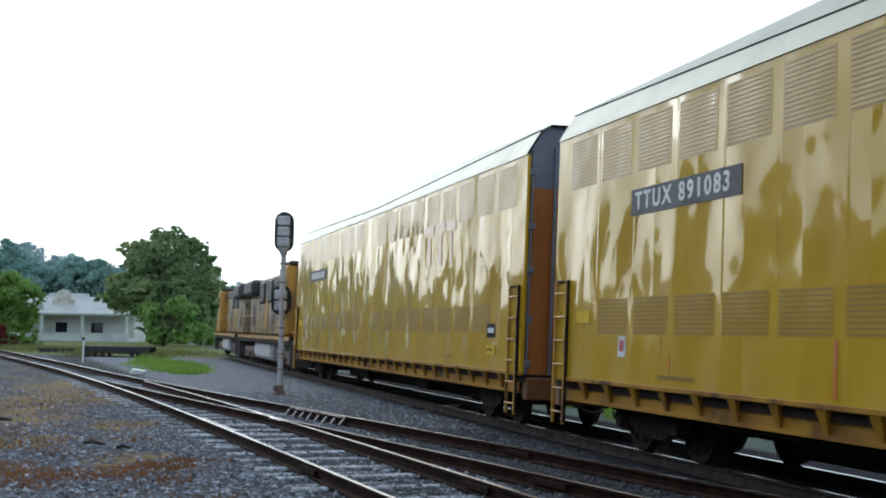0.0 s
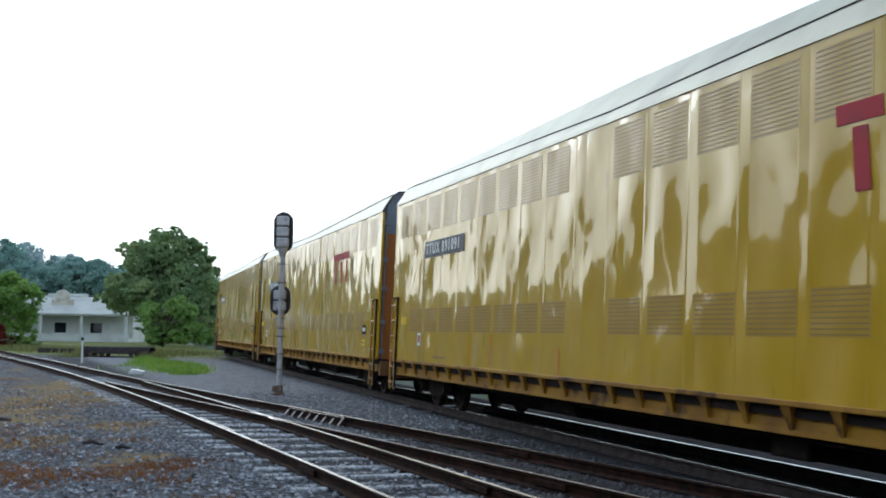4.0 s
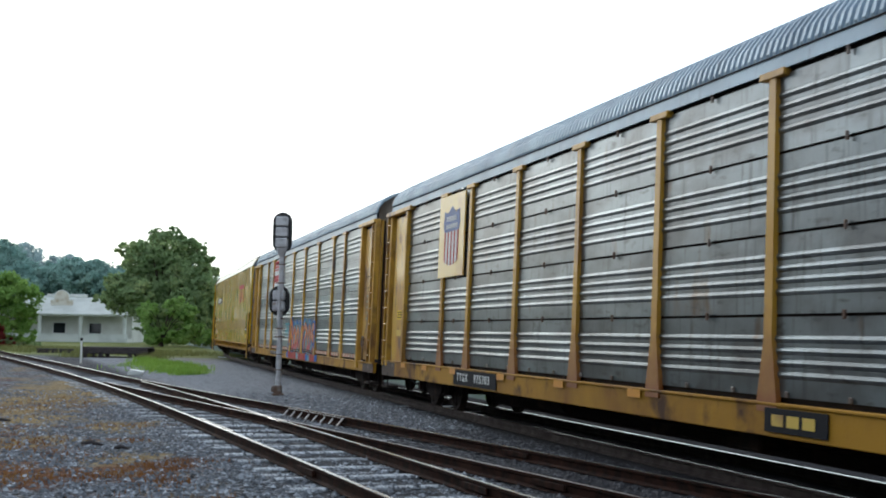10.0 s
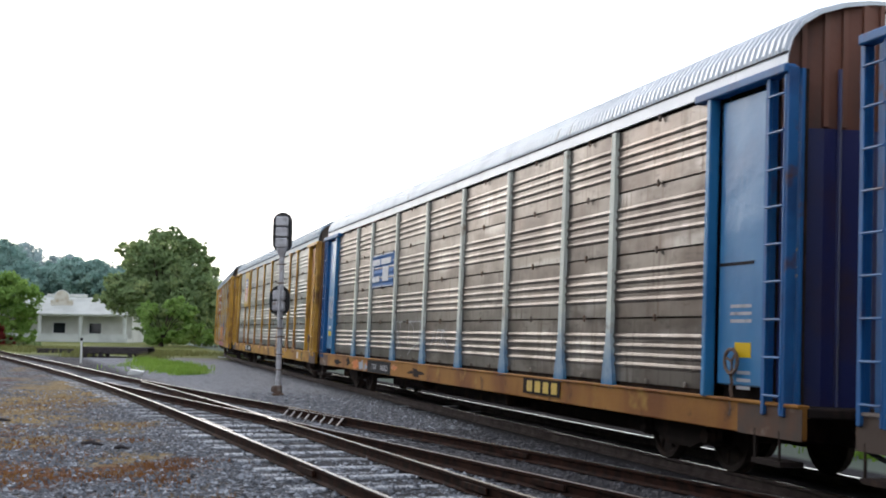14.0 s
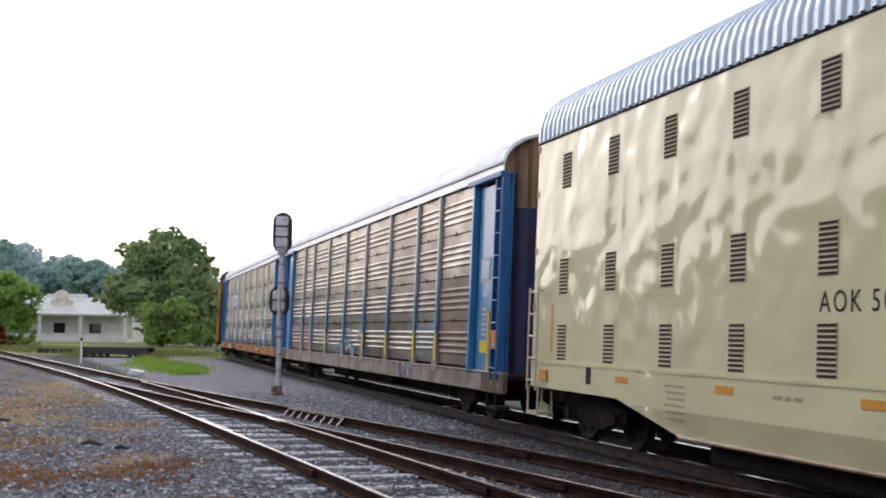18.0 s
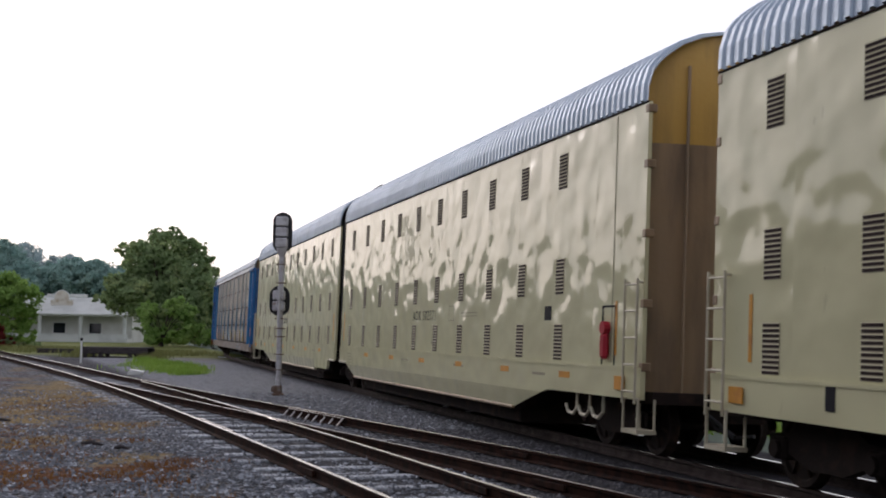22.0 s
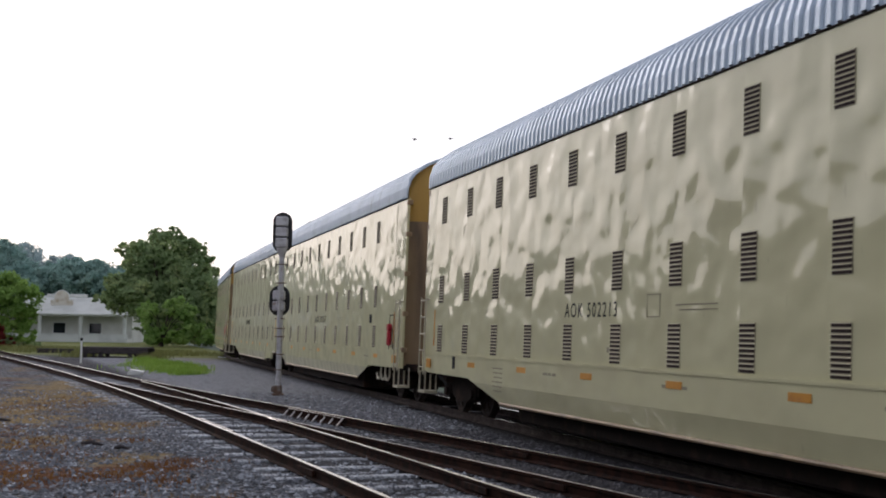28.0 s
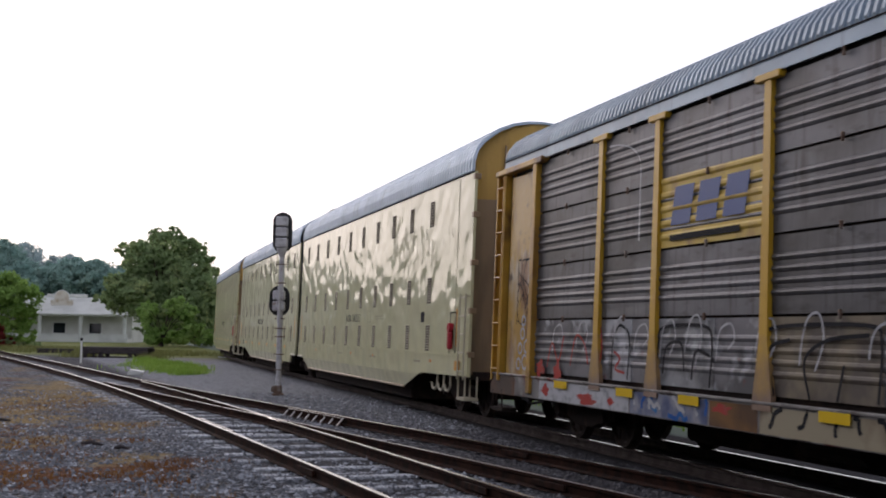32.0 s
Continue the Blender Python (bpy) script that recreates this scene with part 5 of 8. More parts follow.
M_SPRAYRED = surface("spray_red", (0.40, 0.05, 0.04), 0.55, spots=[((0.30, 0.10, 0.08), 3, 0.52, 0.7)], spec=0.12)
M_SPRAYPINK = surface("spray_pink", (0.48, 0.12, 0.14), 0.6, spec=0.12)
M_SPRAYTEAL = surface("spray_teal", (0.12, 0.36, 0.42), 0.5, spots=[((0.22, 0.30, 0.33), 3, 0.5, 0.68), ((0.06, 0.20, 0.36), 2, 0.58, 0.72)], spec=0.12)
M_SPRAYWHITE = surface("spray_white", (0.46, 0.46, 0.48), 0.6, spots=[((0.25, 0.25, 0.26), 5, 0.5, 0.7)], spec=0.2)
M_PANELYELLOW = surface("panel_yellow", (0.62, 0.42, 0.07), 0.5, spots=[((0.35, 0.2, 0.06), 2, 0.52, 0.75)])
M_SHIELDPANEL = surface("shield_panel_paint", (0.60, 0.385, 0.06), 0.42, spots=[((0.46, 0.21, 0.04), 1.1, 0.5, 0.7)], bump=[(1.2, 0.03)], coat=0.4)
M_SCRAPEBLUE = surface("scraped_blue_paint", (0.30, 0.36, 0.42), 0.6, spots=[((0.40, 0.20, 0.07), 2.4, 0.52, 0.62)], spec=0.2)
M_MARKBLUE = surface("mark_blue", (0.05, 0.09, 0.26), 0.5)
M_PANELBLUE = surface("panel_blue", (0.05, 0.15, 0.38), 0.6, spots=[((0.14, 0.22, 0.36), 1.8, 0.52, 0.74)], spec=0.2)
M_FADEDWHITE = surface("faded_white", (0.58, 0.60, 0.62), 0.5, spots=[((0.36, 0.40, 0.46), 2.5, 0.55, 0.75)])


def sign_field(car, name, x0, x1, z0, z1, mat, label):
    """A painted sign that follows the ridges: slats in front of each ridge."""
    n = int((z1 - z0) / 0.186)
    q = (z1 - z0) / n
    pr = []
    for i in range(n):
        z = z0 + q * i
        pr += [(1.458, z), (1.458, z + q * 0.5), (1.478, z + q * 0.68), (1.478, z + q * 0.86)]
    pr += [(1.458, z1), (1.44, z1), (1.44, z0)]
    g = Geo().loft([(x0, pr), (x1, pr)])
    return part(name, g, mat, car, label)


def ribbon(pts, width, y):
    """A sprayed band along a line of (x, z), with rounded joints and ends."""
    g = Geo()
    h = width / 2
    for i, ((a, b), (c, d)) in enumerate(zip(pts, pts[1:])):
        dx, dz = c - a, d - b
        ll = math.hypot(dx, dz) or 1
        wx, wz = -dz / ll * h, dx / ll * h
        yq = y + 0.00015 * i
        g.quad((a - wx, yq, b - wz), (c - wx, yq, d - wz), (c + wx, yq, d + wz), (a + wx, yq, b + wz))
    for i, (a, b) in enumerate(pts):
        g.add([(a + h * math.cos(math.pi * k / 4), y + 0.00015 * i + 0.00007, b + h * math.sin(math.pi * k / 4)) for k in range(8)], [tuple(range(8))])
    return g


def big_graffiti(car, L):
    """A row of bulging outlined shapes over a ragged blue and teal ground, spilling onto the sill and posts."""
    rr = random.Random(44)
    blot = lambda n, x0, x1, z0, z1, w, h: [(L - rr.uniform(x0, x1), rr.uniform(z0, z1), w * rr.uniform(0.5, 1.3), h * rr.uniform(0.5, 1.3)) for _ in range(n)]
    patch(car, "spray_ground", blot(17, 12.5, 18.5, 1.15, 1.95, 0.40, 0.22), M_SPRAYTEAL, 1.4675, "pale teal graffiti ground")
    patch(car, "spray_cap", [(L - 13.5, 2.02, 0.22, 0.12), (L - 14.3, 2.06, 0.25, 0.10), (L - 15.1, 2.05, 0.18, 0.14), (L - 16.0, 2.10, 0.24, 0.13), (L - 17.2, 2.06, 0.28, 0.12), (L - 18.35, 1.55, 0.20, 0.55), (L - 18.2, 1.15, 0.30, 0.20), (L - 12.35, 1.06, 0.12, 0.3), (L - 13.0, 2.25, 0.06, 0.05), (L - 14.9, 2.28, 0.05, 0.05), (L - 16.6, 2.3, 0.06, 0.06)], M_SPRAYBLUE, 1.474, "blue graffiti caps and drips")
    forms = [[(0.5, 1.5), (0.15, 1.55), (0.05, 1.85), (0.3, 2.05), (0.55, 1.88), (0.42, 1.6), (0.62, 1.3), (0.55, 1.05)],
             [(0.02, 1.5), (0.12, 1.06), (0.16, 1.68), (0.36, 1.86), (0.52, 1.62), (0.50, 1.2), (0.62, 1.06)],
             [(0.1, 1.06), (0.05, 1.55), (0.25, 1.80), (0.45, 1.6), (0.36, 1.3), (0.52, 1.08)],
             [(0.2, 1.02), (0.08, 1.4), (0.15, 1.75), (0.38, 1.88), (0.56, 1.66), (0.44, 1.35), (0.5, 1.04)],
             [(0.0, 1.82), (0.3, 1.92), (0.55, 1.72), (0.32, 1.5), (0.2, 1.06)],
             [(0.08, 1.04), (0.14, 1.62), (0.3, 1.90), (0.48, 1.68), (0.52, 1.3), (0.40, 1.04)],
             [(0.56, 1.86), (0.2, 1.88), (0.06, 1.6), (0.3, 1.42), (0.5, 1.6), (0.56, 1.2), (0.3, 1.04)]]
    x = L - 12.55
    for i, fm in enumerate(forms):
        pts = [(x - px * 1.28, z + 0.02 * math.sin(3 * i + px * 5)) for px, z in fm]
        part("letter_glow", ribbon(pts, 0.46, 1.4755), M_SPRAYTEAL if i % 3 else M_SPRAYBLUE, car, "teal and blue graffiti halo")
        part("letter_edge", ribbon(pts, 0.30, 1.478), M_INK, car, "black graffiti outline")
        part("letter_fill", ribbon(pts, 0.235, 1.481), M_SPRAYORANGE, car, "orange graffiti shape")
        low = [p for p in pts if p[1] < 1.42]
        if len(low) > 1:
            part("letter_foot", ribbon(low, 0.16, 1.484), M_SPRAYPINK, car, "pink lower half")
        elif low:
            part("letter_foot", ribbon([low[0], (low[0][0] + 0.03, low[0][1] + 0.35)], 0.16, 1.484), M_SPRAYPINK, car, "pink lower half")
        part("letter_shine", ribbon([(a + 0.05, b + 0.05) for a, b in pts[1:4]], 0.035, 1.487), M_FADEDWHITE, car, "white highlight stroke")
        x -= 0.85
    for px, z0, z1, mt in ((12.0, 1.0, 1.25, M_SPRAYBLUE), (14.18 + 0.0, 1.1, 1.85, M_SPRAYORANGE), (18.45, 0.98, 2.1, M_SPRAYBLUE)):
        xpost = min((*POSTS, *(-p for p in POSTS)), key=lambda q: abs(q - (L - px)))
        part("post_spray", Geo().box(xpost - 0.085, xpost + 0.085, 1.509, 1.513, z0 + 0.15, z1), mt, car)
    def band(x0, x1, mat, y, label=""):
        """A ragged field of paint along the sill."""
        n = max(4, int((x0 - x1) / 0.12))
        rows = []
        for i in range(n + 1):
            x_ = x0 + (x1 - x0) * i / n + rr.uniform(-0.03, 0.03)
            rows.append([(x_, y, 0.645 + rr.uniform(0, 0.04)), (x_ + rr.uniform(-0.04, 0.04), y, 0.935 - rr.uniform(0, 0.07))])
        part("sill_spray", Geo().strip(rows), mat, car, label)

    band(L - 12.55, L - 16.9, M_SPRAYRED, 1.518, "red graffiti along the sill")
    band(L - 17.6, L - 18.85, M_SPRAYRED, 1.518, "red graffiti along the sill")
    band(L - 12.2, L - 12.65, M_SPRAYBLUE, 1.521, "blue graffiti on the sill")
    band(L - 16.8, L - 17.3, M_SPRAYBLUE, 1.521, "blue graffiti on the sill")
    band(L - 18.7, L - 19.2, M_SPRAYBLUE, 1.521, "blue graffiti on the sill")
    band(L - 14.7, L - 15.15, M_SPRAYTEAL, 1.5225, "teal graffiti on the sill")
    band(L - 17.25, L - 17.65, M_SPRAYTEAL, 1.5225, "teal graffiti on the sill")
    scrawl(car, "sill_stroke", L - 18.8, L - 12.6, 0.68, 0.92, [M_SPRAYPINK, M_INK], 16, 0.03, 1.525, 14)
    for z in (1.03, 0.97):
        part("outline_stroke", ribbon([(L - 12.6, z), (L - 14.5, z - 0.02), (L - 16.5, z + 0.01), (L - 18.6, z - 0.02)], 0.03, 1.486), M_INK, car)
    part("outline_stroke", ribbon([(L - 12.5, 1.9), (L - 12.4, 1.4), (L - 12.55, 1.05)], 0.08, 1.4865), M_SPRAYRED, car)
    scrawl(car, "spray_stroke", L - 18.3, L - 12.5, 1.05, 1.95, [M_SPRAYRED, M_SPRAYBLUE], 5, 0.035, 1.489, 10, "thin graffiti strokes")


def marks_d(car, L):
    stripes(car, L)
    sg = sign_field(car, "owner_sign", L - 9.88, L - 7.15, 2.86, 4.76, M_RED, "red painted sign with three rows of white bars")
    for row, (z, lens) in enumerate(((4.22, 8), (3.72, 7), (3.22, 7))):
        decal(car, "lettering_bar", [(L - 7.45 - 0.30 * i, L - 7.45 - 0.30 * i - 0.22, z - 0.10, z + 0.10) for i in range(lens)], M_WHITE, 1.4785, parent=sg)
    big_graffiti(car, L)
    scrawl(car, "spray_stroke", L - 12.4, L - 11.2, 1.3, 2.0, [M_SPRAYTEAL], 8, 0.09, 1.47, 4)
    scrawl(car, "spray_stroke", L - 5.0, L - 3.2, 1.1, 1.9, [M_SPRAYWHITE], 9, 0.03, 1.47, 6, "thin pale scribble")
    decal(car, "notice_frame", [(-L + 1.63, -L + 2.14, 3.29, 3.31), (-L + 1.63, -L + 2.14, 2.97, 2.99), (-L + 1.63, -L + 1.65, 2.97, 3.31), (-L + 2.12, -L + 2.14, 2.97, 3.31)], M_UNDER, 1.431)
    decal(car, "small_print", [(-L + 1.75, -L + 1.95, 2.72 - 0.16 * i, 2.78 - 0.16 * i) for i in range(5)], M_GREYINK, 1.431)
    decal(car, "number_patch", [(L - 9.3, L - 7.3, 0.70, 0.90)], M_UNDER, 1.505)
    decal(car, "worn_lettering", [(L - 7.5 - 0.2 * i, L - 7.5 - 0.2 * i - 0.13, 0.74, 0.86) for i in range(9)], M_GREYSILL, 1.509)


def marks_e(car, L):
    pl = part("shield_panel", Geo().box(L - 7.3, L - 5.45, 1.50, 1.535, 2.95, 4.76, bevel=0.01), M_SHIELDPANEL, car, "glossy yellow panel with a striped shield")
    cx, y = L - 6.4, 1.54
    g = Geo()
    out = [(-0.55, 4.42), (-0.3, 4.36), (0, 4.5), (0.3, 4.36), (0.55, 4.42), (0.60, 4.1), (0.52, 3.95), (-0.52, 3.95), (-0.60, 4.1)]
    g.add([(cx + a, y, b) for a, b in out], [tuple(range(len(out)))])
    part("shield_head", g, M_MARKBLUE, pl, "dark blue shield head")
    gr, gw = Geo(), Geo()
    for i in range(9):
        a, b = -0.52 + 1.04 * i / 9, -0.52 + 1.04 * (i + 1) / 9
        lowa = 3.20 + 0.33 * abs(a) ** 1.6
        lowb = 3.20 + 0.33 * abs(b) ** 1.6
        (gr if i % 2 == 0 else gw).quad((cx + a, y, 3.95), (cx + b, y, 3.95), (cx + b, y, lowb), (cx + a, y, lowa))
    part("shield_stripe_red", gr, M_SPRAYRED, pl)
    part("shield_stripe_white", gw, M_WHITE, pl)
    decal(car, "lettering_bar", [(cx + 0.36 - 0.12 * i, cx + 0.28 - 0.12 * i, 4.18, 4.28) for i in range(6)] + [(cx + 0.40 - 0.12 * i, cx + 0.32 - 0.12 * i, 4.02, 4.11) for i in range(7)], M_WHITE, 1.541, parent=pl)
    nb = part("number_board", Geo().box(L - 9.6, L - 6.9, 1.49, 1.516, 0.66, 0.97), M_INK, car, "black board on the sill")
    lettering("TTGX", 0.165, M_WHITE, car, L - 7.5, 1.518, 0.815, "reporting_mark", bold=0.018)
    lettering("975303", 0.165, M_WHITE, car, L - 8.75, 1.518, 0.815, "car_number", bold=0.018, squeeze=1.12)
    for x in (2.6, 4.5, 6.7, 9.75, 12.6, 15.4):
        part("sill_reflector", Geo().box(-0.2, 0.2, 0, 0.005, -0.06, 0.06), M_ORREF, car, at=(L - x - 0.1, 1.516, 0.93))
    part("warning_plate", Geo().box(L - 2.13, L - 1.6, 1.43, 1.437, 2.06, 2.29), M_SIGNYELLOW, car, "bright yellow warning plate")
    decal(car, "small_print", [(L - 2.07, L - 1.66, 2.10 + 0.065 * i, 2.125 + 0.065 * i) for i in range(3)], M_INK, 1.438)
    part("faded_plate", Geo().box(L - 2.13, L - 1.6, 1.43, 1.436, 1.64, 1.80), M_PANELYELLOW, car)
    part("white_plate", Geo().box(-L + 4.28, -L + 4.56, 1.490, 1.4945, 0.70, 0.93), M_FADEDWHITE, car, "small white plate on the sill")
    part("test_stencil", Geo().box(-L + 3.2, -L + 3.62, 1.490, 1.4945, 0.68, 0.94), M_INK, car, "black stencil field")
    for i in range(4):
        part("print_bar", Geo().box(-L + 3.26, -L + 3.56, 1.4945, 1.4965, 0.72 + 0.05 * i, 0.745 + 0.05 * i), M_PANELYELLOW, car)
    part("sill_board", Geo().box(-L + 9.2, -L + 10.4, 1.502, 1.516, 0.68, 0.95), M_INK, car)
    decal(car, "sill_mark", [(-L + 10.25 - 0.3 * i, -L + 10.02 - 0.3 * i, 0.75, 0.88) for i in range(3)], M_PANELYELLOW, 1.517)


def marks_f(car, L):
    sg = sign_field(car, "owner_sign", L - 9.85, L - 7.3, 2.95, 3.86, M_PANELBLUE, "blue painted sign with white blocks")
    decal(car, "mark_block", [(L - 7.5, L - 8.4, 3.10, 3.26), (L - 7.5, L - 8.4, 3.56, 3.72), (L - 7.5, L - 7.7, 3.27, 3.55), (L - 8.55, L - 9.6, 3.56, 3.72), (L - 8.75, L - 9.4, 3.10, 3.50), (L - 7.32, L - 9.83, 3.82, 3.855), (L - 7.32, L - 9.83, 2.955, 2.985)], M_FADEDWHITE, 1.4785, parent=sg)
    scrawl(car, "spray_stroke", L - 13.0, L - 10.2, 1.1, 2.0, [M_SPRAYWHITE], 21, 0.03, 1.47, 8, "thin white scribble")
    scrawl(car, "spray_stroke", L - 15.4, L - 13.4, 1.3, 1.8, [M_SPRAYWHITE], 22, 0.03, 1.47, 5)
    xq = -L + 2.0
    part("panel_joint", Geo().box(xq - 0.42, xq + 0.42, 1.430, 1.436, 2.62, 2.66), M_INK, car)
    decal(car, "small_print", [(xq - 0.38, xq + 0.1, 1.92 + 0.09 * i, 1.96 + 0.09 * i) for i in range(3)] + [(xq - 0.38, xq - 0.08, 1.12 + 0.09 * i, 1.16 + 0.09 * i) for i in range(3)], M_SPRAYWHITE, 1.432, "white lines of small print")
    part("yellow_label", Geo().box(xq - 0.38, xq - 0.02, 1.430, 1.436, 1.50, 1.68), M_SIGNYELLOW, car, "yellow label")
    scrawl(car, "chalk_mark", -L + 0.92, -L + 1.12, 0.9, 4.0, [M_SIGNYELLOW], 51, 0.05, 1.325, 7, "yellow chalk marks")
    part("number_board", Geo().box(L - 10.15, L - 7.5, 1.488, 1.4935, 0.63, 0.955), M_INK, car, "black painted field on the rusty sill")
    lettering("TTGX", 0.145, M_SPRAYWHITE, car, L - 8.32, 1.4955, 0.78, "reporting_mark", bold=0.008, squeeze=0.85)
    lettering("942022", 0.145, M_SPRAYWHITE, car, L - 9.42, 1.4955, 0.78, "car_number", bold=0.008, squeeze=1.1)
    patch(car, "scraped_patch", [(L - 6.75, 0.79, 0.42, 0.13), (L - 7.2, 0.76, 0.32, 0.12)], M_SCRAPEBLUE, 1.4945, "pale blue scraped paint")
    patch(car, "rust_patch", [(L - 6.0, 0.78, 0.45, 0.14), (L - 7.42, 0.80, 0.14, 0.13), (L - 10.5, 0.84, 0.32, 0.07)], M_SPRAYORANGE, 1.4925, "orange rust patch on the sill")
    patch(car, "grime_patch", [(L - 4.95, 0.84, 0.28, 0.12), (L - 3.3, 0.78, 0.5, 0.08), (L - 12.6, 0.78, 0.6, 0.09)], M_UNDER, 1.4915, "dark dirt on the sill")
    part("yellow_label", Geo().box(L - 1.78, L - 1.38, 1.430, 1.436, 1.58, 1.74), M_SIGNYELLOW, car, "yellow label")
    part("white_label", Geo().box(L - 1.76, L - 1.40, 1.430, 1.436, 1.80, 1.91), M_WHITE, car, "white label")
    scrawl(car, "corner_scrawl", L - 1.85, L - 1.30, 2.1, 2.85, [M_SPRAYWHITE], 52, 0.042, 1.433, 14, "thin white scribble on the blue panel")
    part("number_patch", Geo().box(-L + 7.3, -L + 9.0, 1.502, 1.508, 0.70, 0.97), M_UNDER, car)
    decal(car, "worn_lettering", [(-L + 8.8 - 0.38 * i, -L + 8.55 - 0.38 * i, 0.74, 0.93) for i in range(4)], M_PANELYELLOW, 1.510)


def marks_g(car, L):
    scrawl(car, "spray_stroke", L - 10.5, L - 8.0, 1.2, 1.9, [M_SPRAYWHITE], 31, 0.07, 1.47, 8, "white graffiti")
    scrawl(car, "spray_stroke", L - 16.0, L - 11.0, 0.8, 1.8, [M_SPRAYBLUE, M_SPRAYTEAL, M_SPRAYWHITE], 33, 0.1, 1.472, 14, "blue graffiti")
    scrawl(car, "spray_stroke", L - 21.5, L - 19.6, 0.68, 0.98, [M_SPRAYTEAL, M_SPRAYWHITE], 34, 0.06, 1.535, 7)
    part("clean_panel", panel_mesh(1.62, 0.80, 4, M_GALV, False), None, car, "newer bare steel panel", at=(L - 22.12, 1.468, 1.56))
    for x in (9.9, 15.6, 18.4, 21.2, 23.1):
        part("yellow_patch", Geo().box(-0.08, 0.08, 0, 0.006, -0.3, 0.3), M_SIGNYELLOW, car, at=(L - x, 1.509, 1.42))
    decal(car, "notice_frame", [(-L + 1.6, -L + 2.2, 2.75, 3.25)], M_SPRAYWHITE, 1.435)
    decal(car, "notice", [(-L + 1.66, -L + 2.14, 2.81, 3.19)], M_BLUE, 1.44)
    part("yellow_label", Geo().box(-L + 1.72, -L + 2.12, 1.430, 1.436, 1.36, 1.60), M_SIGNYELLOW, car, "yellow label")
    part("red_placard", Geo().box(-L + 0.9, -L + 1.15, 1.52, 1.53, 1.45, 1.8), M_SPRAYORANGE, car, "orange-red placard")
    decal(car, "small_print", [(-L + 1.76 + 0.04 * (i % 2), -L + 2.04 - 0.04 * (i % 2), 1.70 + 0.1 * i, 1.74 + 0.1 * i) for i in range(6)], M_SPRAYWHITE, 1.432)
    part("yellow_bar", Geo().box(-L + 1.52, -L + 1.6, 1.43, 1.46, 0.9, 2.2), M_SIGNYELLOW, car)


def marks_n(car, L):
    sg = sign_field(car, "owner_sign", L - 9.95, L - 7.3, 2.95, 3.92, M_PANELYELLOW, "yellow painted sign with dark blue blocks")
    for i in range(3):                                 # slanted blocks, each cut by a slit
        x = L - 7.62 - 0.68 * i
        for z0, z1 in ((3.24, 3.44), (3.49, 3.76)):
            q0, q1 = 0.22 * (z0 - 3.24), 0.22 * (z1 - 3.24)
            part("mark_block", Geo().add([(x - a - q, y, z) for y in (1.4785, 1.4825) for a, z, q in ((0, z0, q0), (0.52, z0, q0), (0.52, z1, q1), (0, z1, q1))],
                 [(0, 1, 2, 3), (4, 5, 6, 7), (0, 1, 5, 4), (1, 2, 6, 5), (2, 3, 7, 6), (3, 0, 4, 7)]), M_MARKBLUE, sg)
    decal(car, "underline", [(L - 7.6, L - 9.4, 3.03, 3.11)], M_INK, 1.4785, parent=sg)
    # sprayed sill: white and red, blue, rust, then beige with black strokes
    for x0, x1, mat, lab in ((3.0, 6.5, M_SPRAYWHITE, "white sprayed field"), (6.55, 8.75, M_SPRAYDULLBLUE, "dull blue sprayed field"), (8.8, 9.9, M_SPRAYRUST, "rust brown sprayed field"), (9.95, 15.5, M_SPRAYBEIGE, "beige sprayed field")):
        part("sill_field", Geo().box(L - x1, L - x0, 1.488, 1.4925, 0.64, 0.95), mat, car, lab)
    patch(car, "spray_letter", [(L - 5.0, 0.74, 0.30, 0.09), (L - 5.9, 0.76, 0.10, 0.06), (L - 3.3, 0.80, 0.16, 0.10), (L - 9.1, 0.86, 0.2, 0.06)], M_SPRAYRED, 1.4945, "red sprayed letter on the sill")
    scrawl(car, "sill_spray", L - 8.8, L - 6.6, 0.66, 0.93, [M_SPRAYBLUE, M_SPRAYWHITE], 61, 0.06, 1.4965, 10, "blue and white strokes on the sill")
    scrawl(car, "sill_spray", L - 15.5, L - 10.0, 0.66, 0.94, [M_INK], 62, 0.055, 1.4965, 11, "black strokes on the sill")
    # lower tier: pale fields that follow the ribs, with dark outlines
    for x0, x1, mat in ((5.85, 6.45, M_SPRAYWHITE), (7.3, 8.8, M_SPRAYLIGHT), (10.0, 12.1, M_SPRAYTAN), (12.6, 15.2, M_SPRAYTAN)):
        part("spray_field", panel_mesh(x1 - x0, 0.9035, 4, mat, False), None, car, "beige graffiti field" if mat is M_SPRAYTAN else "pale graffiti field", at=(L - (x0 + x1) / 2, 1.449, 1.529))
        z1 = 1.86
        edge = [(L - x0, 1.12), (L - x0 - 0.05, z1 - 0.2), (L - x0 - 0.2, z1), (L - x1 + 0.25, z1 + 0.02), (L - x1, z1 - 0.15), (L - x1 + 0.04, 1.12)]
        part("outline", ribbon(curved(edge), 0.045, 1.4782), M_INK, car, "black graffiti outline")
    for k, x in enumerate((3.5, 4.5, 5.9, 6.6, 7.4, 8.1, 8.9, 9.8, 10.7, 11.9)):
        zt = 1.90 + 0.05 * (k % 3)
        part("spray_stroke", ribbon(curved([(L - x, 1.45 + 0.1 * (k % 2)), (L - x - 0.05, 1.75), (L - x - 0.16, zt - 0.03), (L - x - 0.36, zt), (L - x - 0.44, 1.72), (L - x - 0.30, 1.6 - 0.1 * (k % 3))]), 0.03, 1.480), M_SPRAYWHITE, car, "pale blue-white graffiti stroke")
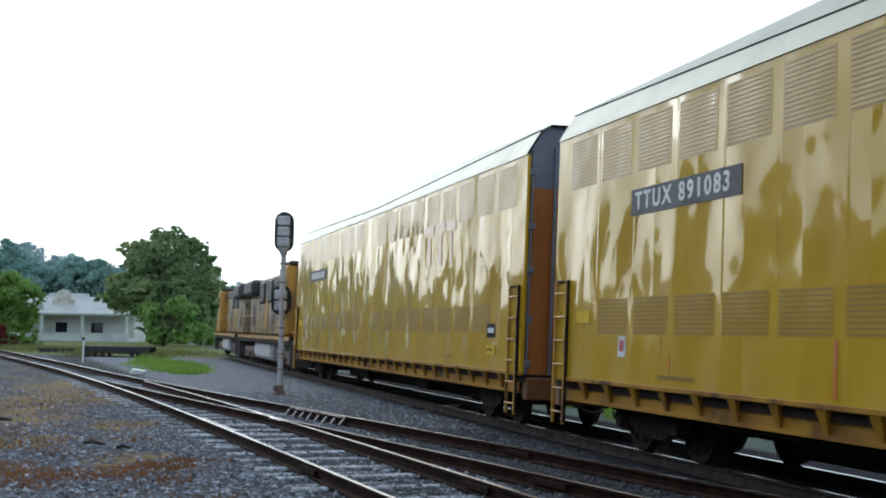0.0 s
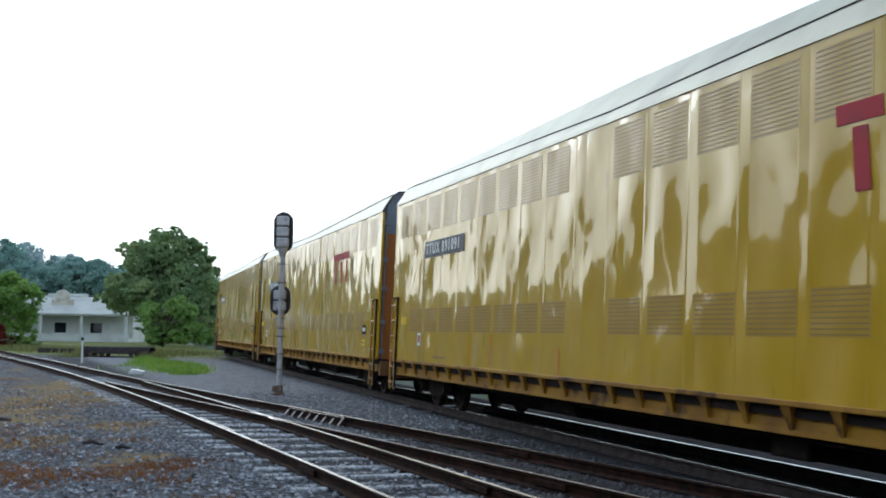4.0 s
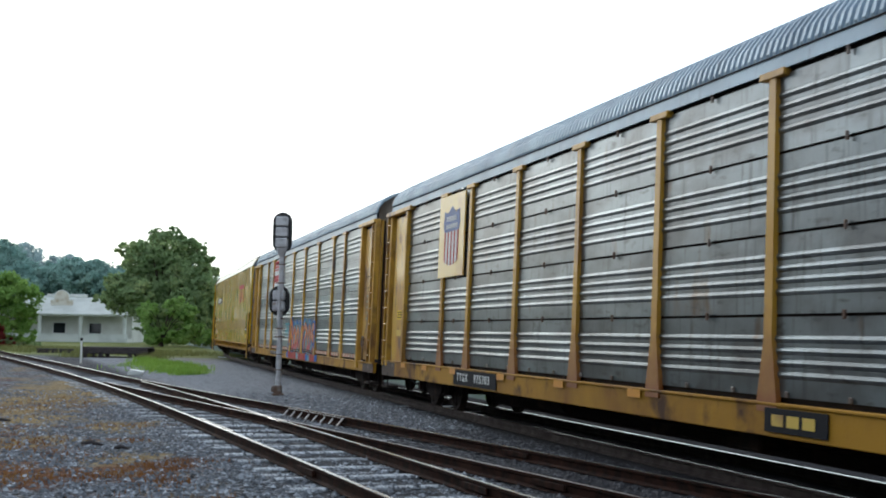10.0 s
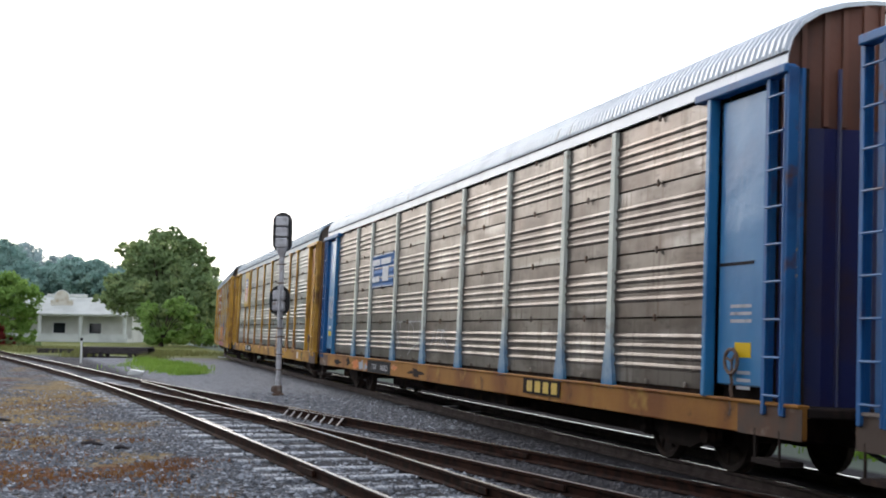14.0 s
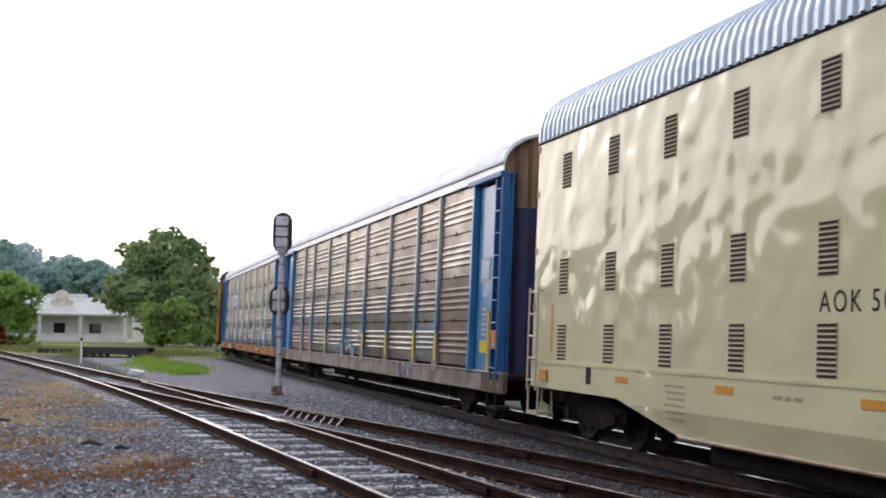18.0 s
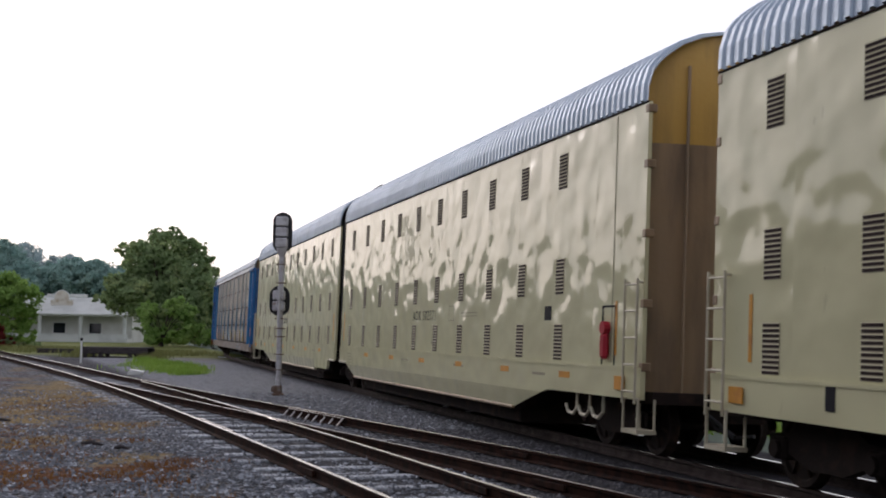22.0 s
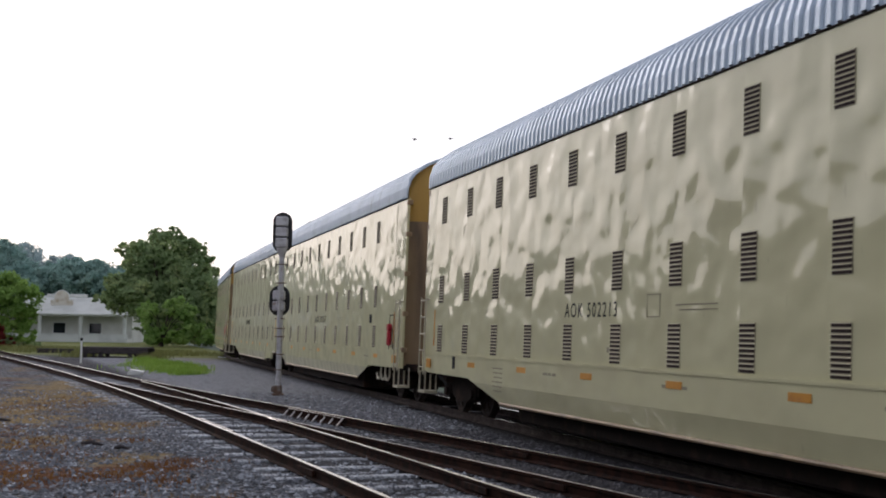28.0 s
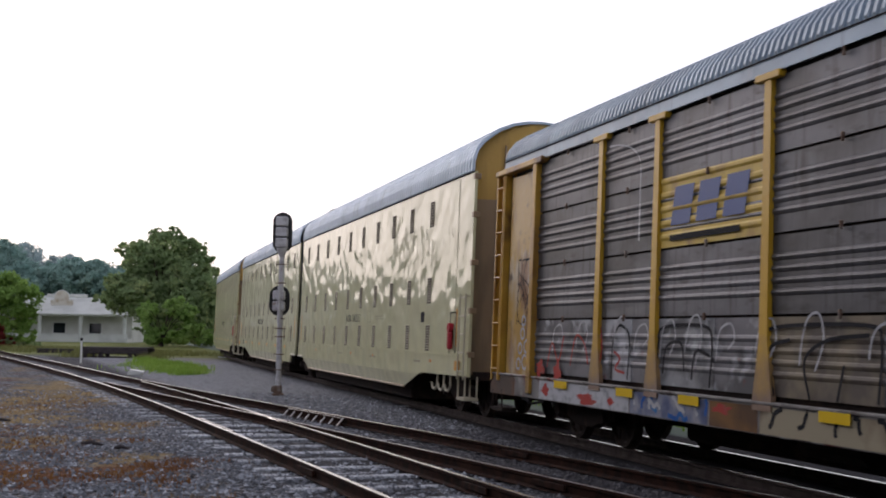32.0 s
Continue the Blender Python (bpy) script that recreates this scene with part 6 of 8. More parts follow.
    for pts in (((3.3, 1.2), (3.5, 1.6), (3.8, 1.3), (4.0, 1.7)), ((4.3, 1.25), (4.5, 1.72), (4.85, 1.6), (5.0, 1.3)), ((5.3, 1.05), (5.5, 1.5), (5.45, 1.85)), ((5.95, 1.5), (6.15, 1.4), (6.0, 1.25), (6.3, 1.2))):
        part("spray_stroke", ribbon(curved([(L - a, b) for a, b in pts]), 0.04, 1.482), M_SPRAYRED, car, "thin red graffiti stroke")
    patch(car, "spray_letter", [(L - 3.0, 1.16, 0.16, 0.14), (L - 3.75, 1.12, 0.16, 0.16)], M_SPRAYRED, 1.484, "red sprayed letter")
    for pts in (((7.5, 1.25), (7.6, 1.6), (8.0, 1.65), (8.1, 1.3)), ((8.3, 1.2), (8.4, 1.55), (8.75, 1.5)), ((10.2, 1.1), (10.1, 1.6), (10.5, 1.72)), ((10.9, 1.1), (10.8, 1.5), (11.2, 1.72), (11.9, 1.78)), ((11.4, 1.1), (11.5, 1.45)), ((12.9, 1.15), (13.1, 1.6), (13.6, 1.5)), ((14.0, 1.15), (14.2, 1.65), (14.7, 1.6))):
        part("spray_stroke", ribbon(curved([(L - a, b) for a, b in pts]), 0.045, 1.483), M_INK, car, "black graffiti stroke")
    scrawl(car, "corner_scrawl", L - 2.35, L - 1.62, 1.9, 3.1, [M_INK], 47, 0.022, 1.434, 8, "thin black scribble on the corner panel")
    for k, (cx, cz, rr_) in enumerate(((L - 1.95, 1.75, 0.10), (L - 2.15, 1.52, 0.11), (L - 1.85, 1.48, 0.10), (L - 2.1, 1.24, 0.13), (L - 1.8, 1.2, 0.10), (L - 2.0, 1.98, 0.09))):
        part("bubble", ribbon([(cx + rr_ * math.cos(q * 0.785), cz + rr_ * math.sin(q * 0.785)) for q in range(9)], 0.045, 1.436 + 0.0015 * k), M_SPRAYWHITE, car, "white sprayed ring")
    patch(car, "corner_spray", [(L - 2.3, 1.15, 0.10, 0.16)], M_SPRAYRED, 1.447, "red sprayed patch")
    for x in (4.0, 6.4, 8.3, 11.4, 13.6):
        part("sill_reflector", Geo().box(-0.27, 0.27, 0, 0.005, -0.06, 0.06), M_SIGNYELLOW, car, at=(L - x, 1.518, 0.92))
    ring = []
    for j in range(10):
        q = math.pi / 2 * j / 9
        x, z = L - 5.6 - 1.1 * math.sin(q) , 4.62 - 0.45 * (1 - math.cos(q))
        ring.append([(x, 1.50, z - 0.012), (x, 1.50, z + 0.012)])
    ring += [[(L - 6.7 - 0.02, 1.50, z), (L - 6.7 + 0.02, 1.50, z)] for z in (4.1, 3.6, 3.1)]
    part("bent_wire", Geo().strip(ring), M_SPRAYWHITE, car, "thin white bent line")


M_YRUSTED = surface("rusted_yellow_panel", (0.44, 0.25, 0.035), 0.5, spots=[((0.46, 0.43, 0.38), 0.8, 0.52, 0.62, (1, 1, 0.5)), ((0.22, 0.09, 0.025), 1.2, 0.52, 0.64, (1.5, 1, 0.7)), ((0.07, 0.035, 0.02), 2.4, 0.6, 0.72)], bump=[(1.2, 0.03), (14, 0.004)], spec=0.3, coat=0.3)
M_DARKSILL = surface("grimy_dark_sill", (0.085, 0.06, 0.048), 0.7, spots=[((0.16, 0.07, 0.035), 1.3, 0.45, 0.68), ((0.30, 0.25, 0.20), 2.6, 0.6, 0.74)], bump=[(20, 0.003)], spec=0.2)
M_PALESILL = surface("pale_sprayed_sill", (0.24, 0.225, 0.215), 0.6, spots=[((0.09, 0.075, 0.07), 1.0, 0.46, 0.6), ((0.32, 0.30, 0.28), 3.1, 0.56, 0.7), ((0.15, 0.045, 0.04), 1.6, 0.6, 0.68)], bump=[(20, 0.003)], spec=0.2)
M_FADEDRED = surface("faded_red_panel", (0.17, 0.075, 0.065), 0.5, spots=[((0.09, 0.05, 0.045), 1.5, 0.45, 0.65)])
M_SPRAYTAN = surface("spray_tan", (0.19, 0.15, 0.095), 0.55, spots=[((0.09, 0.07, 0.055), 1.7, 0.44, 0.60), ((0.26, 0.22, 0.16), 2.9, 0.58, 0.70)])
M_SPRAYBEIGE = surface("spray_beige", (0.34, 0.29, 0.20), 0.6, spots=[((0.20, 0.15, 0.10), 1.8, 0.5, 0.66)], spec=0.2)
M_SPRAYRUST = surface("spray_rust", (0.20, 0.095, 0.03), 0.6, spots=[((0.10, 0.05, 0.025), 1.6, 0.45, 0.62)], spec=0.2)
M_SPRAYDULLBLUE = surface("spray_dull_blue", (0.16, 0.18, 0.26), 0.6, spots=[((0.30, 0.30, 0.33), 2.2, 0.5, 0.62), ((0.06, 0.08, 0.17), 1.5, 0.52, 0.66)], spec=0.2)
M_SPRAYPALE = surface("spray_pale", (0.17, 0.165, 0.18), 0.5, 0.3, spots=[((0.08, 0.078, 0.086), 1.6, 0.45, 0.60), ((0.36, 0.37, 0.40), 2.6, 0.55, 0.68), ((0.15, 0.05, 0.05), 2.1, 0.64, 0.72)])
M_SPRAYLIGHT = surface("spray_light", (0.27, 0.275, 0.29), 0.5, 0.2, spots=[((0.10, 0.10, 0.11), 1.9, 0.46, 0.60), ((0.44, 0.45, 0.47), 3.1, 0.56, 0.70)])

yellow_carrier(197.75, 171.09, "")
yellow_carrier(171.09, 144.42, "TTUX 891083")
yellow_carrier(144.42, 117.25, "TTUX 891091")
autorack(116.97, 88.61, dict(label="galvanised ribbed car carrier, yellow posts, red sign, orange graffiti", panel=M_GALV, post=M_YFRAME, frame=M_YFRAME, corner=M_YFRAME, sill=M_YSILL, door=M_YDARK, gable=M_GABLEDIRT, roof=M_ROOF, gap=0.012, zlow=1.08, sill_drop=0.13, rivets=True, clips=False, marks=marks_d))
autorack(88.61, 59.34, dict(label="galvanised ribbed car carrier with rusty yellow posts and a shield panel", panel=M_GALVMID, post=M_YPOST, frame=M_YFRAME, corner=M_YCORNER, ladder_back=M_YDARK, jamb_size=(0.08, 1.0), sill=M_YSILL, door=M_YDARK, gable=M_GABLEDIRT, roof=M_ROOF, gap=0.034, hooks=True, marks=marks_e))
autorack(59.34, 30.46, dict(label="weathered ribbed car carrier with blue corners and pale blue posts", panel=M_GALVDIRT, post=M_POSTBLUE, frame=M_BLUEFRAME, corner=M_BLUE, sill=M_RUSTSILL, door=M_NAVY, gable=M_RUSTRED, gable_ribs=True, roof=M_ROOFPALE, gap=0.028, cap=False, folded=True, door_label="navy blue folding end door", jamb=M_BLUE, jamb_size=(0.05, 1.0), corner_low=1.16, foot_low=0.97, hooks=True, marks=marks_f))
autorack(30.46, 2.257, dict(label="weathered brown-grey ribbed car carrier with blue corners and graffiti", panel=M_GALVDIRT, post=M_POSTGREY, frame=M_BLUEFRAME, corner=M_BLUE, sill=M_GREYSILL, door=M_NAVY, gable=M_TAN, gable_ribs=True, roof=M_ROOFPALE, gap=0.028, cap=False, folded=True, door_label="navy blue folding end door", jamb=M_BLUE, jamb_size=(0.06, 0.98), no_brake=True, rear_panel=M_GALVRUST, low_panel=M_FADEDRED, low_from=7.0, marks=marks_g))
u = 2.257
for k, number in enumerate(("AOK 502371", "AOK 502362", "AOK 502213")):
    carrier_unit(u, u - 22.1756, True, number)
    carrier_unit(u - 22.1756, u - 44.3512, False, number)
    u -= 44.3512
autorack(u, u - 28.5, dict(label="dark ribbed car carrier, yellow posts and sign, pale graffiti", panel=M_GALVDARK, post=M_YPOSTBRIGHT, frame=M_YFRAME, corner=M_YRUSTED, sill=M_PALESILL, door=M_YDARK, gable=M_GABLEDIRT, roof=M_ROOF, gap=0.034, low_panel=M_SPRAYPALE, low_from=-2.0, marks=marks_n))


# ---- two diesel engines ahead ----
M_LOCOHOOD = surface("faded_engine_hood", (0.36, 0.26, 0.13), 0.55, spots=[((0.13, 0.095, 0.06), 0.9, 0.42, 0.62, (2, 2, 0.6)), ((0.045, 0.04, 0.038), 1.6, 0.56, 0.68)])
M_LOCOYEL = surface("engine_yellow", (0.48, 0.25, 0.03), 0.55, spots=[((0.14, 0.085, 0.04), 1.3, 0.45, 0.7, (2, 2, 0.6))])
M_LOCOGREY = surface("engine_grey", (0.05, 0.043, 0.045), 0.6, spots=[((0.05, 0.05, 0.05), 2, 0.5, 0.7)])
M_GLASS = surface("dark_glass", (0.015, 0.018, 0.022), 0.08)


def engine(front, rear, rear_first):
    car, mid, L = start_car("diesel_engine", "weathered yellow and grey diesel freight engine", front, rear, "engines of the train")
    car["category"] = "locomotive"
    d = -1 if rear_first else 1
    sx = lambda a, b: (min(a * d, b * d), max(a * d, b * d))
    e = L - 0.7
    part("frame", Geo().box(-e, e, -1.50, 1.50, 1.10, 1.46, bevel=0.03), M_UNDER, car)
    part("sill_stripe", Geo().box(-e, e, 1.50, 1.515, 1.30, 1.46), M_LOCOYEL, car)
    a, b = sx(-e + 0.6, e - 4.2)
    part("hood", Geo().box(a, b, -0.95, 0.95, 1.46, 4.15, bevel=0.12), M_LOCOHOOD, car, "faded yellow engine hood")
    part("hood_top", Geo().box(a, b, -0.98, 0.98, 3.72, 4.35, bevel=0.14), M_LOCOGREY, car)
    a2, b2 = sx(-e + 0.4, -e + 4.6)
    part("radiator", Geo().box(a2, b2, -1.40, 1.40, 3.55, 4.36, bevel=0.15), M_LOCOGREY, car, "flared dark radiator section")
    c0, c1 = sx(e - 4.2, e - 1.7)
    part("cab", Geo().box(c0, c1, -1.48, 1.48, 1.46, 4.45, bevel=0.12), M_LOCOYEL, car, "yellow cab")
    part("cab_roof", Geo().box(c0 - 0.05, c1 + 0.05, -1.4, 1.4, 4.42, 4.62, bevel=0.08), M_LOCOGREY, car)
    for q in (0.5, 1.45):
        w0, w1 = sx(e - 4.2 + q, e - 4.2 + q + 0.7)
        part("cab_window", Geo().box(w0, w1, 1.475, 1.49, 3.2, 3.95), M_GLASS, car)
    n0, n1 = sx(e - 1.7, e - 0.15)
    part("nose", Geo().box(n0, n1, -0.95, 0.95, 1.46, 3.35, bevel=0.15), M_LOCOYEL, car)
    for i in range(10):
        x0 = -e + 1.2 + i * 1.25
        f0, f1 = sx(x0, x0 + 1.1)
        part("hood_door", Geo().box(f0, f1, 0.95, 0.965, 1.7, 3.2, bevel=0.006), M_LOCOHOOD, car)
    for i, x0 in enumerate((-e + 5.5, -e + 8.6)):
        f0, f1 = sx(x0, x0 + 1.8)
        part("intake", Geo().box(f0, f1, 0.6, 1.06, 3.05, 4.2, bevel=0.1), M_LOCOGREY, car)
    for x0, z0, z1, mt in ((2.0, 1.9, 3.0, M_LOCOGREY), (7.6, 1.75, 3.3, M_LOCOYEL), (10.6, 2.0, 2.9, M_LOCOGREY)):
        f0, f1 = sx(-e + x0, -e + x0 + 0.9)
        part("louver_panel", Geo().box(f0, f1, 0.96, 0.985, z0, z1, bevel=0.008), mt, car)
    part("fuel_tank", Geo().box(-3.2, 3.2, -1.35, 1.35, 0.35, 1.2, bevel=0.15), M_SIGNAL, car, "grimy grey fuel tank")
    g = Geo()
    for i in range(12):
        x = -e + 0.4 + i * (2 * e - 0.8) / 11
        g.tube((x, 1.46, 1.46), (x, 1.46, 2.45), 0.018, 5)
    g.tube((-e + 0.4, 1.46, 2.45), (e - 0.4, 1.46, 2.45), 0.02, 5)
    part("handrail", g, M_LOCOYEL, car)
    for sgn in (-1, 1):
        tr = part("bogie", TRUCK3, None, car, "three-axle cast bogie", at=(sgn * (L - 4.2), 0, 0))
        for dx in (-1.7, 0, 1.7):
            w = part("wheelset", WHEELSET, None, tr, at=(dx, 0, 0.457))
            WHEELS.append((w, mid + sgn * (L - 4.2) + dx))
        part("pilot", Geo().box(sgn * e - 0.12, sgn * e + 0.12, -1.45, 1.45, 0.25, 1.3, bevel=0.05), M_LOCOGREY, car)
        coupler(car, sgn * (L - 0.9), sgn)
    MOVING.append((car, mid, L - 4.2))


g3 = Geo()
for y in (-1.1, 1.1):
    g3.box(-2.3, 2.3, y - 0.1, y + 0.1, 0.55, 0.85, bevel=0.04)
    for q in (-1.7, 0, 1.7):
        g3.box(q - 0.22, q + 0.22, y - 0.14, y + 0.14, 0.28, 0.75, bevel=0.05)
TRUCK3 = g3.mesh("bogie", M_SIGRUST)
engine(219.4, 197.75, True)
engine(241.1, 219.4, False)


# ---- the signal mast ----
def signal():
    bx, by, z0 = -4.93, 35.75, GROUND_Z
    sig = tagged(new("railway_signal"), "grey two-headed railway signal mast with black backing plates", "signal")
    sig.location = (bx, by, z0)
    part("base", Geo().box(-0.17, 0.17, -0.17, 0.17, -0.1, 0.06, bevel=0.02).box(-0.11, 0.11, -0.11, 0.11, 0.05, 0.30, bevel=0.02), M_SIGRUST, sig, "rusty cast base")
    part("relay_box", Geo().box(-0.20, -0.10, -0.08, 0.08, 0.10, 0.28, bevel=0.015), M_SIGRUST, sig)
    part("mast", Geo().tube((0, 0, 0.2), (0.02, 0, 4.35), 0.088, 14, 0.078), M_SIGNAL, sig, "grey steel pole")
    for z in (0.75, 1.22, 1.75, 2.0, 2.3, 3.38, 3.95):
        part("band", Geo().tube((0.01, 0, z), (0.01, 0, z + 0.035), 0.10, 12), M_SIGRUST, sig)
        part("rung", Geo().tube((-0.16, 0.05, z + 0.02), (0.16, 0.05, z + 0.02), 0.014, 6), M_SIGRUST, sig)

    def head(cx, cz, w, h, lamps, name, off):
        hd = part(name, Geo().add(*oval(cx, cz, w, h, 0.05, 0.09)), M_BLACK, sig, "black oval backing plate")
        g = Geo()
        for i in range(lamps):
            z = cz + h * 0.5 - 0.13 - (i + 0.5) * (h - 0.26) / lamps
            q = (h - 0.30) / lamps / 2
            g.box(cx - 0.18, cx + 0.18, -0.22, 0.05, z - q + 0.012, z + q - 0.012, bevel=0.03)
        part("lamp_housing", g, M_SIGNAL, hd, "grey lamp boxes")
        for i in range(lamps):
            z = cz + h * 0.5 - 0.13 - (i + 0.5) * (h - 0.26) / lamps
            part("hood", Geo().tube((cx, 0.09, z), (cx, 0.34, z), 0.11, 12), M_BLACK, hd)
        return hd

    def oval(cx, cz, w, h, y0, y1):
        n, pts = 28, []
        for i in range(n):
            q = 2 * math.pi * i / n
            c, s = math.cos(q), math.sin(q)
            pts.append((cx + w / 2 * c, cz + (h / 2 - w / 2) * (1 if s > 0 else -1) * (abs(s) > 1e-6) + w / 2 * s))
        v = [(x, y, z) for y in (y0, y1) for x, z in pts]
        return v, [tuple(range(n)), tuple(range(n, 2 * n))] + [(i, (i + 1) % n, n + (i + 1) % n, n + i) for i in range(n)]

    head(0.01, 4.95, 0.60, 1.24, 3, "upper_head", 0)
    part("neck", Geo().tube((0.02, -0.02, 4.2), (0.01, -0.06, 4.48), 0.08, 10, 0.18), M_SIGNAL, sig)
    head(-0.03, 2.86, 0.62, 0.92, 2, "lower_head", -0.1)
    part("mast_sleeve", Geo().tube((0.0, -0.22, 2.2), (0.0, -0.22, 3.3), 0.055, 10), M_SIGNAL, sig)
    return sig


signal()


# ---- leaves and trees ----
def leaf_material(name, a, b, c, through_light=0.4, grain=0.4):
    m = surface(name, a, 0.7, spots=[], spec=0.25)
    nt = m.node_tree
    bs = nt.nodes["Principled BSDF"]
    geo = nt.nodes.new("ShaderNodeNewGeometry")
    col = nt.nodes.new("ShaderNodeValToRGB")
    col.color_ramp.elements[0].color, col.color_ramp.elements[1].color = (*a, 1), (*c, 1)
    el = col.color_ramp.elements.new(0.55)
    el.color = (*b, 1)
    patchy, _ = noise_fac(nt, nt.nodes.new("ShaderNodeTexCoord").outputs["Object"], grain, 0.32, 0.68, 2.0)
    share = nt.nodes.new("ShaderNodeMix")
    share.inputs[0].default_value = 0.62
    nt.links.new(geo.outputs["Random Per Island"], share.inputs[2])
    nt.links.new(patchy, share.inputs[3])
    nt.links.new(share.outputs[0], col.inputs[0])
    nt.links.new(col.outputs[0], bs.inputs["Base Color"])
    tl = nt.nodes.new("ShaderNodeBsdfTranslucent")
    nt.links.new(col.outputs[0], tl.inputs[0])
    mx = nt.nodes.new("ShaderNodeMixShader")
    mx.inputs[0].default_value = through_light
    nt.links.new(bs.outputs[0], mx.inputs[1])
    nt.links.new(tl.outputs[0], mx.inputs[2])
    nt.links.new(mx.outputs[0], nt.nodes["Material Output"].inputs[0])
    return m


M_LEAF = leaf_material("leaves", (0.17, 0.25, 0.12), (0.285, 0.385, 0.185), (0.46, 0.52, 0.23), 0.55, 0.3)
M_LEAFLIGHT = leaf_material("light_leaves", (0.13, 0.235, 0.055), (0.215, 0.35, 0.085), (0.33, 0.455, 0.125), 0.5)
M_LEAFBUSH = leaf_material("bush_leaves", (0.16, 0.28, 0.08), (0.31, 0.47, 0.14), (0.42, 0.56, 0.19), 0.55, 0.5)
# distance haze is put into these two paler, bluer leaf colours
M_LEAFFARHAZED = leaf_material("haze_tinted_leaves", (0.22, 0.36, 0.33), (0.27, 0.41, 0.37), (0.33, 0.45, 0.40), 0.5)
M_LEAFHAZE = leaf_material("haze_painted_leaves", (0.36, 0.46, 0.47), (0.42, 0.52, 0.53), (0.48, 0.56, 0.57), 0.5)
M_LEAFWOOD = leaf_material("wood_leaves", (0.05, 0.09, 0.035), (0.08, 0.13, 0.05), (0.12, 0.16, 0.07), 0.3)
M_LEAFRED = leaf_material("red_leaves", (0.12, 0.02, 0.02), (0.2, 0.035, 0.03), (0.26, 0.06, 0.04))
M_BARK = surface("bark", (0.075, 0.055, 0.04), 0.9, spots=[((0.04, 0.03, 0.025), 3, 0.45, 0.6, (1, 1, 0.2))], bump=[(8, 0.03, (1, 1, 0.2))])
M_GRASSBLADE = leaf_material("grass_blades", (0.15, 0.26, 0.04), (0.22, 0.36, 0.06), (0.31, 0.41, 0.10), 0.5)
M_GRASSBLADE2 = leaf_material("yellow_grass_blades", (0.13, 0.15, 0.045), (0.19, 0.20, 0.07), (0.26, 0.25, 0.11))
M_DRYBLADE = leaf_material("dry_weeds", (0.13, 0.042, 0.016), (0.25, 0.11, 0.032), (0.34, 0.22, 0.08))


def crown_geo(blobs, leaves, size, rr, flat=0.35):
    """Leaves in clumps over lobes (x, y, z, rx, ry, rz): bent quads with an uneven outline."""
    vol = [b[3] * b[4] * b[5] for b in blobs]
    tot = sum(vol)
    verts, faces = [], []
    for b, v in zip(blobs, vol):
        count = max(30, int(leaves * (v / tot) ** 0.8 * 0.9))
        clumps = [Vector((rr.gauss(0, 1), rr.gauss(0, 1), rr.gauss(0, 1))).normalized() * rr.uniform(0.78, 1.10) for _ in range(max(6, count // 26))]
        for i in range(count):
            c = clumps[i % len(clumps)]
            d = c + Vector((rr.gauss(0, 0.13), rr.gauss(0, 0.13), rr.gauss(0, 0.11)))
            p = Vector((b[0] + d.x * b[3], b[1] + d.y * b[4], b[2] + d.z * b[5]))
            nrm = (d + Vector((rr.uniform(-1, 1), rr.uniform(-1, 1), rr.uniform(-0.3, 1.2))) * 0.55).normalized()
            u = nrm.orthogonal().normalized()
            u.rotate(Euler((rr.uniform(0, 6), rr.uniform(0, 6), 0)))
            w = nrm.cross(u).normalized() if nrm.cross(u).length > 0.01 else nrm.orthogonal()
            s = size * rr.uniform(0.5, 1.25)
            k = len(verts)
            verts += [p - u * s * 0.5, p + w * s * 0.32 + nrm * s * 0.1, p + u * s * 0.5, p - w * s * 0.32 + nrm * s * 0.1]
            faces.append((k, k + 1, k + 2, k + 3))
    g = Geo()
    g.add(verts, faces)
    return g


def fast_mesh(g, name, mat):
    me = bpy.data.meshes.new(name)
    me.from_pydata([tuple(v) for v in g.v], [], g.f)
    me.materials.append(mat)
    return me


def tree(name, x, y, blobs, leaves, size, trunk_h, trunk_r, mat, label, seed, z=GROUND_Z, cat="tree"):
    rr = random.Random(seed)
    t = tagged(new(name), label, cat)
    t.location = (x, y, z)
    g = Geo()
    pts = [Vector((0, 0, -0.1)), Vector((rr.uniform(-.1, .1), 0, trunk_h * 0.5)), Vector((rr.uniform(-.3, .3), rr.uniform(-.2, .2), trunk_h))]
    g.tube(pts[0], pts[1], trunk_r, 10, trunk_r * 0.8)
    g.tube(pts[1], pts[2], trunk_r * 0.8, 10, trunk_r * 0.6)
    for b in blobs:
        end = Vector((b[0], b[1], b[2] - b[5] * 0.1))
        midp = pts[2].lerp(end, 0.5) + Vector((0, 0, 0.2))
        g.tube(pts[2] - Vector((0, 0, trunk_h * 0.15)), midp, trunk_r * 0.42, 7, trunk_r * 0.26)
        g.tube(midp, end, trunk_r * 0.26, 6, trunk_r * 0.08)
        for _ in range(3 if b[3] > 1.0 else 0):
            q = end + Vector((rr.uniform(-.7, .7) * b[3], rr.uniform(-.7, .7) * b[4], rr.uniform(-.3, .7) * b[5]))
            g.tube(midp.lerp(end, 0.6), q, trunk_r * 0.12, 5, trunk_r * 0.04)
    part("trunk", g, M_BARK, t, "rough brown trunk with limbs")
    part("crown", fast_mesh(crown_geo(blobs, leaves, size, rr), "crown", mat), None, t, "dense leafy crown")
    return t


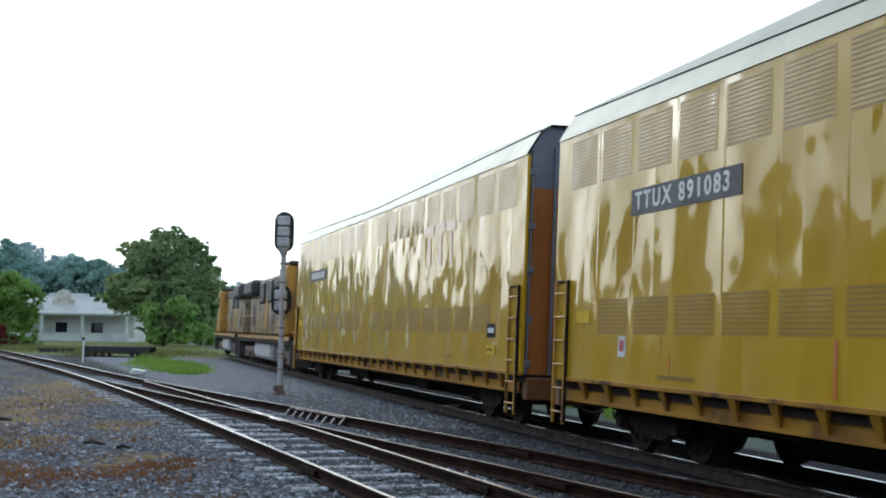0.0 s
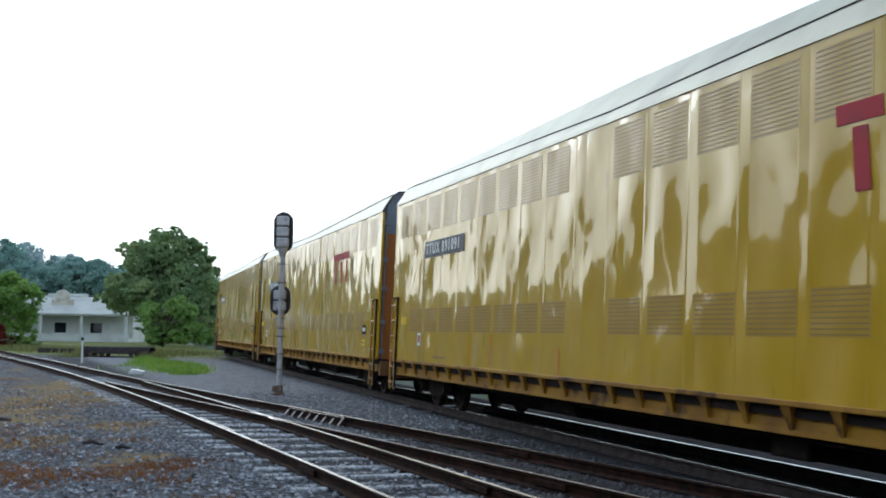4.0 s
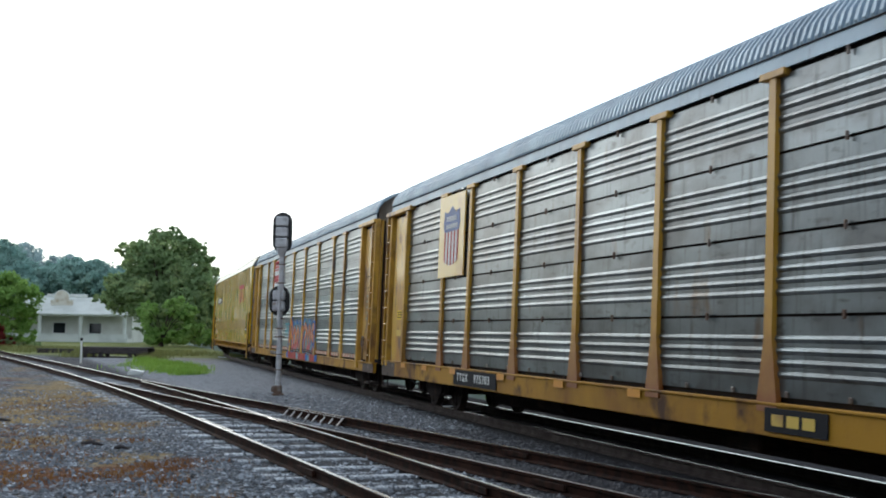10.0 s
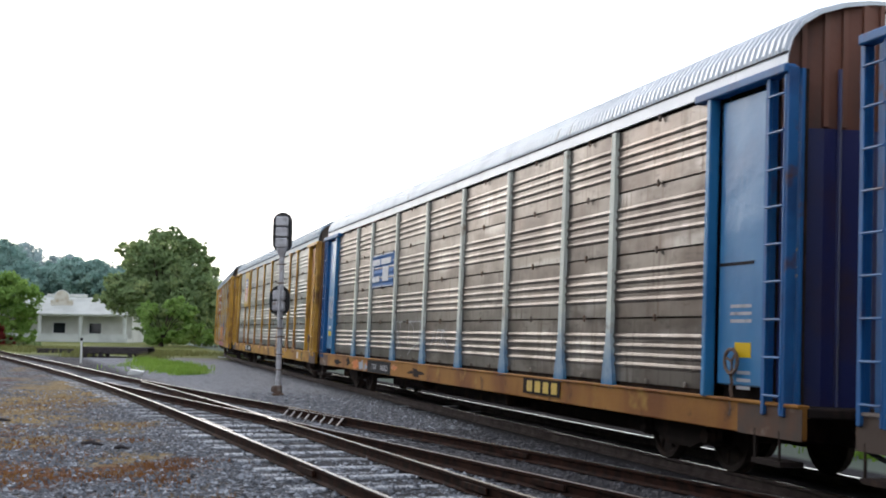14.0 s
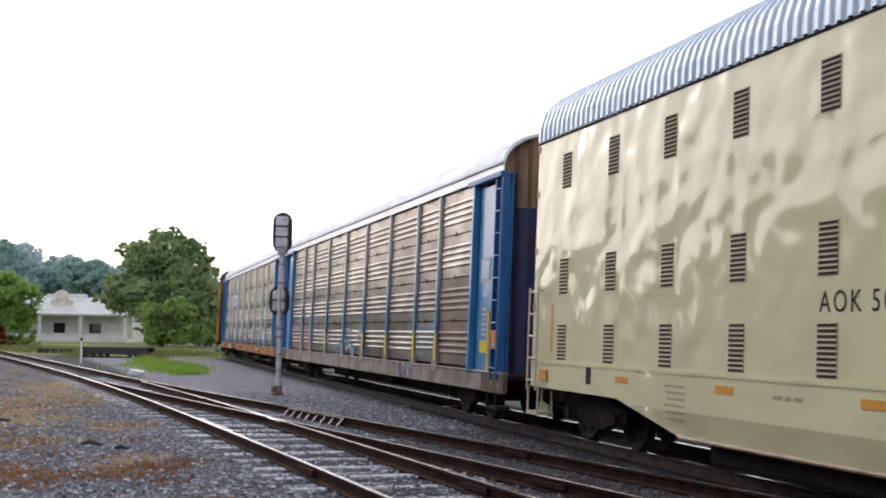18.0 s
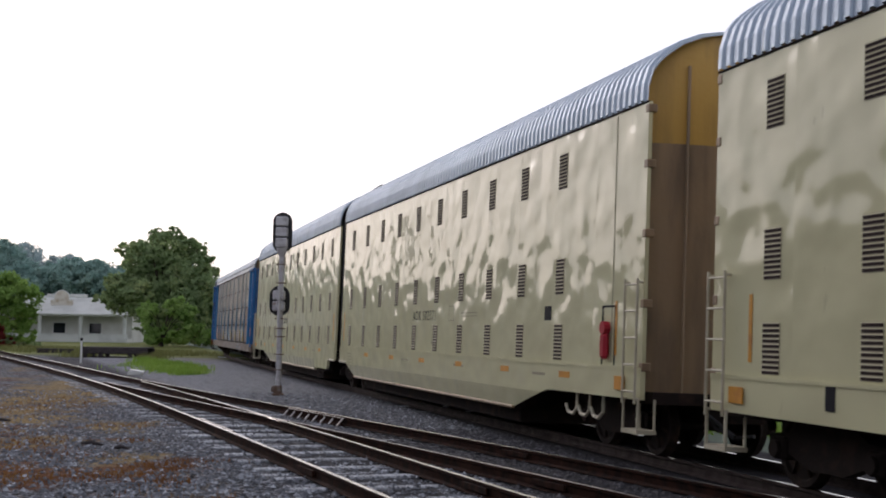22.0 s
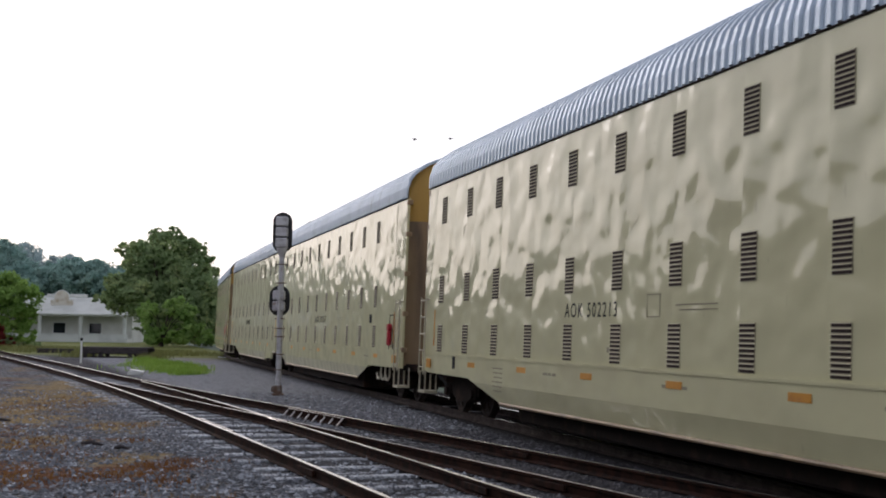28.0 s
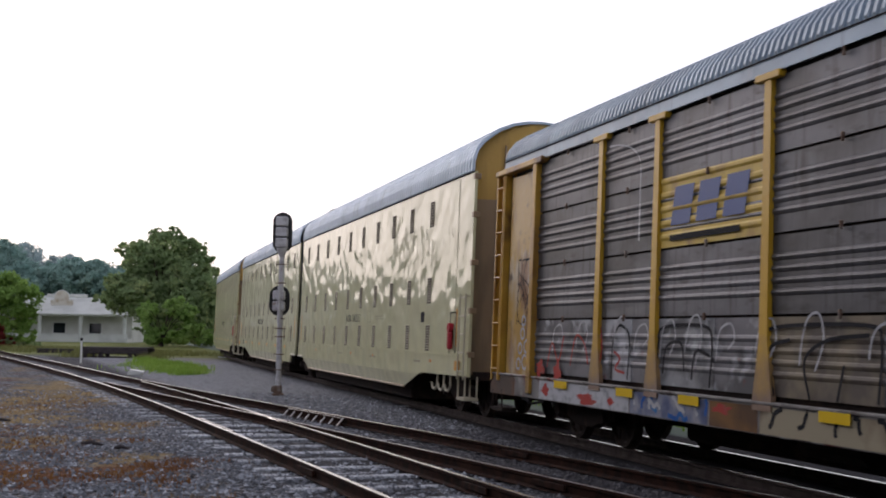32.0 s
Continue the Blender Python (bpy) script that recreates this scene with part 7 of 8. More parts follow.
# the large tree beside the line
def lobed(blobs, rr, each, small):
    """Breaks every lobe of a crown into an inner mass and a ring of smaller lobes round it."""
    out = []
    for x, y, z, a, b, c in blobs:
        out.append((x, y, z, a * 0.80, b * 0.80, c * 0.80))
        for k in range(max(2, int(each * a * c / 6))):
            q, e = rr.uniform(0, 2 * math.pi), rr.uniform(-0.5, 1.3)
            r = rr.uniform(0.84, 1.10)
            w = rr.uniform(*small)
            out.append((x + a * r * math.cos(q) * math.cos(e), y - abs(b * r * math.sin(q) * math.cos(e)) * rr.choice((1, 1, -1)), z + c * r * math.sin(e), w * rr.uniform(0.8, 1.5), w, w * rr.uniform(0.55, 0.9)))
    return out


tree("tree", -32.0, 134.0, lobed([(0.5, 0, 10.4, 3.2, 3, 2.4), (-2.4, 0, 9.3, 2.2, 3, 2.2), (3.1, 0, 9.0, 2.6, 3, 2.5), (-4.2, 0.5, 6.4, 2.3, 3, 2.2), (-5.0, 0.2, 4.9, 1.7, 2.4, 1.5), (-1.3, -1, 5.6, 3.4, 3, 3.2), (2.6, -1, 5.4, 3.4, 3, 3.4), (5.3, 0, 7.0, 1.7, 2.5, 1.9), (5.6, 0, 4.6, 1.7, 2.5, 1.8), (5.0, 0, 2.4, 2.0, 2.5, 2.0), (1.5, 0, 12.3, 1.2, 1.4, 0.9), (-0.7, 0, 12.5, 1.3, 1.4, 0.8), (3.4, 0, 11.2, 1.1, 1.3, 0.9), (-3.4, 0, 10.9, 0.9, 1.2, 0.8), (5.0, 0, 8.9, 0.9, 1.2, 0.7), (6.6, 0, 6.2, 0.8, 1.0, 0.9), (-5.6, 0, 7.4, 0.9, 1.0, 0.8), (-6.2, 0, 5.2, 0.8, 1.0, 0.8), (1.0, -0.5, 2.0, 2.8, 2.4, 1.9), (4.6, -0.5, 1.2, 2.0, 1.8, 1.2)], random.Random(5), 8, (0.45, 0.95)),
     38000, 0.40, 4.0, 0.42, M_LEAF, "large spreading dark green broadleaf tree", 11)
tree("bush", -29.5, 124.0, lobed([(-1.6, 0, 3.7, 1.1, 1.2, 1.0), (-1.2, 0, 2.3, 0.9, 1.2, 0.9), (1.4, 0, 4.1, 1.4, 1.3, 1.0), (2.7, 0, 3.6, 1.1, 1.2, 1.0), (0.6, 0.8, 2.0, 0.9, 0.9, 0.8), (3.0, 0, 1.9, 1.1, 1.2, 0.9), (-0.9, -0.4, 0.9, 1.0, 1.0, 0.8), (2.2, -0.4, 1.0, 1.2, 1.1, 0.8), (0.4, -0.2, 1.2, 0.9, 0.9, 0.8), (4.4, 0.6, 1.0, 1.1, 1.0, 0.9)], random.Random(6), 14, (0.3, 0.6)),
     9000, 0.36, 1.2, 0.16, M_LEAFBUSH, "light green bush before the large tree", 12, cat="bush")
tree("tree", -40.0, 106.0, [(0.2, 0, 5.3, 1.9, 1.6, 1.5), (1.9, 0, 4.4, 1.7, 1.5, 1.4), (1.0, 0, 6.0, 0.9, 0.9, 0.7), (-1.8, 0, 4.6, 2.0, 1.6, 1.6), (2.3, 0, 2.7, 1.1, 1.2, 1.1), (-0.6, 0, 3.0, 1.6, 1.4, 1.2), (-3.4, 0, 3.6, 1.8, 1.6, 1.8), (1.4, 0.2, 1.7, 1.2, 1.1, 0.9), (2.5, 0.2, 1.2, 0.8, 0.9, 0.7)],
     9000, 0.36, 2.4, 0.17, M_LEAFLIGHT, "small bright green tree by the white building", 13)
tree("bush", -39.1, 103.5, [(0, 0, 1.3, 0.6, 0.5, 0.7), (0.35, 0, 0.6, 0.5, 0.5, 0.5), (-0.9, 0, 1.0, 0.9, 0.6, 0.8), (0.9, 0.3, 0.5, 0.5, 0.4, 0.4)], 1500, 0.25, 0.6, 0.06, M_LEAFRED, "dark red shrub under the small tree", 14, cat="bush")
tree("bush", -37.6, 106.5, [(-1, 0, 0.5, 1.2, 0.7, 0.45), (0.6, 0, 0.35, 1.0, 0.7, 0.35)], 1600, 0.25, 0.3, 0.05, M_LEAF, "low green bush in the grass", 15, cat="bush")

# trees behind the building and on round both sides of the view, haze painted into their leaves
rr_far = random.Random(77)
far_list = [(-99, 246, 20, 9), (-91, 242, 20.5, 8), (-85, 238, 15.5, 8), (-79, 236, 15, 8), (-73, 232, 16, 8), (-68, 230, 15.5, 8), (-63, 230, 14.2, 7), (-104, 240, 18, 9), (-96, 225, 12, 8), (-88, 222, 11, 8)]
haze_list = [(-104, 292, 23, 9), (-92, 300, 19, 9), (-97.5, 298, 20.5, 7), (-91.5, 288, 20, 7), (-86, 296, 18, 9), (-79, 300, 16, 10), (-72, 298, 17, 8), (-66, 300, 19, 8), (-60, 296, 16, 8), (-52, 300, 14, 9), (-44, 298, 14.5, 8), (-36, 300, 12, 8)]
far_meshes = []
for k in range(3):
    bl = [(rr_far.uniform(-4, 4), rr_far.uniform(-3, 3), rr_far.uniform(3, 11), rr_far.uniform(2.4, 3.6), 3, rr_far.uniform(2.2, 3.2)) for _ in range(9)]
    bl += [(0, 0, 13.4, 4.4, 4, 2.9), (rr_far.uniform(-1.5, 1.5), 0, 15.2, 3.0, 3, 1.9), (3.2, 0, 11.8, 3.0, 2.8, 2.6), (-3.3, 0, 11.4, 3.0, 2.8, 2.6)]
    far_meshes.append(fast_mesh(crown_geo(bl, 9000, 0.75, rr_far), "crown", M_LEAFFARHAZED))
near_mesh = far_meshes[0].copy()
near_mesh.materials.clear()
near_mesh.materials.append(M_LEAFWOOD)


# the same crowns again, with more haze in the leaf colour
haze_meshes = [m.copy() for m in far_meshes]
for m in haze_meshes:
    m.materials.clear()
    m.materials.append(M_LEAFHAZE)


def backdrop_tree(x, y, h, w, k, near=False, hazy=False):
    t = tagged(new("backdrop_tree"), "grey-green backdrop tree, some painted hazy, some added out of view", "tree", "distant trees")
    t.matrix_world = Matrix.Translation((x, y, GROUND_Z)) @ Euler((0, 0, rr_far.uniform(0, 6))).to_matrix().to_4x4()
    part("trunk", Geo().tube((0, 0, -0.2), (0, 0, h * 0.45), 0.35, 7, 0.2), M_BARK, t)
    c = part("crown", near_mesh if near else (haze_meshes if hazy else far_meshes)[k % 3], None, t)
    c.scale = (w / 10, w / 10, h / 17.5)
    return t


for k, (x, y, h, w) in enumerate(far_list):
    backdrop_tree(x, y, h, w * 1.25, k)
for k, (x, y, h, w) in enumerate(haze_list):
    backdrop_tree(x, y, h, w * 1.3, k, hazy=True)
for k in range(26):                                   # unseen wood to the side of the view, reflected in the car sides
    az = radians(-25 - 2.6 * k + rr_far.uniform(-1, 1))
    d = rr_far.uniform(130, 180)
    backdrop_tree(math.sin(az) * d, math.cos(az) * d, rr_far.uniform(9, 14), rr_far.uniform(10, 15), k)
for k in range(16):                                   # unseen nearer trees off the line of sight, for dark reflections in the cars
    az = radians(-37 - 3.4 * k + rr_far.uniform(-1, 1))
    d = rr_far.uniform(70, 84) - 1.2 * k
    backdrop_tree(math.sin(az) * d, math.cos(az) * d, rr_far.uniform(9, 13) + min(7, 0.9 * k), rr_far.uniform(9, 12), k, True)
for k in range(14):                                   # beyond the train
    az = radians(-9.5 + 4.4 * k + rr_far.uniform(-1, 1))
    d = rr_far.uniform(225, 300)
    backdrop_tree(math.sin(az) * d, math.cos(az) * d, rr_far.uniform(9, 12), rr_far.uniform(14, 20), k)

for k in range(26):                                   # unseen trees behind the camera, added to close the place and dim the sky
    az = radians(100 + 6.4 * k + rr_far.uniform(-2, 2))
    d = rr_far.uniform(26, 36)
    backdrop_tree(math.sin(az) * d, math.cos(az) * d, rr_far.uniform(12, 17), rr_far.uniform(7, 9), k)

for k in range(10):                                   # more unseen trees beside the camera, added to shade the near car sides
    az = radians(-66 - 4.6 * k + rr_far.uniform(-1.5, 1.5))
    d = rr_far.uniform(21, 27)
    backdrop_tree(math.sin(az) * d, math.cos(az) * d, rr_far.uniform(14, 18), rr_far.uniform(7, 9), k, True)

# far ridge
g = Geo()
ring = []
for i in range(80):
    az = radians(-70 + 140 * i / 79)
    d = 1500
    h = 62 + 26 * noise.noise(Vector((i * 0.17, 2.2, 0))) - 0.75 * abs(math.degrees(az) + 16)
    ring.append([(math.sin(az) * d, math.cos(az) * d, -2), (math.sin(az) * (d + 60), math.cos(az) * (d + 60), max(h, 8) * 0.7), (math.sin(az) * (d + 130), math.cos(az) * (d + 130), max(h, 8))])
g.strip(ring)
# the pale blue is distance haze painted onto the woods
M_RIDGE = surface("haze_blue_ridge", (0.26, 0.32, 0.36), 1.0, spots=[((0.21, 0.28, 0.31), 0.05, 0.4, 0.6)])
tagged(part("far_ridge", g, M_RIDGE), "wooded ridge on the horizon, haze painted in as blue", "hill", kind="structure")


# ---- the white station building ----
M_STUCCO = surface("white_stucco", (0.60, 0.62, 0.60), 0.8, spots=[((0.48, 0.50, 0.48), 0.7, 0.45, 0.7)], bump=[(6, 0.01)])
M_STUCCODARK = surface("pale_wall", (0.55, 0.56, 0.52), 0.8, spots=[((0.46, 0.46, 0.42), 0.7, 0.45, 0.7)], bump=[(6, 0.01)])
M_TINROOF = surface("pale_metal_roof", (0.52, 0.53, 0.50), 0.8, 0.0, spots=[((0.44, 0.45, 0.42), 0.4, 0.45, 0.7), ((0.36, 0.35, 0.31), 1.1, 0.6, 0.75, (4, 1, 1))])


M_GABLE = surface("aged_gable_stucco", (0.56, 0.53, 0.46), 0.8, spots=[((0.40, 0.33, 0.24), 1.5, 0.45, 0.7)])


def station():
    st = tagged(new("station_building"), "low white station building with a porch and a curved gable", "building")
    st.location = (0, 155, GROUND_Z)
    x0, x1 = -62.0, -41.4
    wall = Geo()
    wins = [(-51.9, -50.3), (-47.1, -45.5), (-57.0, -55.6)]
    zl, zh = 1.15, 2.5
    cuts = sorted([v for w in wins for v in w])
    xs = [x0] + cuts + [x1]
    for i in range(len(xs) - 1):
        if i % 2 == 0:
            wall.box(xs[i], xs[i + 1], 2.2, 2.45, 0, 3.5)
        else:
            wall.box(xs[i], xs[i + 1], 2.2, 2.45, 0, zl)
            wall.box(xs[i], xs[i + 1], 2.2, 2.45, zh, 3.5)
    wall.box(x1 - 0.25, x1, 2.45, 12, 0, 3.5).box(x0, x0 + 0.25, 2.45, 12, 0, 3.5).box(x0, x1, 12, 12.25, 0, 3.5)
    part("wall", wall, M_STUCCODARK, st, "pale porch wall")
    for a, b in wins:
        w = part("window", Geo().box(a, b, 2.30, 2.36, zl, zh), M_GLASS, st, "dark window")
        fr = Geo().box(a - 0.08, b + 0.08, 2.14, 2.2, zh, zh + 0.1).box(a - 0.08, b + 0.08, 2.12, 2.2, zl - 0.1, zl).box(a - 0.08, a, 2.14, 2.2, zl, zh).box(b, b + 0.08, 2.14, 2.2, zl, zh)
        part("window_frame", fr, M_STUCCO, w)
    part("parapet_wall", Geo().box(x0, x1, -0.1, 0.1, 0, 1.0, bevel=0.03).box(x0, x1, -0.14, 0.14, 0.98, 1.08), M_STUCCO, st, "low white porch wall")
    part("porch_floor", Geo().box(x0, x1, 0.1, 2.2, 0.0, 0.5), M_STUCCODARK, st)
    for x in (-53.0, -47.6, -58.4, -41.8):
        part("post", Geo().box(x - 0.2, x + 0.2, -0.2, 0.2, 0, 3.5, bevel=0.03), M_STUCCO, st, "square white porch post")
    part("eave_beam", Geo().box(x0 - 0.3, x1 + 0.3, -0.35, 0.0, 3.4, 3.7, bevel=0.03), M_STUCCO, st)
    rf = Geo()
    rf.add([(x0 - 0.4, -0.5, 3.7), (x1 + 0.4, -0.5, 3.7), (x1 - 3.5, 5.0, 6.0), (x0 - 0.4, 5.0, 6.0), (x0 - 0.4, -0.5, 3.6), (x1 + 0.4, -0.5, 3.6), (x1 + 0.4, 10.5, 3.7), (x0 - 0.4, 10.5, 3.7)], [(0, 1, 2, 3), (0, 1, 5, 4), (1, 6, 2), (6, 7, 3, 2), (4, 5, 6, 7)])
    part("roof", rf, M_TINROOF, st, "pale metal hipped roof")
    part("ridge_wall", Geo().box(x0, -48.4, 4.9, 5.2, 5.7, 6.15, bevel=0.03).box(-53.8, -48.4, 4.85, 5.25, 6.1, 6.45, bevel=0.03), M_STUCCO, st)
    gab = Geo()
    gx = -50.95
    pts = [(gx - 1.45, 4.6), (gx - 1.45, 5.55), (gx - 1.0, 5.6), (gx - 0.95, 5.95)] + [(gx + 0.95 * math.cos(math.pi - math.pi * i / 10), 5.95 + 0.85 * math.sin(math.pi * i / 10)) for i in range(1, 10)] + [(gx + 0.95, 5.95), (gx + 1.0, 5.6), (gx + 1.45, 5.55), (gx + 1.45, 4.6)]
    n = len(pts)
    gab.add([(x, y, z) for y in (2.2, 2.6) for x, z in pts], [tuple(range(n)), tuple(range(n, 2 * n))] + [(i, (i + 1) % n, n + (i + 1) % n, n + i) for i in range(n)])
    gb = part("gable", gab, M_GABLE, st, "curved mission-style gable")
    rim = Geo()
    for a, b in zip(pts[1:-1], pts[2:-1]):
        rim.tube((a[0], 2.3, a[1]), (b[0], 2.3, b[1]), 0.11, 6)
    part("gable_rim", rim, M_STUCCO, gb, "white moulded rim")
    return st


station()

# ---- things in the yard ----
dock = tagged(new("loading_platform"), "low dark timber platform on short posts in the grass", "platform")
dock.location = (-21.25, 77.4, GROUND_Z)
M_DARKWOOD = surface("dark_timber", (0.035, 0.028, 0.03), 0.85, spots=[((0.08, 0.065, 0.06), 3, 0.5, 0.7, (1, 6, 6))], bump=[(10, 0.01)])
for i in range(9):
    part("plank", Geo().box(-2.15, 2.15, -0.9 + 0.2 * i, -0.72 + 0.2 * i, 0.62, 0.70, bevel=0.01), M_DARKWOOD, dock)
part("beam", Geo().box(-2.2, 2.2, -0.92, -0.80, 0.26, 0.62, bevel=0.02), M_DARKWOOD, dock)
part("beam", Geo().box(-2.2, 2.2, 0.80, 0.92, 0.38, 0.62, bevel=0.02), M_DARKWOOD, dock)
for x in (-1.9, -0.9, 1.0, 1.95):
    for y in (-0.8, 0.8):
        part("post", Geo().box(x - 0.12, x + 0.12, y - 0.12, y + 0.12, -0.05, 0.40, bevel=0.02), M_DARKWOOD, dock)
part("rail_bar", Geo().box(-1.6, 1.9, -0.86, -0.80, 0.02, 0.10), M_DARKWOOD, dock)

pile = tagged(new("tie_pile"), "low pile of dark old ties in the grass", "timber pile")
pile.location = (-29.0, 88.0, GROUND_Z)
for i in range(6):
    part("timber", Geo().box(-1.25, 1.25, -0.1, 0.1, 0, 0.17, bevel=0.015), M_DARKWOOD, pile, at=Matrix.Translation((rnd.uniform(-.4, .4), (i % 3) * 0.28, 0.17 * (i // 3))) @ Euler((0, 0, rnd.uniform(-.12, .12))).to_matrix().to_4x4())

post = tagged(new("marker_post"), "thin white marker post with a black top beside the siding", "post")
post.location = (-19.84, 64.9, GROUND_Z)
part("shaft", Geo().tube((0, 0, -0.1), (0, 0, 1.22), 0.055, 8), M_WHITE, post)
part("cap", Geo().tube((0, 0, 1.22), (0, 0, 1.38), 0.075, 8), M_INK, post, "black cap")

bx = tagged(new("white_box"), "small white plastic box lying on the ballast", "box")
bx.location = (-12.8, 49.4, GROUND_Z)
part("body", Geo().box(-0.28, 0.28, -0.2, 0.2, 0.0, 0.15, bevel=0.03), M_WHITE, bx)
part("lid", Geo().box(-0.26, 0.30, -0.22, 0.22, 0.0, 0.05, bevel=0.015), M_WHITE, bx, at=Matrix.Translation((0.04, 0, 0.15)) @ Euler((0.05, 0.16, 0.1)).to_matrix().to_4x4())


def blades(name, label, spots, mat, h, w, seed, cat):
    """Tufts of narrow bent blades; spots: (x, y, spread x, spread y, count)."""
    rr = random.Random(seed)
    verts, faces = [], []
    for cx, cy, sx_, sy_, n in spots:
        for _ in range(n):
            x, y = rr.gauss(cx, sx_), rr.gauss(cy, sy_)
            q = rr.uniform(0, math.pi)
            hh = h * rr.uniform(0.4, 1.2)
            dx, dy = math.cos(q) * w * rr.uniform(.5, 1.2), math.sin(q) * w
            lx, ly = rr.gauss(0, 0.35) * hh, rr.gauss(0, 0.35) * hh
            k = len(verts)
            z = GROUND_Z - 0.02
            verts += [(x - dx, y - dy, z), (x + dx, y + dy, z), (x + lx * .5 + dx * .6, y + ly * .5 + dy * .6, z + hh * .6), (x + lx, y + ly, z + hh), (x + lx * .5 - dx * .6, y + ly * .5 - dy * .6, z + hh * .6)]
            faces += [(k, k + 1, k + 2, k + 4), (k + 4, k + 2, k + 3)]
    me = bpy.data.meshes.new(name)
    me.from_pydata(verts, [], faces)
    me.materials.append(mat)
    return tagged(new(name, me), label, cat, kind="stuff")


blades("grass", "bright green grass patch between the tracks", [(-18.6, 73.5, 0.25, 1.2, 250), (-16.6, 67.0, 0.35, 1.5, 900), (-14.6, 62.5, 0.45, 1.4, 1400), (-13.0, 58.0, 0.5, 1.4, 1600), (-11.9, 54.2, 0.45, 1.1, 1200), (-11.0, 51.5, 0.35, 0.8, 500), (-13.6, 56.0, 0.6, 1.6, 150), (-16.0, 61.0, 0.5, 1.6, 100)], M_GRASSBLADE, 0.26, 0.03, 5, "grass")
blades("tall_grass", "tall yellow-green grass before the station", [(-36 + 2.6 * i, 98 - 1.6 * i, 1.6, 2.5, 900) for i in range(7)] + [(-18.6, 76.5, 0.5, 0.8, 300), (-23.8, 78, 0.6, 1.0, 300)], M_GRASSBLADE2, 0.45, 0.035, 6, "grass")


blades("weeds", "bright green weeds along the far side of the main track", [(13.0 - 0.2986 * (4 + 1.6 * i) + (i * 7 % 5) * 0.25, 4 + 1.6 * i, 0.35, 0.6, 130 if i % 3 else 260) for i in range(24)], M_GRASSBLADE, 0.42, 0.03, 8, "weeds")


# ---- loose stones of the ballast, and dry weeds on the near side ----
DIRT = ((-10.6, 32, 2.6, 7.0), (-7.2, 20.0, 1.0, 1.6), (-8.6, 25, 1.2, 2.5), (-4.6, 17.6, 0.7, 1.2), (-6.3, 23.5, 0.8, 1.4), (-5.4, 15.4, 1.3, 1.3), (-4.0, 16.9, 0.75, 1.2), (-6.6, 16.5, 0.9, 0.9))


def stones(name, count, material, keep, seed):
    rr = random.Random(seed)
    shape = [(1, 0, 0), (0.3, 0.9, 0.1), (-0.8, 0.5, 0), (-0.7, -0.6, 0.1), (0.4, -0.9, 0), (0.1, 0.1, 0.75)]
    fc = [(0, 1, 5), (1, 2, 5), (2, 3, 5), (3, 4, 5), (4, 0, 5)]
    verts, faces = [], []
    for _ in range(count):
        y = 10.0 + 26.5 * rr.random() ** 1.5
        x = rr.uniform(-0.42 * y - 0.3, 0.42 * y)
        if not keep(x, y) or (abs(x + 0.39 * y - 5.2) < 1.3 and rr.random() < 0.45):
            continue
        if any(((x - a) / b) ** 2 + ((y - c) / e) ** 2 < 1 and rr.random() < 0.5 for a, c, b, e in DIRT):
            continue
        s = rr.uniform(0.016, 0.054)
        q = rr.uniform(0, 6.28)
        c, sn = math.cos(q), math.sin(q)
        k = len(verts)
        a, b, h = rr.uniform(.7, 1.2), rr.uniform(.7, 1.2), rr.uniform(.6, 1.3)
        verts += [(x + s * (vx * a * c - vy * b * sn), y + s * (vx * a * sn + vy * b * c), GROUND_Z + 0.012 + s * vz * h) for vx, vy, vz in shape]
        faces += [tuple(k + i for i in f) for f in fc]
    me = bpy.data.meshes.new(name)
    me.from_pydata(verts, [], faces)
    me.materials.append(material)
    return tagged(new(name, me), "loose angular grey ballast stones", "gravel", kind="stuff")


M_STONES = leaf_material("loose_stones", (0.03, 0.031, 0.037), (0.165, 0.172, 0.192), (0.58, 0.605, 0.65), 0.0, 6.0)
M_DARKSTONES = leaf_material("dark_stones", (0.018, 0.016, 0.019), (0.045, 0.043, 0.049), (0.14, 0.138, 0.152), 0.0, 6.0)
NEAR_SWITCH = lambda x, y: x + 0.3 * y > 5.4 and y < 24
stones("ballast_stones", 36000, M_STONES, lambda x, y: x + 0.286 * y < 7.9 and not NEAR_SWITCH(x, y), 9)
stones("grimy_ballast_stones", 30000, M_DARKSTONES, lambda x, y: NEAR_SWITCH(x, y) and x + 0.2986 * y < 8.2, 10)
rw = random.Random(21)
weed_spots = [(rw.uniform(-9.5, -1.6), rw.uniform(11.5, 24), rw.uniform(.12, .45), rw.uniform(.12, .4), 90) for _ in range(40)]
weed_spots = [w for w in weed_spots if w[0] < 5.22 - 0.39 * w[1] - 1.7]
weed_spots += [(-3.95, 16.8, 0.28, 0.45, 700), (-4.3, 15.7, 0.25, 0.3, 350), (-5.4, 15.3, 0.5, 0.4, 800), (-6.4, 16.2, 0.4, 0.4, 400), (-3.5, 15.2, 0.2, 0.3, 250), (-7.1, 20.0, 0.5, 0.7, 450), (-9.9, 30.0, 0.9, 2.4, 900)]
blades("dry_weeds", "dry rust-brown weeds on the gravel", weed_spots, M_DRYBLADE, 0.085, 0.010, 7, "weeds")
sticks = tagged(new("driftwood"), "dark broken sticks of wood lying on the gravel", "wood debris")
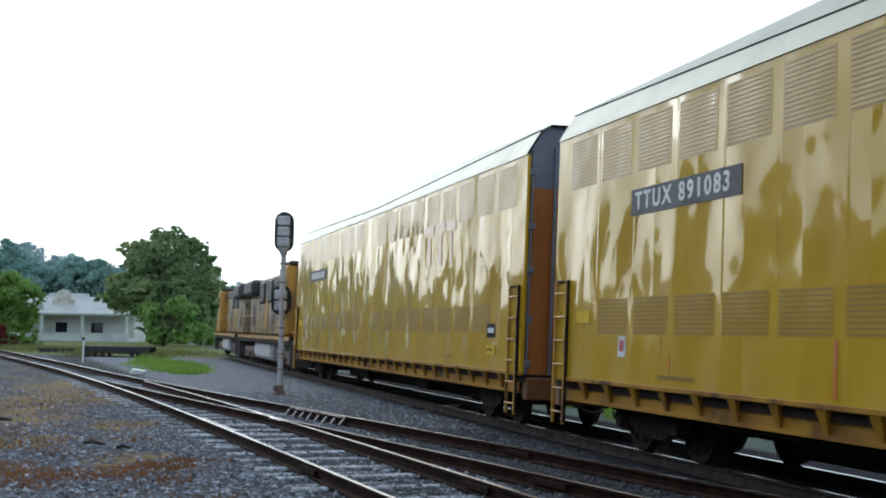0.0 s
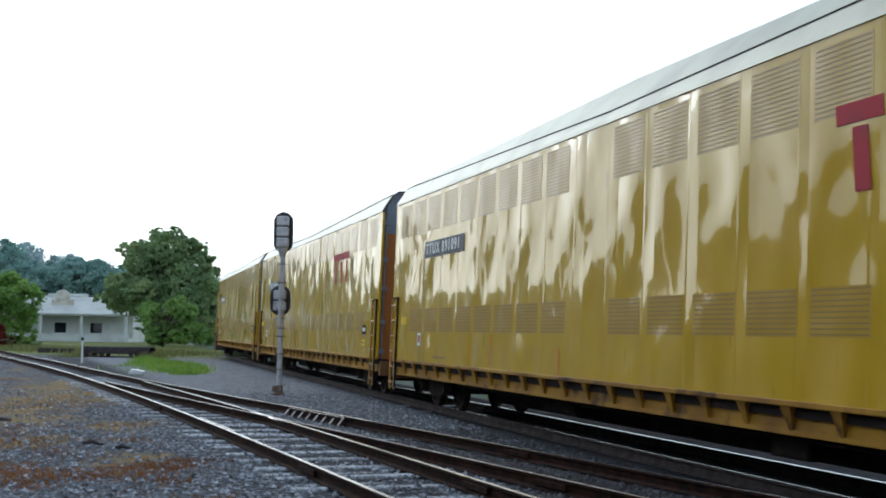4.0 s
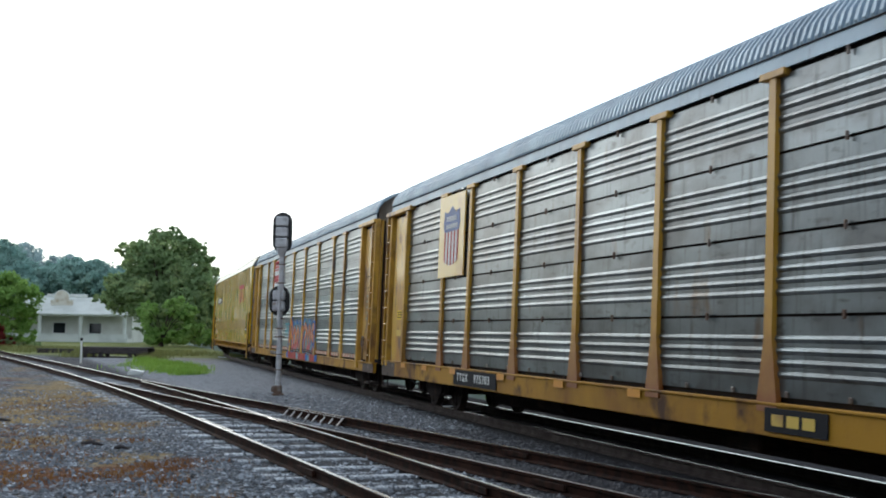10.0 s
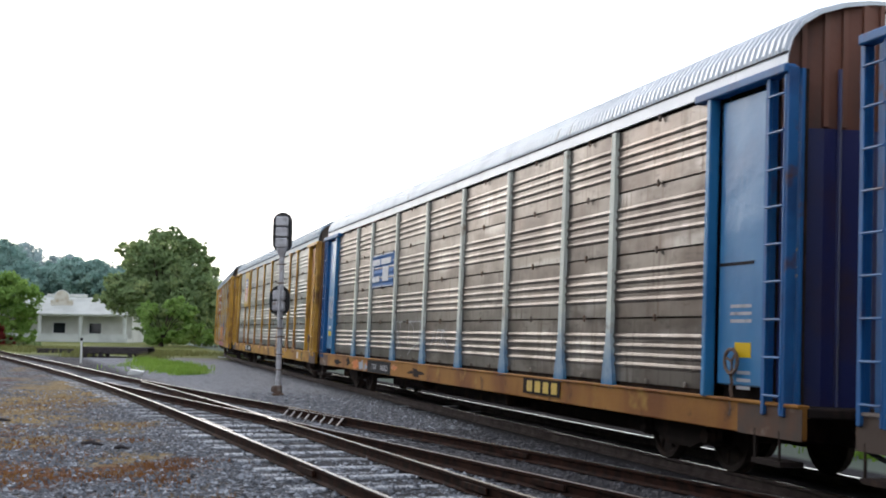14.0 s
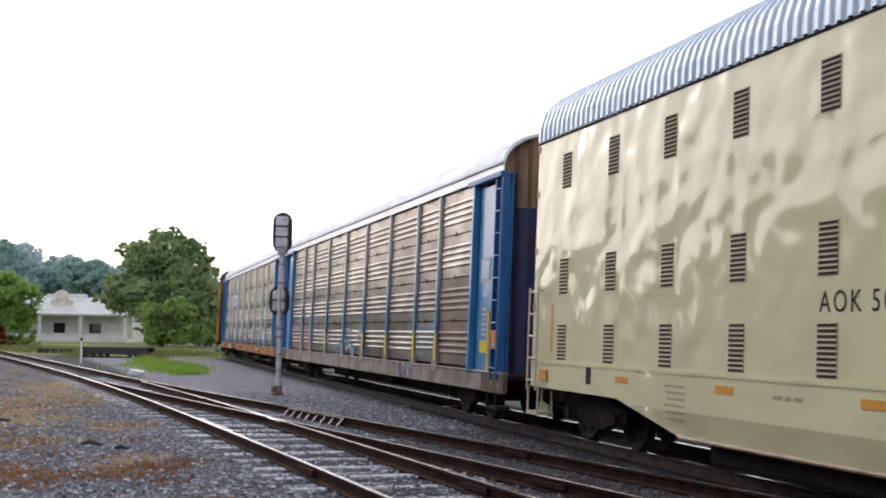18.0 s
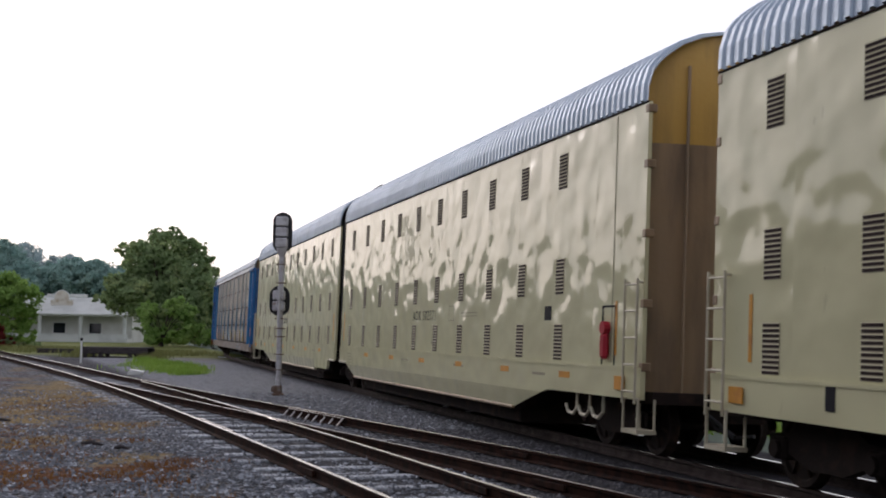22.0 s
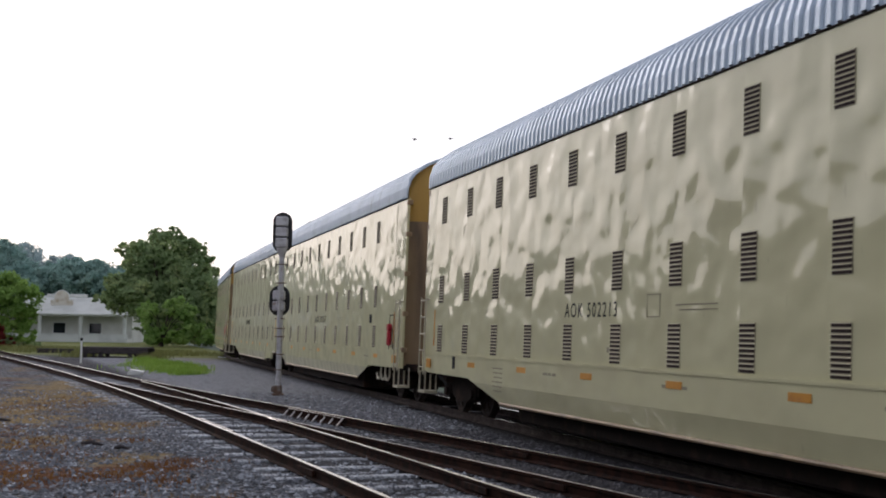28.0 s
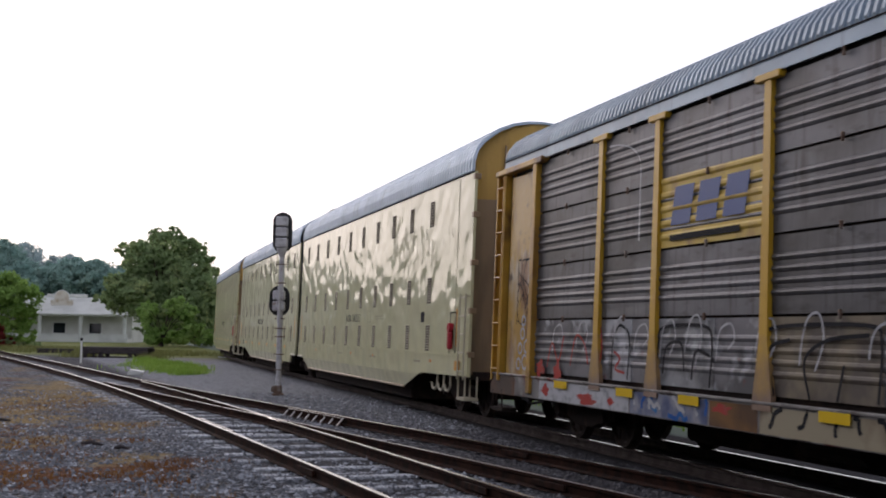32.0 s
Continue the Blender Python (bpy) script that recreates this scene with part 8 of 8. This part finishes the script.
for i, (x, y, l, q) in enumerate(((-5.75, 19.6, 0.42, -0.25), (-5.1, 19.0, 0.24, 0.2), (-9.0, 24.2, 0.4, 0.2))):
    part("stick", Geo().tube((-l / 2, 0, 0.03), (-l * 0.1, 0.03, 0.05), 0.022, 6, 0.04).tube((-l * 0.1, 0.03, 0.05), (l / 2, -0.02, 0.03), 0.04, 6, 0.015), M_DARKWOOD, sticks, at=Matrix.Translation((x, y, GROUND_Z + 0.01)) @ Euler((0, 0.03, q)).to_matrix().to_4x4())


# ---- two birds crossing the sky behind the train ----
M_FEATHER = surface("dark_feathers", (0.05, 0.048, 0.05), 0.8, spots=[((0.025, 0.024, 0.026), 30, 0.4, 0.6)])


def bird_at(px, py, far):
    """The place in the sky seen in that direction: px, py from the middle of the view in focal lengths."""
    p, r = radians(4.0823), radians(0.889)
    f, u0, r0 = Vector((0, math.cos(p), math.sin(p))), Vector((0, -math.sin(p), math.cos(p))), Vector((1, 0, 0))
    right, up = r0 * math.cos(r) + u0 * math.sin(r), u0 * math.cos(r) - r0 * math.sin(r)
    return Vector((0, 0, 1.7656)) + (f + right * px + up * py).normalized() * far


def bird():
    b = tagged(new("bird"), "small dark bird flying across the white sky", "bird", "birds in the sky")
    body = Geo()
    lathe_rings = [(-0.10, 0.004), (-0.07, 0.018), (-0.02, 0.030), (0.03, 0.028), (0.06, 0.018), (0.075, 0.022), (0.095, 0.016), (0.115, 0.002)]
    body.loft([(x, [(r * math.cos(2 * math.pi * i / 10), r * math.sin(2 * math.pi * i / 10)) for i in range(10)]) for x, r in lathe_rings])
    part("body", body, M_FEATHER, b)
    part("tail", Geo().add([(-0.08, -0.012, 0.004), (-0.08, 0.012, 0.004), (-0.17, 0.03, 0), (-0.17, -0.03, 0), (-0.08, 0, -0.006), (-0.17, 0, -0.005)], [(0, 1, 2, 3), (0, 3, 5, 4), (1, 4, 5, 2), (0, 4, 1), (2, 5, 3)]), M_FEATHER, b)
    wings = []
    for sg in (-1, 1):
        w = Geo().add([(0.05, 0, 0), (-0.04, 0, 0), (0.045, sg * 0.07, 0.004), (-0.035, sg * 0.07, 0.002), (-0.02, sg * 0.17, 0), (0.005, sg * 0.07, 0.010), (0.005, 0, 0.010)], [(0, 2, 5, 6), (6, 5, 3, 1), (2, 4, 5), (5, 4, 3), (0, 1, 3, 2), (2, 3, 4)])
        wings.append((part("wing", w, M_FEATHER, b, at=(0, sg * 0.022, 0.012)), sg))
    return b, wings


# start of the flight at 28 s, and its drift a second, in focal lengths
BIRDS = [(bird(), (0.0065, 0.0943), (-0.1855, 0.0154), 48), (bird(), (-0.0240, 0.0938), (-0.145, 0.0279), 45)]


def fly():
    for (b, wings), (px, py), (vx, vy), far in BIRDS:
        a, c = bird_at(px, py, far), bird_at(px + 2 * vx, py + 2 * vy, far)
        v = (c - a) / 2
        turn = v.to_track_quat("X", "Z").to_matrix().to_4x4()
        walk(b, [(t, Matrix.Translation(a + v * (t - 28)) @ turn) for t in (0.0, 8.0, 16.0, 24.0, 28.0, 32.0)])
        for w, sg in wings:
            base = w.matrix_basis.translation.copy()
            walk(w, [(0.0, Matrix.Translation(base))] + [(27.5 + 0.05 * i, Matrix.Translation(base) @ Euler((sg * radians((35, 10, -25, 5)[i % 4]), 0, 0)).to_matrix().to_4x4()) for i in range(70)] + [(32.0, Matrix.Translation(base))])


# ---- the train runs ----
def motions():
    fly()
    times = [0.5 * i for i in range(65)]
    for car, middle, half in MOVING:
        walk(car, [(t, car_pose(middle, half, t)) for t in times])
    for wheel, place in WHEELS:
        base = wheel.matrix_basis.translation.copy()
        seen = [k for k in range(0, 961, 2) if -27 < place + travel(k / 30) < 34]
        ks = sorted({0, *seen, 960})
        rows = []
        for k in ks:
            kk_ = min(max(k, seen[0]), seen[-1]) if seen else 0
            rows.append((k / 30, Matrix.Translation(base) @ Euler((0, ((place + travel(kk_ / 30)) / 0.457) % (2 * math.pi), 0)).to_matrix().to_4x4()))
        walk(wheel, rows)


motions()
